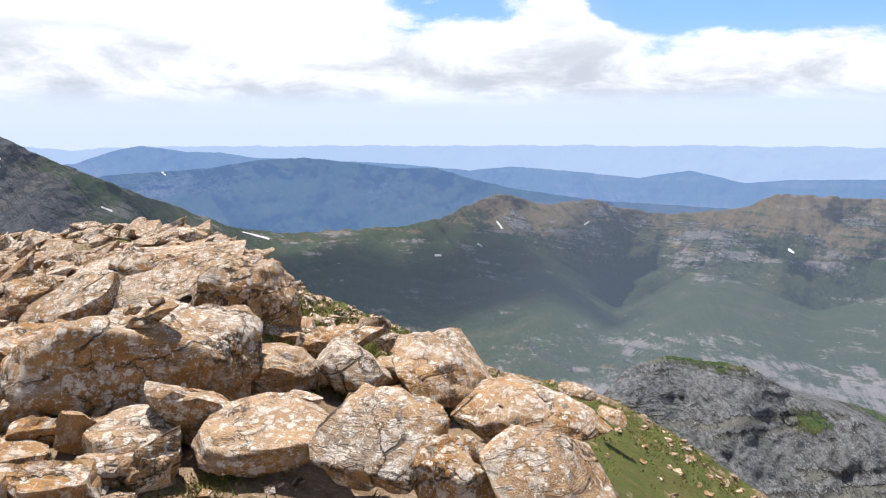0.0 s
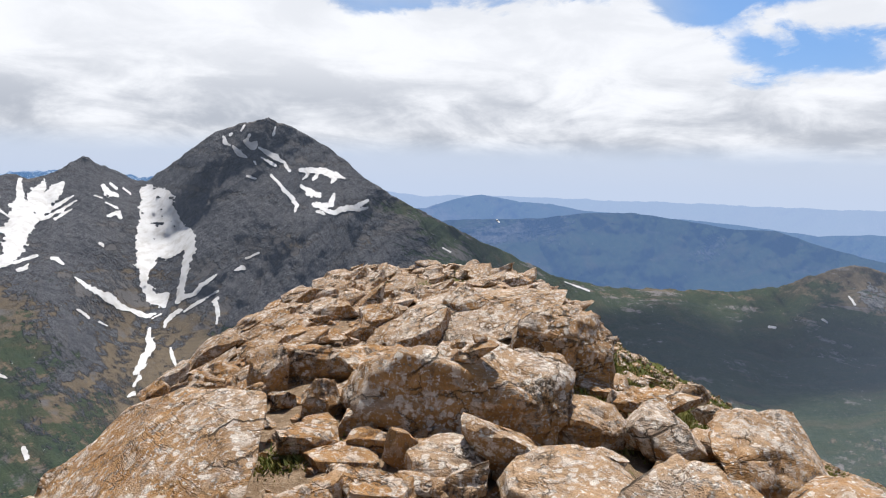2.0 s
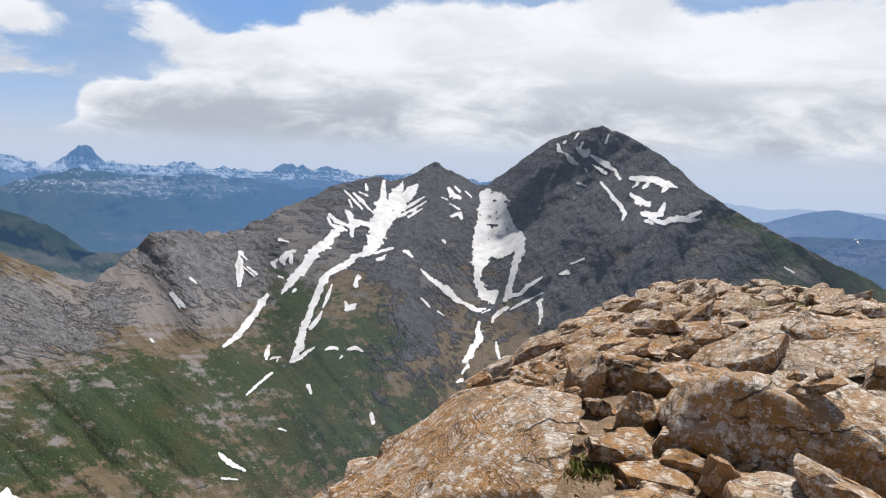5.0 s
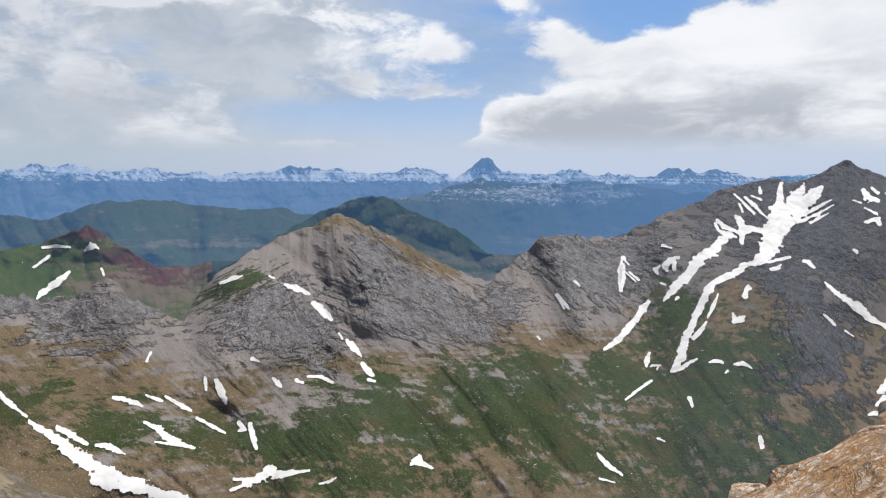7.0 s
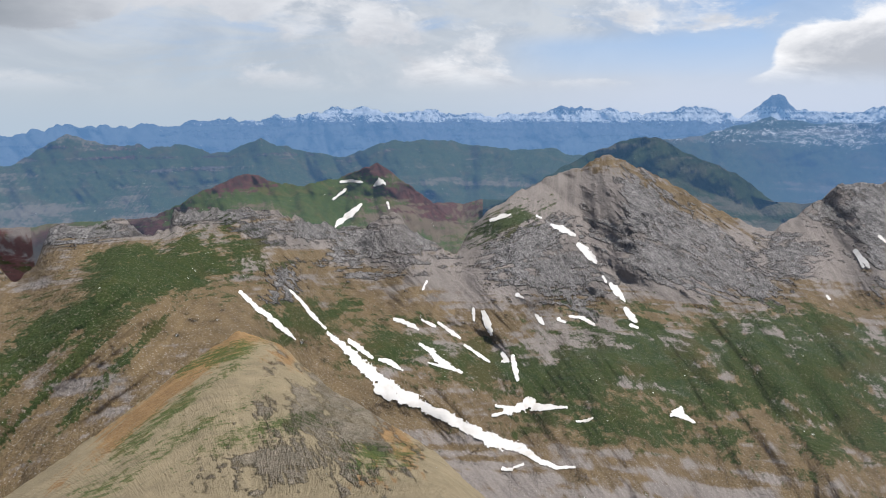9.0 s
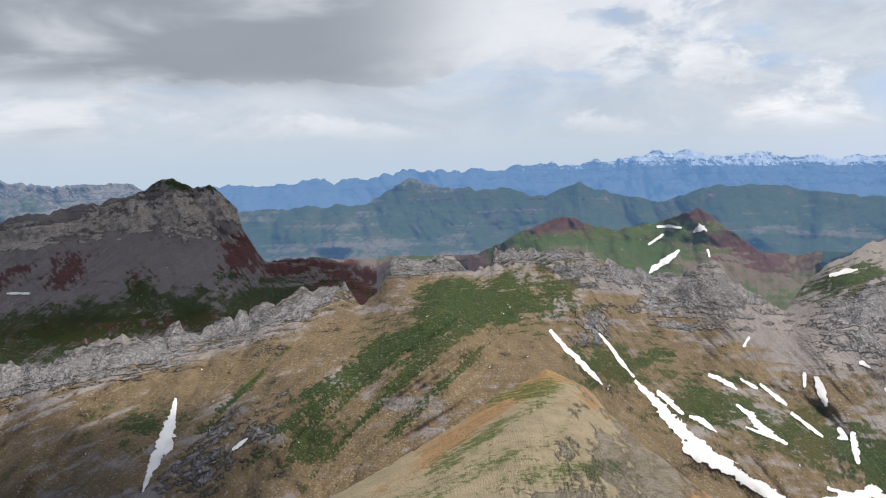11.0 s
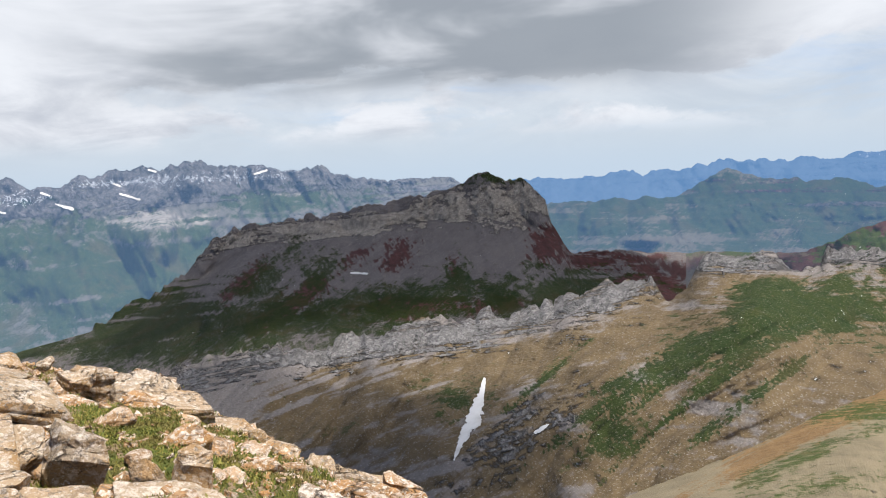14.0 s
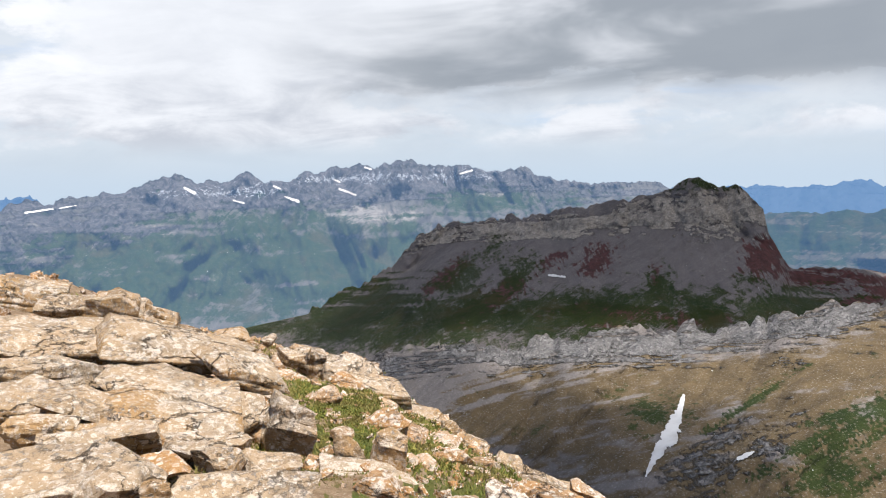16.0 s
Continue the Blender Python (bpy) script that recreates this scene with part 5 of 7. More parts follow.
snow_patch("small patch of snow on a slope", [(63.34, -15.02, 0.13), (63.95, -15.07, 0.18), (64.13, -15.16, 0.10)], [(63.49, -15.08, 0.13), (63.60, -15.34, 0.10)])
snow_patch("small patch of snow on a slope", [(58.87, -14.38, 0.18), (59.25, -14.31, 0.31), (59.79, -14.46, 0.13)])
snow_patch("small patch of snow on a slope", [(58.10, -14.44, 0.13), (57.47, -14.33, 0.31), (56.85, -14.58, 0.13)])
snow_patch("small patch of snow on a slope", [(58.50, -14.97, 0.18), (58.66, -15.12, 0.13)])
snow_patch("broken patch of snow in a hollow", [(62.40, -6.90, 0.40), (63.11, -7.03, 0.27)], [(62.69, -7.16, 0.45), (62.64, -7.76, 0.27)], [(63.01, -7.19, 0.45), (63.34, -7.57, 0.58), (63.18, -7.86, 0.31)])
snow_patch("small patch of snow on a slope", [(63.76, -7.63, 0.27), (64.01, -7.86, 0.45), (63.85, -8.14, 0.18)])
snow_patch("thin snow streak on a slope", [(63.56, -5.99, 0.22), (62.87, -6.17, 0.10)])
snow_patch("broken patch of snow in a hollow", [(66.50, -7.00, 0.31), (66.00, -7.56, 0.13)], [(66.47, -7.73, 0.49), (66.44, -8.57, 0.58), (66.52, -9.56, 0.31)], [(65.96, -8.10, 0.13), (65.21, -8.69, 0.18)])
snow_patch("small patch of snow on a slope", [(62.29, -9.88, 0.27), (62.48, -10.07, 0.18)])
snow_patch("small patch of snow on a slope", [(63.60, -8.82, 0.18), (63.25, -8.96, 0.13)])
snow_patch("small patch of snow on a slope", [(57.41, -8.82, 0.49), (57.57, -9.11, 0.31), (57.58, -9.44, 0.49)])
snow_patch("small patch of snow on a slope", [(58.35, -10.80, 0.18), (58.17, -11.26, 0.54), (57.82, -11.19, 0.58), (57.58, -10.92, 0.18)])
snow_patch("small patch of snow on a slope", [(55.46, -7.26, 0.31), (55.90, -7.42, 0.31)], [(55.30, -7.01, 0.13), (55.54, -7.17, 0.13)])
snow_patch("small patch of snow on a slope", [(53.85, -6.66, 0.22), (53.53, -6.70, 0.31), (53.17, -7.09, 0.13)])
snow_patch("curved snow streak at the foot of a peak", [(52.45, -8.04, 0.13), (51.72, -8.69, 0.40), (50.81, -9.31, 0.63), (50.05, -9.71, 0.63), (49.59, -10.24, 0.40), (48.70, -10.65, 0.36), (47.84, -11.06, 0.49), (47.15, -10.94, 0.18)], slant=15)
snow_patch("small patch of snow on a slope", [(52.36, -10.30, 0.13), (51.95, -10.61, 0.27), (51.62, -10.96, 0.10)])
snow_patch("small patch of snow on a slope", [(50.95, -11.28, 0.13), (50.45, -11.59, 0.10)])
snow_patch("thin snow streak at the foot of a peak", [(45.32, -10.70, 0.22), (46.02, -11.08, 0.40), (46.41, -11.52, 0.36), (46.54, -11.86, 0.18)], [(46.76, -10.94, 0.13), (47.41, -11.24, 0.18)])
snow_patch("thin snow streak at the foot of a peak", [(42.67, -9.39, 0.13), (43.91, -10.09, 0.27), (45.14, -10.83, 0.13)])
snow_patch("small patch of snow in a rocky gully", [(42.71, -9.92, 0.27), (43.11, -10.23, 0.13)], [(42.84, -10.36, 0.49), (42.70, -11.07, 0.36), (42.83, -11.81, 0.18)])
snow_patch("small patch of snow on a ledge", [(40.86, -7.65, 0.40), (41.44, -7.83, 0.18)])
snow_patch("thin snow streak on a ledge", [(39.67, -6.52, 0.13), (40.60, -6.98, 0.18)])
snow_patch("broken patch of snow on a summit face", [(42.15, 2.19, 0.27), (42.10, 1.80, 0.36), (41.75, 1.60, 0.22)], [(41.53, 1.52, 0.22), (41.13, 1.09, 0.45), (40.56, 0.76, 0.18)], slant=25)
snow_patch("broken patch of snow on a summit face", [(40.66, 1.93, 0.27), (40.13, 1.47, 0.54), (39.83, 1.87, 0.36)], [(40.32, 2.37, 0.22), (40.49, 2.02, 0.27)], slant=25)
snow_patch("small patch of snow under a summit", [(40.68, 3.10, 0.18), (40.93, 2.70, 0.13)], [(41.59, 2.51, 0.18), (41.71, 2.33, 0.18)])
snow_patch("broad snow streak across a summit face", [(39.60, 1.44, 0.22), (38.94, 1.02, 0.54), (38.36, 0.77, 0.49), (37.65, 0.39, 0.13)], [(39.42, 0.74, 0.18), (38.80, 0.41, 0.31), (38.39, 0.15, 0.22)], slant=25)
snow_patch("small patch of snow on a summit face", [(37.69, 0.26, 0.27), (37.33, -0.22, 0.27)])
snow_patch("long snow streak down a summit ridge", [(38.74, -0.56, 0.18), (38.15, -1.16, 0.31), (37.70, -1.77, 0.40), (37.11, -2.33, 0.40), (36.78, -2.90, 0.36), (36.95, -3.35, 0.13)], slant=10)
snow_patch("small patch of snow on a summit face", [(40.50, -0.69, 0.18), (39.84, -0.89, 0.13)])
snow_patch("small patch of snow on a summit face", [(39.94, 0.38, 0.22), (39.85, 0.21, 0.13)])
snow_patch("small patch of snow under a summit", [(38.57, 2.46, 0.18), (38.40, 3.08, 0.13)])
snow_patch("broad band of snow across a rock face", [(36.57, -0.15, 0.27), (35.38, -0.13, 0.54), (34.71, -0.20, 0.54), (33.90, -0.49, 0.58), (33.10, -0.69, 0.18)], [(36.03, -0.49, 0.31), (36.34, -0.85, 0.18)], [(35.24, -0.47, 0.36), (35.58, -0.88, 0.13)], [(33.90, -0.71, 0.45), (34.15, -1.07, 0.13)])
snow_patch("broken snowfield under a rock band", [(36.46, -1.34, 0.27), (35.78, -1.86, 0.67), (35.15, -2.07, 0.45), (34.98, -1.88, 0.18)], [(35.31, -2.78, 0.58), (34.64, -2.94, 0.58), (34.20, -2.75, 0.49), (33.95, -1.95, 0.27)], [(35.17, -3.31, 0.40), (34.72, -3.52, 0.22)], slant=20)
snow_patch("patch of snow on a rock face", [(50.52, -1.59, 0.31), (50.19, -2.01, 0.58), (49.62, -2.30, 0.27)], [(50.02, -1.41, 0.18), (49.61, -1.74, 0.22)], [(51.06, -2.28, 0.13), (50.57, -2.44, 0.10)], slant=25)
snow_patch("small patch of snow on a rock face", [(50.17, -3.72, 0.22), (49.62, -3.55, 0.49), (49.38, -3.85, 0.22)], [(50.33, -2.78, 0.13), (49.62, -3.16, 0.18)], slant=25)
snow_patch("small patch of snow on a rock face", [(49.15, -1.73, 0.18), (48.69, -2.16, 0.18)], slant=25)
snow_patch("small patch of snow on a rock face", [(50.73, -5.70, 0.31), (50.56, -5.92, 0.13)])
snow_patch("broken snowfield under a rock band", [(34.79, -3.14, 0.36), (33.93, -3.46, 0.36), (33.36, -3.08, 0.49), (32.47, -3.04, 0.49), (31.82, -2.69, 0.36), (31.30, -2.36, 0.18)], [(32.15, -3.15, 0.27), (31.36, -2.98, 0.18)], slant=15)
snow_patch("snow tongue in a stream gully", [(47.57, -12.01, 0.22), (47.73, -12.73, 0.45), (47.39, -13.04, 0.63), (47.92, -13.92, 0.58), (48.25, -14.62, 0.67), (48.62, -15.12, 0.36)], [(48.37, -15.46, 0.36), (48.78, -15.99, 0.18)], [(48.77, -16.53, 0.36), (49.19, -16.72, 0.13)], slant=5)
snow_patch("small patch of snow in a rocky gully", [(46.15, -13.52, 0.18), (46.02, -14.16, 0.31), (45.79, -14.76, 0.18)])
snow_patch("thin snow streak on a turf slope", [(117.73, -13.97, 0.22), (116.72, -15.08, 0.49), (115.48, -16.25, 0.49), (114.42, -17.19, 0.40), (113.66, -17.94, 0.13)])
snow_patch("thin snow streak on a stony slope", [(113.87, -14.14, 0.18), (113.20, -14.88, 0.27), (112.35, -16.02, 0.31), (111.23, -17.22, 0.18)])
snow_patch("long snowfield along the foot of a spur", [(111.07, -17.62, 0.36), (109.74, -18.78, 0.67), (108.40, -20.15, 0.98), (107.04, -21.29, 1.25), (106.12, -22.27, 1.52), (104.48, -22.87, 1.16), (102.83, -23.76, 0.94), (100.92, -24.50, 0.85), (99.01, -25.46, 0.94), (97.09, -26.17, 1.03), (95.41, -26.41, 0.80), (93.73, -27.25, 0.54), (92.06, -27.80, 0.36), (90.51, -27.65, 0.13)], [(107.15, -22.14, 0.63), (106.13, -22.83, 0.63)], slant=10)
snow_patch("patch of snow beside a long snowfield", [(109.35, -18.23, 0.36), (108.37, -19.06, 0.58), (107.46, -19.67, 0.27)])
snow_patch("patch of snow beside a long snowfield", [(106.90, -19.86, 0.22), (106.07, -20.02, 0.58), (105.61, -20.38, 0.36), (105.00, -20.75, 0.18)])
snow_patch("thin snow streak on scree", [(105.62, -16.74, 0.22), (104.52, -17.12, 0.45), (103.69, -17.58, 0.22)])
snow_patch("thin snow streak on scree", [(103.40, -16.83, 0.22), (102.29, -17.37, 0.22)])
snow_patch("thin snow streak on scree", [(102.01, -17.11, 0.22), (100.89, -17.82, 0.45), (100.24, -18.27, 0.18)])
snow_patch("thin snow streak on scree", [(99.82, -18.84, 0.22), (98.56, -19.66, 0.36), (97.76, -20.13, 0.13)])
snow_patch("patch of snow on scree", [(103.56, -18.72, 0.22), (102.54, -19.44, 0.58), (101.61, -20.32, 0.54), (100.10, -20.93, 0.18)], [(102.03, -20.41, 0.18), (102.88, -20.18, 0.13)])
snow_patch("small patch of snow on scree", [(99.13, -16.05, 0.27), (99.08, -16.85, 0.22)])
snow_patch("patch of snow on scree", [(98.34, -16.22, 0.40), (97.96, -17.11, 0.67), (97.68, -17.98, 0.27)])
snow_patch("patch of snow in a gully", [(96.69, -19.54, 0.40), (96.36, -19.97, 0.40), (96.73, -20.07, 0.18)], [(95.85, -19.70, 0.40), (95.65, -20.69, 0.58), (95.45, -21.46, 0.22)])
snow_patch("spread of snow in a valley head", [(97.49, -24.17, 0.22), (95.93, -23.79, 0.58), (94.53, -23.19, 1.07), (93.35, -23.43, 0.54), (91.35, -23.33, 0.13)], [(97.21, -23.44, 0.22), (95.70, -23.57, 0.36)])
snow_patch("small patch of snow on turf", [(90.53, -24.32, 0.18), (89.62, -24.18, 0.31), (89.21, -23.98, 0.13)])
snow_patch("small patch of snow on turf", [(82.97, -23.13, 0.36), (82.27, -22.72, 0.40), (82.25, -23.09, 0.36), (81.24, -23.49, 0.13)])
snow_patch("small patch of snow beside scree", [(96.68, -28.10, 0.31), (95.82, -28.11, 0.22)], [(95.72, -27.99, 0.18), (94.87, -27.71, 0.31)])
snow_patch("patch of snow on a turf shoulder", [(97.79, -9.05, 0.22), (96.89, -8.69, 0.40), (96.17, -8.55, 0.13)])
snow_patch("patch of snow on a ridge", [(93.00, -9.31, 0.18), (92.11, -9.60, 0.54), (91.12, -10.06, 0.27)])
snow_patch("small patch of snow on a ridge", [(94.12, -8.62, 0.18), (93.76, -8.79, 0.13)])
snow_patch("patch of snow on a ridge", [(90.79, -10.80, 0.36), (89.98, -11.52, 0.76), (89.43, -12.12, 0.27)])
snow_patch("broken patch of snow in a gully", [(88.82, -13.23, 0.18), (88.54, -13.65, 0.22)], [(88.23, -13.77, 0.27), (87.87, -14.05, 0.63), (87.42, -14.55, 0.40), (87.05, -15.05, 0.13)])
snow_patch("patch of snow in a gully", [(86.98, -15.61, 0.31), (86.56, -16.14, 0.58), (86.11, -16.50, 0.22)], [(86.53, -16.78, 0.22), (86.00, -16.96, 0.18)])
snow_patch("small patch of snow on scree", [(94.01, -16.45, 0.27), (93.69, -16.79, 0.58), (93.41, -17.09, 0.18)])
snow_patch("small patch of snow on scree", [(92.19, -16.65, 0.31), (91.73, -16.85, 0.22)])
snow_patch("thin snow streak on scree", [(91.34, -16.40, 0.18), (90.35, -16.44, 0.36), (89.35, -16.95, 0.18)])
snow_patch("small patch of snow on scree", [(95.59, -14.86, 0.31), (95.09, -15.07, 0.13)])
snow_patch("small patch of snow on rock", [(102.94, -13.86, 0.22), (103.23, -14.39, 0.22)])
snow_patch("thin snow streak on a red mountain", [(109.60, -5.87, 0.18), (108.77, -5.79, 0.27), (107.97, -5.90, 0.13)])
snow_patch("patch of snow on a red mountain", [(106.92, -6.18, 0.31), (106.55, -5.79, 0.40), (106.12, -6.06, 0.22)], [(106.74, -6.10, 0.40), (106.38, -5.92, 0.36)])
snow_patch("thin snow streak on a red mountain", [(109.27, -6.49, 0.18), (110.22, -7.21, 0.18)])
snow_patch("patch of snow on a red mountain", [(108.07, -7.62, 0.22), (108.85, -8.35, 0.54), (109.85, -9.08, 0.40), (110.17, -9.42, 0.13)])
snow_patch("small patch of snow on a red mountain", [(105.97, -7.57, 0.18), (105.85, -8.02, 0.13)])
snow_patch("thin snow streak on a rock slab", [(71.42, -10.09, 0.22), (71.00, -10.59, 0.40), (70.50, -11.12, 0.18)])
snow_patch("thin snow streak on a rock slab", [(66.49, -7.03, 0.18), (66.65, -8.06, 0.45), (66.58, -9.49, 0.18)], [(66.33, -8.05, 0.10), (65.41, -8.84, 0.13)])
snow_patch("small patch of snow on a rock slab", [(70.11, -8.96, 0.18), (69.66, -9.36, 0.13)])
snow_patch("thin snow streak in a rock gully", [(71.50, -10.08, 0.18), (70.86, -11.10, 0.22)])
snow_patch("small patch of snow on a rock slab", [(72.88, -13.40, 0.18), (72.69, -13.58, 0.13)])
snow_patch("thin snow streak on a slope", [(63.96, -16.19, 0.18), (64.87, -16.87, 0.22), (65.86, -17.76, 0.13)])
snow_patch("small patch of snow on a slope", [(61.14, -17.25, 0.36), (60.90, -17.71, 0.31)])
snow_patch("small patch of snow on a slope", [(56.03, -19.36, 0.31), (55.83, -19.97, 0.40)])
snow_patch("small patch of snow on a slope", [(63.34, -20.33, 0.22), (62.78, -20.52, 0.13)])
snow_patch("patch of snow on a turf slope", [(67.91, -21.88, 0.22), (67.20, -22.54, 0.49), (65.92, -23.22, 0.13)])
snow_patch("thin snow streak on a turf slope", [(67.69, -23.62, 0.18), (66.47, -23.80, 0.13)])
snow_patch("patch of snow on a turf slope", [(82.34, -22.50, 0.22), (82.82, -23.02, 0.49), (81.34, -23.50, 0.10)])
snow_patch("long white snow patch on a brown slope", [(147.40, -17.60, 0.22), (147.66, -18.69, 0.49), (147.97, -19.52, 1.16), (148.53, -20.78, 1.25), (149.19, -21.63, 0.89), (149.68, -22.58, 0.40), (150.17, -23.57, 0.13)], slant=5)
snow_patch("small patch of snow on a brown slope", [(143.43, -21.73, 0.22), (142.86, -21.44, 0.36), (142.30, -21.11, 0.13)])
snow_patch("thin snow streak on grey talus", [(157.69, -8.81, 0.13), (156.45, -8.96, 0.18)])
snow_patch("small patch of old snow on a far slope", [(-14.2, -8.16, 0.13), (-14.9, -8.53, 0.13)])
snow_patch("small patch of old snow on a far slope", [(185.5, -1.16, 0.11), (184.8, -1.6, 0.22)])
snow_patch("small patch of old snow on a far slope", [(178.2, -2.1, 0.08), (177.2, -2.53, 0.19)])
snow_patch("small patch of old snow on a far slope", [(174.0, -1.67, 0.11), (172.8, -2.15, 0.14)])
snow_patch("small patch of old snow on a far slope", [(179.0, -1.29, 0.11), (178.5, -1.53, 0.14)])
snow_patch("small patch of old snow on a far slope", [(195.9, -2.51, 0.11), (194.2, -2.33, 0.11)])
snow_patch("small patch of old snow on a far slope", [(193.8, -2.31, 0.08), (192.8, -2.16, 0.11)])
snow_patch("small patch of old snow on a far slope", [(172.0, -0.01, 0.14), (171.5, -0.2, 0.14)])
snow_patch("small patch of old snow on a far slope", [(167.3, 0.17, 0.17), (166.7, 0.03, 0.14)])
snow_patch("small patch of old snow on a far slope", [(164.5, -0.74, 0.14), (163.6, -0.5, 0.14)])
snow_patch("small patch of old snow on a far slope", [(174.4, -0.91, 0.14), (174.0, -1.1, 0.11)])
snow_patch("small patch of old snow on a far slope", [(182.0, -2.26, 0.08), (181.3, -2.5, 0.11)])
snow_patch("small patch of old snow on a far slope", [(-4.3, -7.9, 0.13), (-4.7, -8.43, 0.13)])
snow_patch("small patch of old snow on a far slope", [(0.6, -10.57, 0.13), (0.2, -10.58, 0.13)])
snow_patch("small patch of old snow on a far slope", [(-2.8, -9.69, 0.13), (-3.1, -9.86, 0.13)])
snow_patch("small patch of old snow on a far slope", [(-25.9, -9.26, 0.13), (-26.2, -9.44, 0.13)])
snow_patch("small patch of old snow on a far slope", [(21.1, -3.7, 0.13), (20.9, -3.87, 0.13)])
snow_patch("small patch of old snow on a far slope", [(15.6, -8.35, 0.09), (13.7, -8.95, 0.13)])
snow_patch("small patch of old snow on a far slope", [(25.3, -6.01, 0.09), (24.7, -6.33, 0.13)])
snow_patch("small patch of old snow on a far slope", [(-11.2, -8.06, 0.13), (-11.5, -7.84, 0.13)])


# ---- rocks of the summit ----
def solid_noise(p, seed=0):
    """Smooth value noise from -1 to 1 at points in space."""
    i = np.floor(p)
    f = p - i
    f = f * f * (3 - 2 * f)
    total = np.zeros(len(p))
    for dx in (0, 1):
        for dy in (0, 1):
            for dz in (0, 1):
                w = (f[:, 0] if dx else 1 - f[:, 0]) * (f[:, 1] if dy else 1 - f[:, 1]) * (f[:, 2] if dz else 1 - f[:, 2])
                total += w * hashed(i[:, 0] + dx, i[:, 1] + dy, (i[:, 2] + dz).astype(np.int64) + seed)
    return 2 * total - 1


def solid_rough(p, octaves, seed=0, gain=0.5):
    total, amp = np.zeros(len(p)), 1.0
    for k in range(octaves):
        total += amp * solid_noise(p * 2.07 ** k + 13.7 * k, seed + 101 * k)
        amp *= gain
    return total


SPHERES = {}


def sphere(level):
    if level not in SPHERES:
        bm = bmesh.new()
        bmesh.ops.create_icosphere(bm, subdivisions=level, radius=1.0)
        bm.verts.ensure_lookup_table()
        SPHERES[level] = (np.array([v.co for v in bm.verts]), np.array([[v.index for v in f.verts] for f in bm.faces]))
        bm.free()
    return SPHERES[level]


def rock_mesh(name, size, level, seed, mat, ledges=1.0):
    """A broken block: a ball cut by rough planes, stretched to size, split by bedding and roughened."""
    rng = np.random.default_rng(seed)
    v, faces = sphere(level)
    v = v * 0.98
    planes = []
    for axis in range(3):
        for s in (-1, 1):
            nrm = rng.normal(0, 0.34 if ledges < 1.4 else 0.22, 3)
            nrm[axis] += s
            planes.append((nrm / np.linalg.norm(nrm), rng.uniform(0.43, 0.54)))
    for _ in range(15 if ledges < 1.4 else 9):
        nrm = rng.normal(0, 1, 3)
        planes.append((nrm / np.linalg.norm(nrm), rng.uniform(0.45, 0.60)))
    for nrm, d in planes + planes:
        v = v - np.maximum(v @ nrm - d, 0)[:, None] * nrm
    size = np.array(size, float)
    p = v * size
    out = p / np.maximum(np.linalg.norm(p / size, axis=1), 1e-6)[:, None] / size ** 2
    out /= np.linalg.norm(out, axis=1)[:, None]
    small = size.min()
    k = min(1.0, small * 2.4)
    lump = solid_rough(p * (1.6 / small), 4, seed, 0.55) * 0.028 * small
    warp = solid_noise(p * 2.5, seed + 5)
    tilt = rng.uniform(-0.35, 0.35, 2) / ledges ** 2
    bed = (p[:, 2] + tilt[0] * p[:, 0] + tilt[1] * p[:, 1] + 0.03 * warp) / (0.06 + 0.07 * small)      # layers, some standing proud, parted by clefts
    layer, rest = np.floor(bed), bed - np.floor(bed)
    proud = hashed(layer, layer * 0 + seed, 7) - 0.5
    flat = 0.35 + 0.65 * np.sqrt(np.clip(1 - out[:, 2] ** 2, 0, 1))
    gate = np.clip(0.5 + 1.4 * solid_noise(p * 1.7 / max(small, 0.2), seed + 21), 0, 1)
    cleft = np.exp(-(np.minimum(rest, 1 - rest) / 0.14) ** 2) * gate
    push = ledges * k * flat * (0.030 * proud - 0.020 * cleft)
    for c in range(3):                                                         # joints across the layers
        nrm = rng.normal(0, 1, 3) * (1, 1, 0.35)
        nrm /= np.linalg.norm(nrm)
        gap = np.abs(p @ nrm - rng.uniform(-0.3, 0.3) * size[0] + 0.03 * k * warp)
        push -= 0.05 * k * np.exp(-(gap / (0.018 + 0.012 * small)) ** 2) * np.clip(gate * 1.5 - 0.4 * c, 0, 1)
    grain = solid_rough(p * 9.0, 5, seed + 3, 0.62)
    p = p + out * (lump + push + 0.015 * k * grain)[:, None]
    me = bpy.data.meshes.new(name)
    me.vertices.add(len(p))
    me.vertices.foreach_set("co", p.astype(np.float32).ravel())
    me.loops.add(faces.size)
    me.loops.foreach_set("vertex_index", faces.astype(np.int32).ravel())
    me.polygons.add(len(faces))
    me.polygons.foreach_set("loop_start", np.arange(0, faces.size, 3, dtype=np.int32))
    me.polygons.foreach_set("use_smooth", np.full(len(faces), level >= 5))
    me.update()
    me.materials.append(mat)
    return me


def ground_height(bearing, distance):
    c = min(column(bearing if bearing > -36 else bearing + 360), len(BEARING) - 1)
    return float(np.interp(distance, LAND_R[:CUT[3], c], LAND_Z[:CUT[3], c]))


BOULDERS = [0]


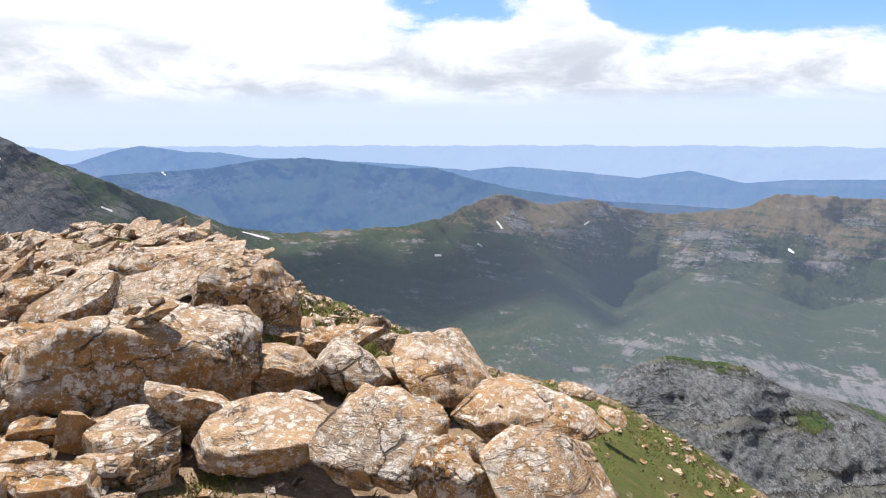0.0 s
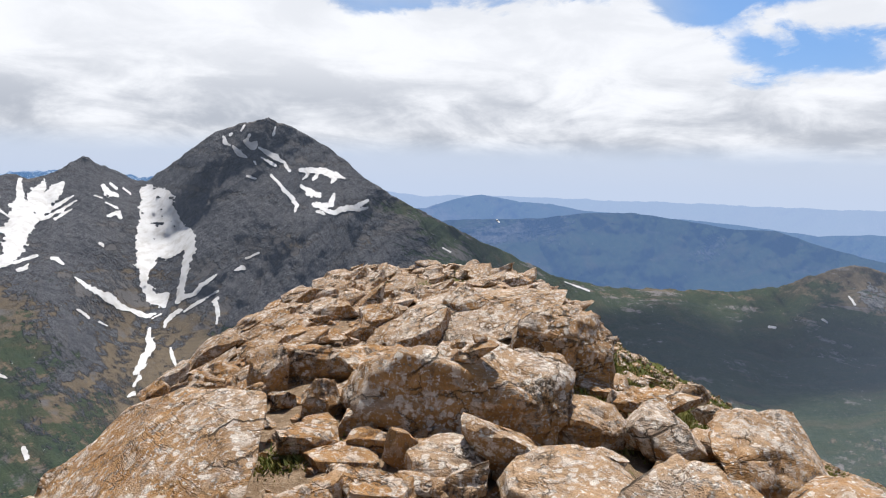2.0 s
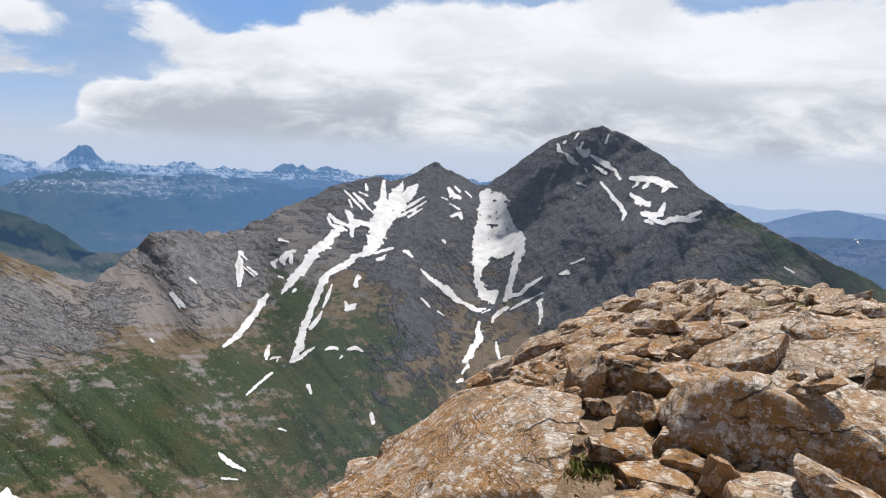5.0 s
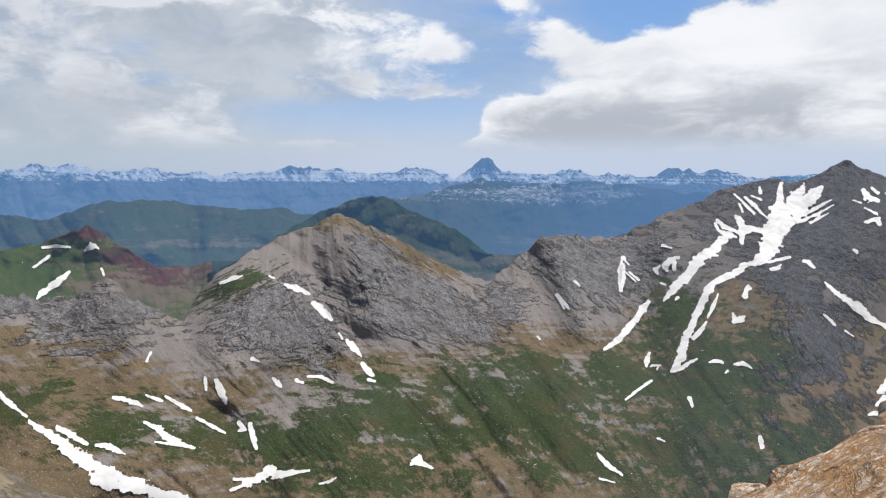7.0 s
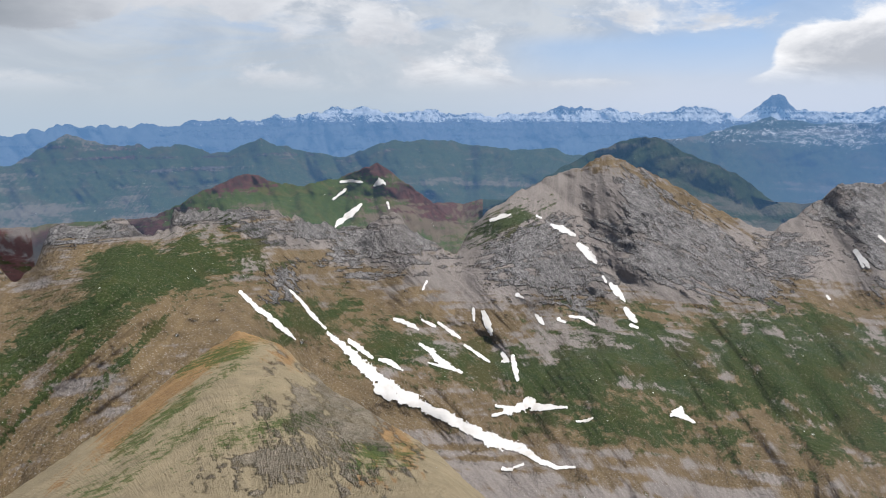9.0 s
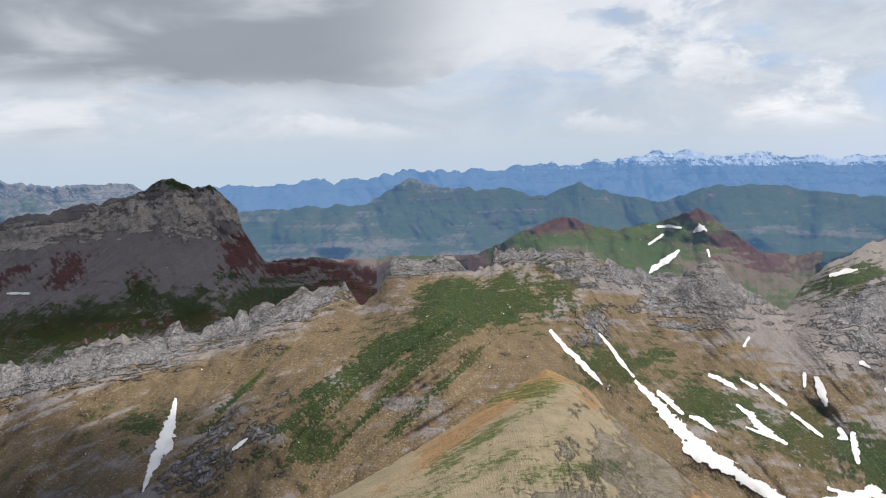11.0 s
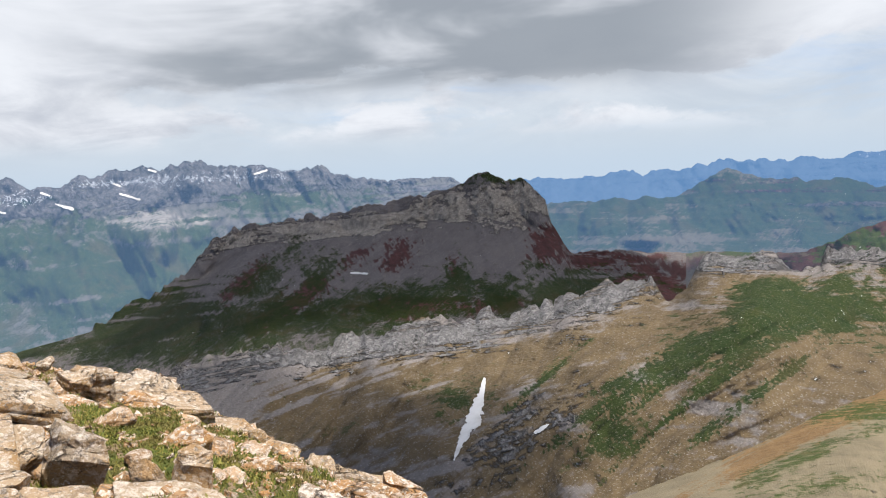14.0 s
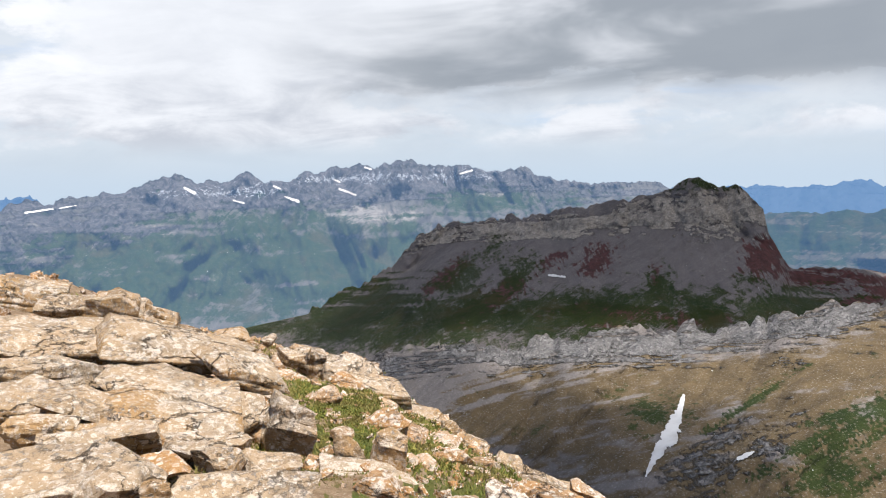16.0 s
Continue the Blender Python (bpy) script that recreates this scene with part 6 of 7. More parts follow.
def boulder(bearing, height, distance, wide, deep, high, lean, slope, level):
    """A boulder whose middle lies on a sight line from the summit; where the rock is layered, a pile of slabs. lean: its right end dips; slope: its top tips towards the summit."""
    BOULDERS[0] += 1
    seed = 200 + BOULDERS[0]
    tip, dip = abs(math.sin(radians(lean))), abs(math.sin(radians(height - slope)))
    slope += 12 if distance < 3.6 and bearing < 26 else 0
    deep = min(deep, 0.95 * wide)
    high = max(0.35 * high, high - 0.6 * wide * tip - 0.55 * deep * dip)
    wide = max(0.6 * wide, wide - 0.4 * high * tip)
    tawny = 25 < bearing < 44 and distance < 7
    mat = TAWNY_ROCK if tawny else ROCK
    at = facing(bearing, height) * distance + facing(bearing) * (0.22 * deep) + Vector((0, 0, EYE - 0.06 * high))
    side = "large tan limestone boulder spotted with white lichen" if wide > 0.75 else "tan limestone block with lichen among the summit rocks"
    if deep > 2.2 * high:
        side = "flat tan limestone slab lying on the summit rocks"
    turn = pose(0, 0, 0, 0, 0, bearing) @ pose(0, 0, 0, 0, lean, 0) @ pose(0, 0, 0, 0, 0, 40 * math.sin(seed * 2.4)) @ pose(0, 0, 0, slope, 0, 0)
    layered = wide > 0.42 and 25 < bearing < 45
    rng = random.Random(seed)
    level = min(5, level + 1) if distance < 5.5 or wide > 0.9 else min(4, level + 1)
    pile = [(0, 0, 0, 1.0, 1.1)]
    if layered:                            # a broad slab at the foot, smaller ones on and beside it
        pile = [(0, 0, -0.3, 0.95, 0.5)] + [(rng.uniform(-0.34, 0.34), rng.uniform(-0.3, 0.3), -0.12 + 0.11 * k, rng.uniform(0.38, 0.66), rng.uniform(0.28, 0.5)) for k in range(3)]
    for k, (dx, dy, dz, sx, sz) in enumerate(pile):
        me = rock_mesh("boulder", (wide * sx, deep * sx, max(high, 0.25 * wide if layered else 0) * sz), level if k == 0 else min(level, 4), seed + 500 * k, mat, 1.3)
        ob = new("boulder", me)
        ob.matrix_world = Matrix.Translation(at) @ turn @ pose(dx * wide, dy * deep, dz * high, *((rng.uniform(-9, 9), rng.uniform(-9, 9), rng.uniform(-60, 60)) if k else (0, 0, 0)))
        tagged(ob, "layered tan limestone slab in a pile of slabs" if layered else side, "boulder", "summit boulders")


boulder(5.0, -25.11, 3.3, 0.52, 0.48, 0.42, 8, 20, 5)
boulder(8.6, -17.09, 5.3, 0.38, 0.38, 0.24, 0, 5, 4)
boulder(7.7, -19.47, 4.7, 0.48, 0.43, 0.35, 14, 6, 4)
boulder(4.5, -19.6, 5.2, 0.27, 0.24, 0.26, 5, 0, 3)
boulder(0.0, -19.69, 5, 0.78, 0.70, 0.62, 20, 10, 5)
boulder(-6.4, -23.39, 4.2, 0.69, 0.62, 0.51, 12, 8, 5)
boulder(-0.9, -27.38, 3.2, 0.33, 0.32, 0.40, 5, 5, 4)
boulder(-9.0, -28.53, 3.15, 0.57, 0.51, 0.42, 22, 10, 5)
boulder(11.9, -21.67, 3.9, 0.18, 0.18, 0.15, 10, 5, 3)
boulder(23.7, -11.67, 6.9, 1.35, 1.48, 0.62, -18, 12, 5)
boulder(-10.9, -21.03, 9, 0.42, 0.34, 0.22, 8, 4, 3)
boulder(-13.8, -22.61, 8.5, 0.30, 0.24, 0.18, 8, 4, 3)
boulder(11.4, -16.02, 6.3, 0.25, 0.25, 0.17, 10, 5, 3)
boulder(47.0, -23.17, 3.75, 1.23, 1.04, 0.48, -25, 14, 5)
boulder(30.4, -15.1, 6, 0.66, 0.52, 0.27, 8, 6, 4)
boulder(35.5, -14.93, 6.4, 0.56, 0.45, 0.41, 6, 6, 4)
boulder(43.4, -16.77, 6.6, 0.51, 0.37, 0.53, -28, 4, 4)
boulder(47.9, -19.39, 5.8, 0.50, 0.40, 0.35, -22, 4, 4)
boulder(56.4, -23.56, 6, 0.31, 0.28, 0.22, -10, 4, 3)
boulder(52.9, -21.38, 6.6, 0.31, 0.25, 0.29, -22, 4, 3)
boulder(50.7, -20.39, 6.6, 0.26, 0.21, 0.21, -22, 4, 3)
boulder(39.3, -14.36, 7.4, 0.49, 0.34, 0.40, -28, 6, 4)
boulder(38.2, -12.15, 8.8, 0.72, 0.50, 0.48, -26, 6, 4)
boulder(35.8, -10.78, 10.5, 0.66, 0.52, 0.57, -24, 6, 3)
boulder(30.7, -11.41, 9, 0.53, 0.42, 0.39, -12, 6, 4)
boulder(28.8, -10.67, 9.8, 0.54, 0.43, 0.42, -12, 6, 3)
boulder(32.2, -8.9, 12.5, 0.78, 0.62, 0.29, -6, 6, 3)
boulder(26.3, -8.67, 12.5, 0.73, 0.59, 0.29, -6, 6, 3)
boulder(26.9, -15.08, 5.9, 0.44, 0.35, 0.18, 6, 4, 4)
boulder(39.8, -16.98, 5.9, 0.28, 0.22, 0.23, -14, 4, 3)
boulder(19.5, -8.3, 12, 0.56, 0.45, 0.28, 10, 6, 3)
boulder(23.7, -10.74, 9.2, 1.00, 1.00, 0.50, -10, 12, 4)
boulder(4.1, -17.4, 5.8, 0.18, 0.14, 0.18, 12, 6, 3)
boulder(5.6, -16.16, 6, 0.28, 0.22, 0.23, 12, 6, 3)
boulder(47.2, -18.0, 6.4, 0.55, 0.44, 0.32, -26, 4, 4)
boulder(42.4, -15.08, 7.6, 0.62, 0.50, 0.40, -28, 4, 4)
boulder(41.2, -13.6, 8.4, 0.66, 0.52, 0.36, -28, 4, 4)
boulder(36.5, -11.24, 9.8, 0.69, 0.55, 0.46, -26, 4, 4)
boulder(33.8, -9.4, 11.5, 0.81, 0.65, 0.45, -20, 4, 3)
boulder(52.8, -22.44, 6, 0.44, 0.36, 0.23, -24, 4, 4)
boulder(50.5, -21.43, 6, 0.42, 0.34, 0.23, -24, 4, 4)
boulder(45.0, -20.08, 5.5, 0.43, 0.34, 0.21, -14, 4, 4)
boulder(36.7, -17.17, 5.6, 0.33, 0.26, 0.26, -8, 4, 4)
boulder(40.6, -17.73, 6, 0.35, 0.28, 0.26, -16, 4, 4)
boulder(32.9, -13.26, 7.4, 0.49, 0.39, 0.32, -12, 4, 4)
boulder(29.2, -12.34, 7.6, 0.65, 0.52, 0.30, -8, 4, 4)
boulder(39.4, -11.28, 9.4, 0.59, 0.47, 0.37, -30, 4, 4)
boulder(25.9, -14.58, 6.6, 0.36, 0.29, 0.21, 6, 4, 4)


def block(bearing, distance, middle, wide, deep, high, lean, tip, mat, ledges):
    """A single rock of that size, by bearing, distance and height of its middle. lean: its right end dips; tip: its top tips towards the summit."""
    BOULDERS[0] += 1
    seed = 3000 + BOULDERS[0]
    level = 5 if wide > 0.5 else 4
    me = rock_mesh("boulder", (1.02 * wide, 1.08 * deep, 1.05 * high), level, seed, mat, ledges)
    ob = new("boulder", me)
    at = facing(bearing) * distance + Vector((0, 0, middle))
    ob.matrix_world = Matrix.Translation(at) @ pose(0, 0, 0, 0, 0, bearing) @ pose(0, 0, 0, 0, lean, 0) @ pose(0, 0, 0, tip + 7, 0, 0) @ pose(0, 0, 0, 0, 0, 14 * math.sin(seed * 2.4))
    if mat == TAWNY_ROCK:
        label = "tawny broken limestone block with sharp edges" if high > 0.45 * wide else "flat tawny limestone slab among boulders"
    elif mat == PALE_ROCK:
        label = "pale layered limestone slab on the summit" if ledges > 2 else "pale weathered limestone block beside turf"
    else:
        label = "large tan boulder spotted with white lichen" if wide > 0.6 else "tan limestone block with white lichen"
    tagged(ob, label, "boulder", "summit boulders")


block(20.8, 4.44, 0.15, 0.97, 0.68, 0.62, -6, 9, ROCK, 1.3)
block(16.0, 5.88, 0.02, 0.80, 0.56, 1.00, 14, 5, ROCK, 1.1)
block(13.5, 4.46, 0.06, 0.44, 0.31, 0.30, 20, 4, ROCK, 1.1)
block(19.6, 3.73, 0.09, 0.38, 0.27, 0.29, 4, 5, ROCK, 1.1)
block(15.0, 3.37, 0.13, 0.63, 0.44, 0.16, 2, 7, ROCK, 1.1)
block(23.6, 3.29, 0.08, 0.26, 0.18, 0.22, -8, 2, TAWNY_ROCK, 1.6)
block(35.9, 4.02, 0.08, 0.34, 0.24, 0.13, 6, 1, TAWNY_ROCK, 1.6)
block(31.3, 4.77, 0.09, 0.49, 0.34, 0.14, 4, 1, TAWNY_ROCK, 1.6)
block(35.6, 5.47, 0.13, 0.47, 0.33, 0.29, -4, 1, TAWNY_ROCK, 1.6)
block(30.4, 5.30, 0.18, 0.57, 0.40, 0.15, 4, 1, TAWNY_ROCK, 1.6)
block(32.8, 3.84, 0.03, 0.40, 0.28, 0.10, 6, 3, TAWNY_ROCK, 1.6)
block(28.4, 3.76, 0.12, 0.16, 0.12, 0.23, 0, 2, TAWNY_ROCK, 1.6)
block(35.4, 3.29, 0.05, 0.25, 0.18, 0.17, -10, 2, TAWNY_ROCK, 1.6)
block(30.0, 3.33, 0.06, 0.37, 0.26, 0.16, 6, 2, TAWNY_ROCK, 1.6)
block(34.8, 4.58, 0.09, 0.23, 0.16, 0.29, 6, 1, ROCK, 1.1)
block(38.8, 5.29, 0.07, 0.26, 0.18, 0.29, -16, 1, TAWNY_ROCK, 1.6)
block(43.5, 5.11, 0.01, 0.30, 0.21, 0.31, -34, 1, TAWNY_ROCK, 1.6)
block(47.3, 4.78, -0.10, 0.24, 0.17, 0.26, -34, 1, ROCK, 1.1)
block(52.6, 5.37, -0.49, 0.21, 0.15, 0.17, -28, 1, ROCK, 1.1)
block(56.0, 4.87, -0.52, 0.21, 0.15, 0.06, -28, 1, ROCK, 1.1)
block(47.2, 5.68, -0.12, 0.22, 0.16, 0.14, -30, 1, TAWNY_ROCK, 1.6)
block(40.1, 4.87, 0.04, 0.20, 0.14, 0.21, 10, 1, ROCK, 1.1)
block(27.0, 4.92, 0.21, 0.33, 0.23, 0.16, -8, 1, TAWNY_ROCK, 1.6)
block(37.7, 4.86, 0.04, 0.16, 0.12, 0.13, 20, 1, TAWNY_ROCK, 1.6)
block(40.2, 4.37, 0.08, 0.19, 0.13, 0.06, -10, 1, ROCK, 1.1)
block(31.4, 4.29, 0.08, 0.25, 0.17, 0.16, 0, 1, TAWNY_ROCK, 1.6)
block(23.2, 3.05, 0.17, 0.13, 0.09, 0.13, 10, 2, TAWNY_ROCK, 1.6)
block(12.4, 3.77, 0.09, 0.20, 0.14, 0.08, 20, 3, ROCK, 1.1)
block(29.9, 7.76, -0.05, 0.45, 0.31, 0.33, -18, 2, ROCK, 1.1)
block(33.1, 7.13, -0.10, 0.38, 0.27, 0.15, -22, 2, TAWNY_ROCK, 1.6)
block(35.9, 8.11, -0.20, 0.31, 0.22, 0.17, -30, 2, ROCK, 1.1)
block(17.9, 6.09, 0.27, 0.26, 0.18, 0.17, 10, 3, ROCK, 1.1)
block(22.3, 7.04, 0.24, 0.69, 0.48, 0.32, 6, 5, ROCK, 1.1)
block(27.0, 6.60, 0.10, 0.58, 0.41, 0.24, -18, 5, ROCK, 1.1)
block(26.2, 4.66, 0.17, 0.19, 0.13, 0.11, 10, 2, TAWNY_ROCK, 1.6)
block(43.0, 6.75, -0.03, 0.42, 0.30, 0.11, -30, 1, TAWNY_ROCK, 1.6)
block(45.8, 6.30, -0.14, 0.28, 0.20, 0.08, -30, 1, ROCK, 1.1)
block(49.5, 5.66, -0.36, 0.18, 0.12, 0.09, -32, 1, TAWNY_ROCK, 1.6)
block(11.1, 5.26, -0.04, 0.18, 0.12, 0.18, 20, 3, ROCK, 1.1)
block(31.5, 3.97, 0.09, 0.19, 0.13, 0.11, -6, 1, TAWNY_ROCK, 1.6)
block(34.9, 4.27, 0.07, 0.19, 0.13, 0.06, 4, 1, TAWNY_ROCK, 1.6)
block(17.4, 4.75, 0.26, 0.44, 0.31, 0.25, 10, 4, ROCK, 1.1)
block(-173.9, 5.90, -0.22, 1.14, 0.80, 0.39, 22, 1, PALE_ROCK, 1.0)
block(-165.7, 6.74, 0.19, 1.23, 0.68, 0.27, 8, 2, PALE_ROCK, 3.0)
block(-172.7, 6.55, 0.08, 1.26, 0.69, 0.27, 12, 2, PALE_ROCK, 3.2)
block(-163.2, 8.83, 0.38, 0.83, 0.46, 0.27, 10, 1, PALE_ROCK, 2.5)
block(-166.6, 8.37, 0.22, 0.63, 0.35, 0.25, 10, 1, PALE_ROCK, 2.5)
block(-169.5, 8.12, 0.13, 0.62, 0.43, 0.45, 14, 2, PALE_ROCK, 1.6)
block(-172.1, 7.94, 0.05, 0.39, 0.27, 0.34, 20, 2, PALE_ROCK, 1.6)
block(-178.1, 6.10, -0.06, 0.74, 0.41, 0.19, 26, 1, PALE_ROCK, 3.0)
block(178.9, 5.43, -0.35, 0.38, 0.27, 0.48, 12, 1, PALE_ROCK, 1.6)
block(-163.7, 6.10, 0.15, 0.73, 0.40, 0.18, 12, 2, PALE_ROCK, 2.6)
block(-163.1, 5.59, 0.00, 0.68, 0.37, 0.27, 8, 2, PALE_ROCK, 2.4)
block(-166.9, 5.36, 0.02, 0.58, 0.32, 0.13, 22, 1, PALE_ROCK, 3.0)
block(-171.5, 5.33, -0.17, 1.21, 0.67, 0.26, 14, 2, PALE_ROCK, 3.2)
block(-166.2, 4.71, -0.04, 0.32, 0.22, 0.25, 4, 4, PALE_ROCK, 1.0)
block(-164.7, 4.27, -0.02, 0.76, 0.53, 0.16, -4, 3, PALE_ROCK, 1.4)
block(-168.1, 4.01, -0.00, 0.32, 0.23, 0.17, 6, 4, PALE_ROCK, 1.2)
block(-171.1, 4.42, -0.12, 0.33, 0.23, 0.07, -2, 1, TAWNY_ROCK, 1.6)
block(-171.0, 3.86, -0.02, 0.17, 0.12, 0.12, 10, 2, PALE_ROCK, 1.2)
block(-177.9, 4.18, -0.24, 0.64, 0.35, 0.14, 4, 1, PALE_ROCK, 3.0)
block(-176.2, 4.68, -0.25, 0.24, 0.17, 0.21, 6, 2, PALE_ROCK, 1.2)
block(-174.6, 4.97, -0.23, 0.62, 0.34, 0.13, 14, 1, PALE_ROCK, 3.2)
block(177.0, 9.94, -1.00, 0.52, 0.29, 0.31, 14, 2, PALE_ROCK, 2.0)
block(173.7, 9.77, -1.23, 0.76, 0.53, 0.41, 3, 0, PALE_ROCK, 1.2)
block(172.5, 9.18, -1.28, 1.01, 0.56, 0.22, 8, 1, PALE_ROCK, 2.4)
block(-180.0, 11.08, -0.97, 0.24, 0.17, 0.14, -20, 0, PALE_ROCK, 1.0)
block(-177.0, 11.18, -0.92, 0.67, 0.37, 0.17, 4, 1, PALE_ROCK, 2.0)
block(168.6, 9.19, -1.62, 0.68, 0.38, 0.15, 12, 1, PALE_ROCK, 2.2)
block(169.9, 7.98, -1.42, 0.66, 0.36, 0.14, 10, 1, PALE_ROCK, 2.4)
block(173.7, 5.27, -0.61, 0.21, 0.15, 0.42, -30, 0, PALE_ROCK, 1.6)
block(171.2, 5.20, -0.61, 0.30, 0.21, 0.56, 12, 0, PALE_ROCK, 1.6)
block(175.4, 5.13, -0.62, 0.47, 0.26, 0.12, 24, 1, TAWNY_ROCK, 3.0)
block(163.5, 6.53, -1.33, 0.36, 0.25, 0.16, 16, 1, TAWNY_ROCK, 1.6)
block(161.3, 7.31, -1.58, 0.31, 0.21, 0.25, 20, 1, PALE_ROCK, 1.4)
block(165.2, 5.63, -1.09, 0.85, 0.47, 0.18, 10, 1, PALE_ROCK, 2.0)
block(172.0, 4.83, -0.65, 0.82, 0.45, 0.18, 8, 2, PALE_ROCK, 2.4)
block(158.2, 6.31, -1.35, 0.41, 0.23, 0.22, 32, 1, PALE_ROCK, 2.0)
block(155.0, 6.05, -1.30, 0.15, 0.10, 0.21, -20, 0, PALE_ROCK, 1.0)
block(156.5, 5.69, -1.14, 0.25, 0.17, 0.08, 10, 1, PALE_ROCK, 1.4)
block(164.1, 8.32, -1.70, 0.36, 0.25, 0.10, 24, 1, PALE_ROCK, 1.4)
block(165.8, 8.66, -1.64, 0.17, 0.12, 0.19, -30, 1, PALE_ROCK, 1.2)
block(168.5, 6.86, -1.21, 0.17, 0.12, 0.15, 10, 1, PALE_ROCK, 1.2)
block(-179.6, 4.81, -0.36, 0.41, 0.22, 0.09, 12, 1, PALE_ROCK, 2.8)
block(-163.7, 4.99, 0.03, 0.33, 0.18, 0.22, 6, 2, PALE_ROCK, 2.4)
block(178.0, 9.52, -0.88, 0.34, 0.24, 0.18, 10, 1, PALE_ROCK, 1.4)
block(-173.4, 6.92, -0.01, 0.44, 0.24, 0.10, 20, 2, PALE_ROCK, 2.6)
block(-169.4, 4.91, -0.06, 0.40, 0.22, 0.13, 6, 2, PALE_ROCK, 2.6)
block(178.4, 5.69, -0.54, 0.26, 0.18, 0.08, 24, 1, PALE_ROCK, 1.6)


def cairn(bearing, height):
    """Flat stones piled by hand on the big block, where the sight line meets it."""
    ray, best = facing(bearing, height), 99.0
    for ob in [o for o in bpy.data.objects if o.name.startswith("boulder")]:
        co = np.empty(len(ob.data.vertices) * 3, dtype=np.float32)
        ob.data.vertices.foreach_get("co", co)
        m = np.array(ob.matrix_world)
        co = co.reshape(-1, 3) @ m[:3, :3].T + m[:3, 3] - np.array((0, 0, EYE))
        d = np.linalg.norm(co, axis=1)
        near = d[(co @ np.array(ray)) / d > math.cos(radians(0.4))]
        best = min(best, near.min() if len(near) else 99.0)
    base = new("cairn")
    base.matrix_world = Matrix.Translation(ray * (best + 0.03) + Vector((0, 0, EYE))) @ pose(0, 0, 0, 0, 0, bearing)
    for i, (x, z, w, d, h, lean) in enumerate([(-0.045, 0.02, 0.17, 0.14, 0.075, -14), (0.045, 0.07, 0.2, 0.13, 0.06, -16), (-0.10, 0.085, 0.07, 0.08, 0.08, 20), (0.035, 0.125, 0.09, 0.07, 0.06, 6)]):
        ob = new("stone", rock_mesh("stone", (w, d, h), 4, 900 + i, TAWNY_ROCK, 0.3))
        ob.parent = base
        ob.matrix_local = pose(x, 0.01 * i, z, 0, lean, 10 * i)
    tagged(base, "small cairn of flat brown stones on a boulder", "cairn")


cairn(22.58, -14.71)


# ---- loose stones, rubble and turf ----
STONE_SHAPES = [(1.0, random.Random(k).uniform(0.6, 0.95), random.Random(k + 50).uniform(0.28, 0.55)) for k in range(14)]
STONES = [rock_mesh("stone", s, 4, 1200 + k, ROCK if k < 6 else TAWNY_ROCK, 1.0) for k, s in enumerate(STONE_SHAPES)]
SMALL_STONES = [rock_mesh("small_stone", s, 3, 1200 + k, ROCK, 1.0) for k, s in enumerate(STONE_SHAPES)]
STONE_RNG = random.Random(21)
STREWN = []


def loose_stones(count, b0, b1, d0, d1, small, large, lean, label):
    """Stones strewn between two bearings, from d0 to d1 of the way to the edge of the summit."""
    for _ in range(count):
        b = STONE_RNG.uniform(b0, b1)
        edge = float(np.interp(b, BEARING, EDGE[1]))
        r = edge * math.sqrt(STONE_RNG.uniform(d0 * d0, d1 * d1))
        size = small * (large / small) ** (STONE_RNG.random() ** 1.6)
        turn = pose(0, 0, 0, STONE_RNG.uniform(-12, 16), lean + STONE_RNG.uniform(-14, 14), 0)
        at = facing(b) * r + Vector((0, 0, ground_height(b, r) + 0.16 * size))
        m = Matrix.Translation(at) @ pose(0, 0, 0, 0, 0, b + STONE_RNG.uniform(-40, 40)) @ turn @ Matrix.Scale(size, 4)
        STREWN.append((r / size ** 0.5, STONE_RNG.randrange(14), m, label))


def lay_stones():
    """The nearest and largest stones singly, the rest as one mass."""
    STREWN.sort(key=lambda s: s[0])
    for _, k, m, label in STREWN[:290]:
        ob = new("stone", STONES[k])
        ob.matrix_world = m
        tagged(ob, label, "stone", "loose stones")
    bm = bmesh.new()
    for _, k, m, label in STREWN[290:]:
        n = len(bm.verts)
        bm.from_mesh(SMALL_STONES[k])
        bm.verts.ensure_lookup_table()
        bmesh.ops.transform(bm, matrix=m, verts=bm.verts[n:])
    me = bpy.data.meshes.new("far_stones")
    bm.to_mesh(me)
    bm.free()
    me.materials.append(ROCK)
    tagged(new("far_stones", me), "weathered broken limestone along the summit crest", "stones", kind="stuff")


loose_stones(190, 13, 37, 0.66, 1.0, 0.16, 0.46, -10, "small grey weathered block on the rocky crest")
loose_stones(150, 20, 46, 0.5, 1.0, 0.18, 0.5, -24, "weathered limestone slab on the rocky crest")
loose_stones(190, 30, 60, 0.45, 1.0, 0.14, 0.48, -26, "tawny limestone slab among broken rocks")
loose_stones(60, 2, 30, 0.2, 0.6, 0.15, 0.45, 5, "tawny broken stone between boulders")
loose_stones(30, -4, 14, 0.35, 0.98, 0.12, 0.35, 8, "small pale stone on the grassy slope")
loose_stones(14, -26, -4, 0.3, 0.98, 0.10, 0.30, 8, "small pale stone on the grassy slope")
loose_stones(70, 180, 202, 0.30, 0.9, 0.15, 0.45, 14, "layered tan limestone slab on the summit")
loose_stones(80, 152, 180, 0.35, 1.0, 0.12, 0.42, 14, "pale stone lying in the turf")
lay_stones()


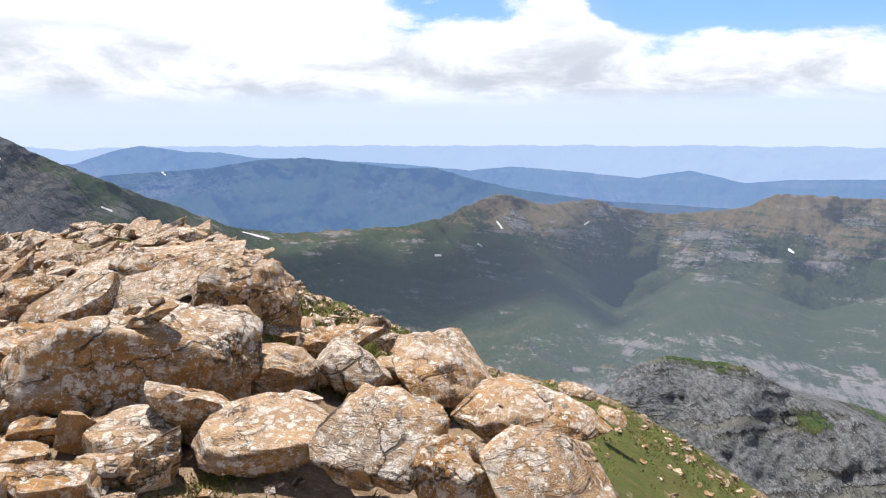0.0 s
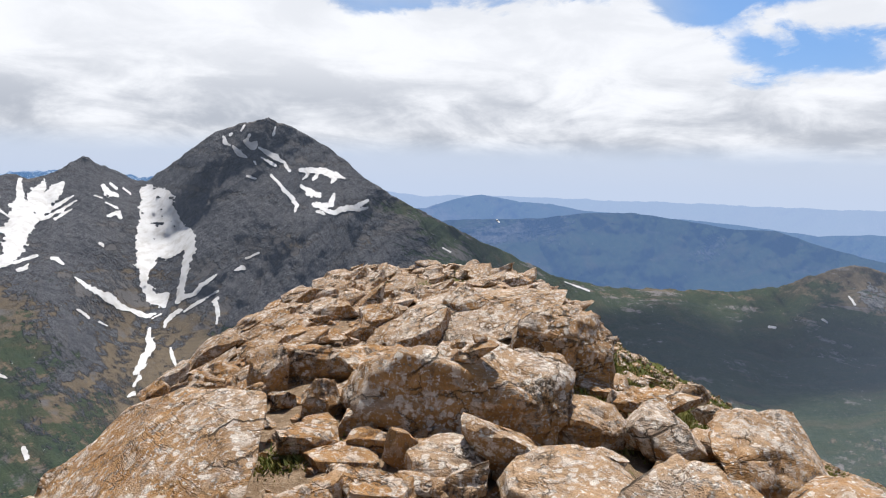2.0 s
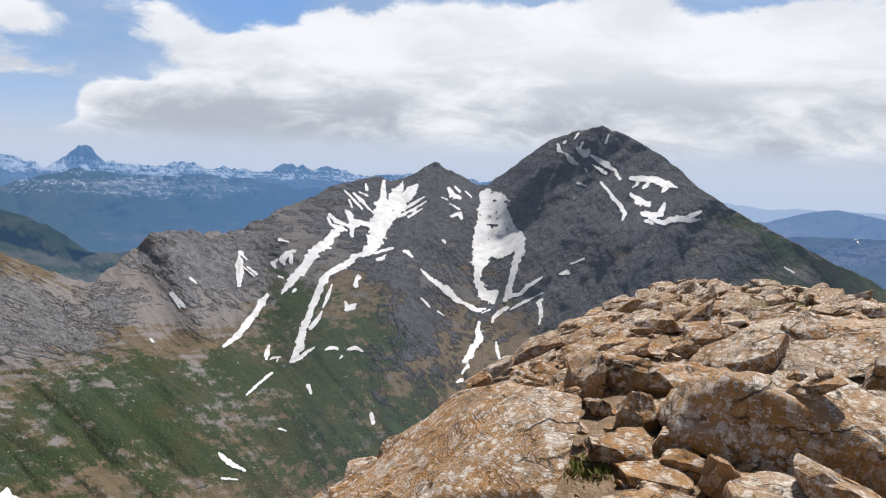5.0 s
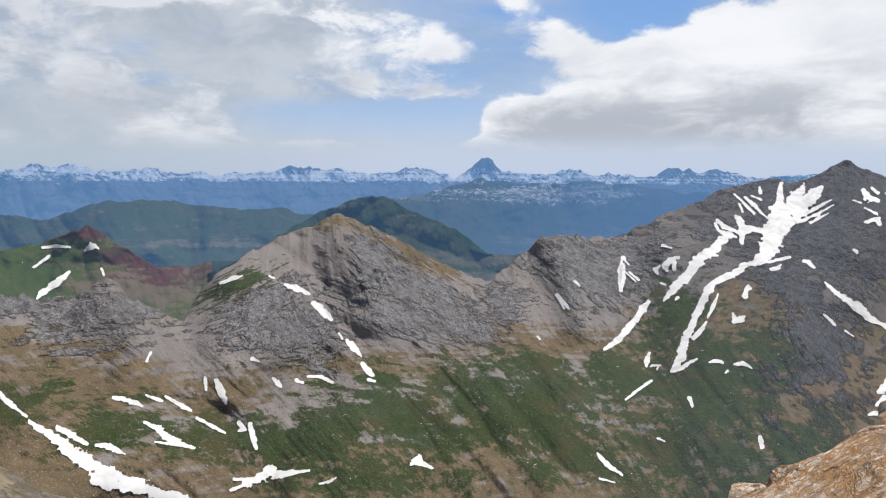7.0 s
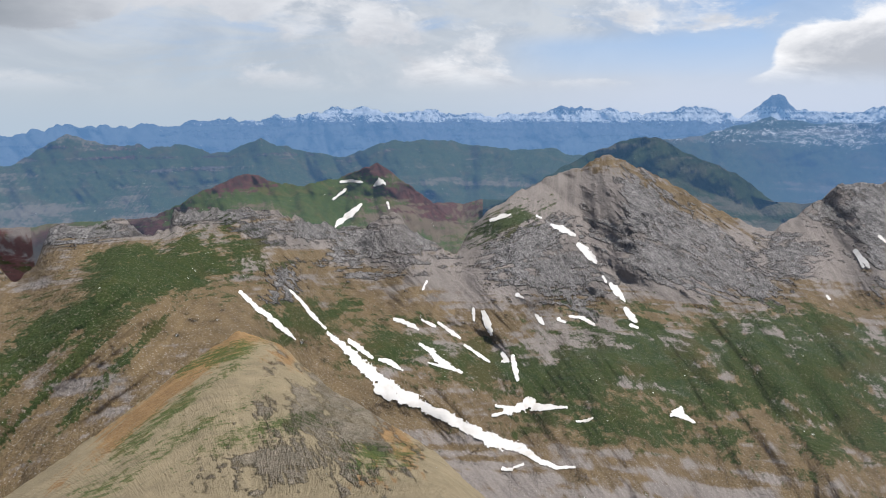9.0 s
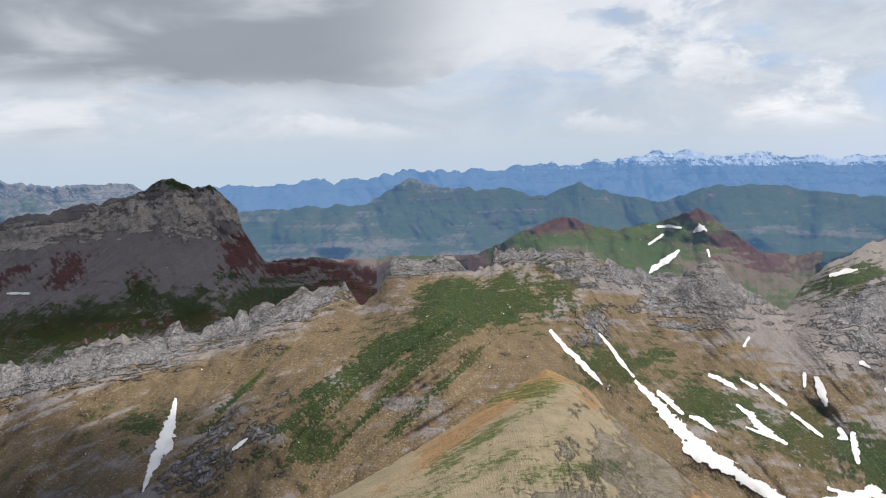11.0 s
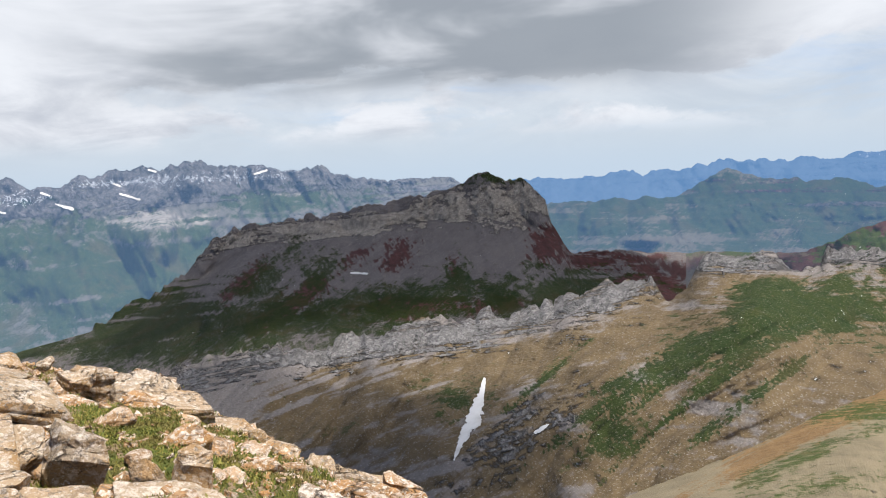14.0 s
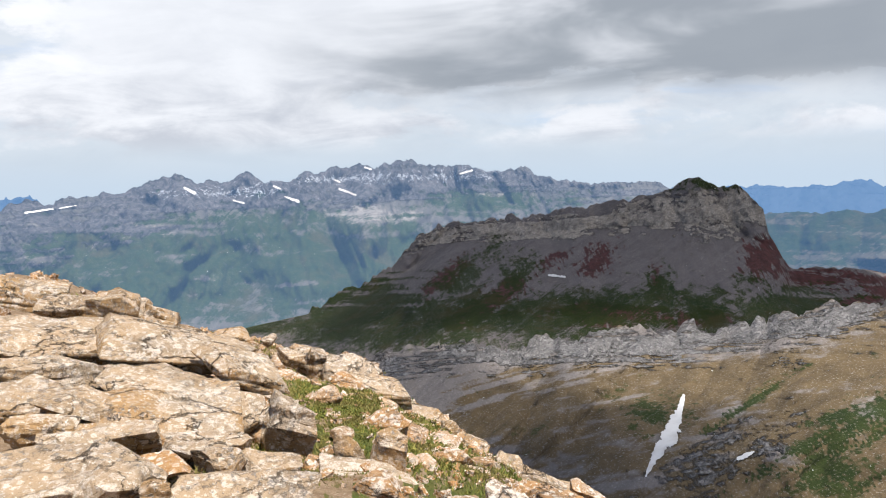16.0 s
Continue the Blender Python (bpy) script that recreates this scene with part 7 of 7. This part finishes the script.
def rubble():
    """Fragments too many to count, in one mesh."""
    rng = np.random.default_rng(8)
    corner = np.array([(x, y, z) for x in (-1, 1) for y in (-1, 1) for z in (-1, 1)], float) * 0.5
    quad = np.array([(0, 1, 3, 2), (4, 6, 7, 5), (0, 4, 5, 1), (2, 3, 7, 6), (0, 2, 6, 4), (1, 5, 7, 3)])
    verts, faces = [], []
    for b0, b1, d0, d1, n in ((2, 62, 0.15, 1.0, 2600), (150, 202, 0.2, 1.0, 1800), (-30, 4, 0.25, 1.0, 260)):
        for _ in range(n):
            b = rng.uniform(b0, b1)
            r = float(np.interp(b, BEARING, EDGE[1])) * math.sqrt(rng.uniform(d0 * d0, d1 * d1))
            s = rng.uniform(0.025, 0.11) * (0.6 + 0.05 * r)
            m = np.array(Euler(rng.uniform(-0.5, 0.5, 3) + np.array([0, 0, rng.uniform(0, 6)])).to_matrix())
            v = (corner * (1, rng.uniform(0.5, 0.9), rng.uniform(0.3, 0.6)) * s + rng.normal(0, 0.10 * s, (8, 3))) @ m.T
            p = facing(b) * r
            faces.append(quad + 8 * len(verts))
            verts.append(v + (p.x, p.y, ground_height(b, r) + 0.12 * s))
    me = bpy.data.meshes.new("rubble")
    me.from_pydata(np.concatenate(verts).tolist(), [], np.concatenate(faces).tolist())
    me.materials.append(ROCK)
    tagged(new("rubble", me), "tan broken stone chips strewn over the summit", "rubble", kind="stuff")


def turf_material():
    m, n = material("turf_blades")
    p = n.add("ShaderNodeNewGeometry").outputs["Position"]
    r = n.add("ShaderNodeNewGeometry").outputs["Random Per Island"]
    c = n.mix(n.step(r, 0.0, 1.0), (0.085, 0.115, 0.022), (0.24, 0.21, 0.05))
    c = n.mix(n.math("MULTIPLY", n.step(n.noise(p, 1.3, 3.0), 0.45, 0.62), 0.6), c, (0.16, 0.115, 0.045))
    n.finish(n.surface(c, 0.8, None, 0.2))
    return m


def turf():
    """Short mountain grass: single blades in tufts."""
    rng = np.random.default_rng(4)
    verts = []
    for b, r, wide, long, n, tall in ((-14, 14, 10.0, 9.0, 2600, 0.05), (-4, 16, 5.0, 7.0, 1500, 0.08), (6, 14, 2.2, 4.5, 900, 0.08), (173.5, 8.5, 1.3, 2.6, 2600, 0.05), (168, 6.8, 1.1, 1.8, 1600, 0.05), (170.5, 7.6, 1.0, 1.6, 1200, 0.05), (179, 5.2, 0.6, 0.5, 500, 0.05), (171, 6.2, 0.7, 1.0, 800, 0.05), (177, 8.2, 0.8, 1.2, 700, 0.05), (165, 6.0, 0.5, 0.8, 500, 0.05), (178, 10.8, 1.0, 0.8, 500, 0.05), (162, 6.4, 0.4, 0.6, 250, 0.1), (184, 11.5, 1.6, 1.2, 420, 0.09), (36.9, 3.95, 0.22, 0.14, 130, 0.08), (9.5, 7.2, 0.8, 2.8, 1500, 0.09), (5, 7.8, 0.8, 2.8, 1100, 0.09), (13, 8.5, 0.6, 2.0, 600, 0.09),
                                      (20.2, 3.15, 0.2, 0.1, 110, 0.05), (190, 4.6, 0.5, 0.25, 160, 0.05), (186, 5.6, 0.5, 0.3, 160, 0.05), (31.5, 11.5, 0.9, 1.2, 300, 0.09), (25, 13.2, 0.8, 0.8, 220, 0.09), (197, 6.0, 0.5, 0.4, 150, 0.08)):
        for _ in range(n):
            q = facing(b) * (r + rng.normal(0, 0.5) * long) + facing(b - 90) * rng.normal(0, 0.5) * wide
            bb = math.degrees(math.atan2(-q.x, q.y))
            bb = bb if bb > -36 else bb + 360
            rr = q.xy.length
            if rr < 2.2 or rr > 1.05 * float(np.interp(bb, BEARING, EDGE[1])):
                continue
            base = np.array((q.x, q.y, ground_height(bb, rr)))
            for _ in range(7):
                root = base + (*rng.normal(0, 0.05, 2), -0.01)
                lean = np.array((*rng.normal(0, 0.55, 2), 1.0)) * 0.6 * tall * rng.uniform(0.5, 1.2)
                a = rng.uniform(0, 6.3)
                w = np.array((math.cos(a), math.sin(a), 0)) * (0.006 + 0.0006 * rr)
                verts.append((root - w, root + w, root + lean))
    v = np.array(verts).reshape(-1, 3)
    me = bpy.data.meshes.new("turf")
    me.vertices.add(len(v))
    me.vertices.foreach_set("co", v.astype(np.float32).ravel())
    me.loops.add(len(v))
    me.loops.foreach_set("vertex_index", np.arange(len(v), dtype=np.int32))
    me.polygons.add(len(v) // 3)
    me.polygons.foreach_set("loop_start", np.arange(0, len(v), 3, dtype=np.int32))
    me.update()
    me.materials.append(turf_material())
    tagged(new("turf", me), "short yellow-green mountain grass between the rocks", "grass", kind="stuff")


rubble()
turf()
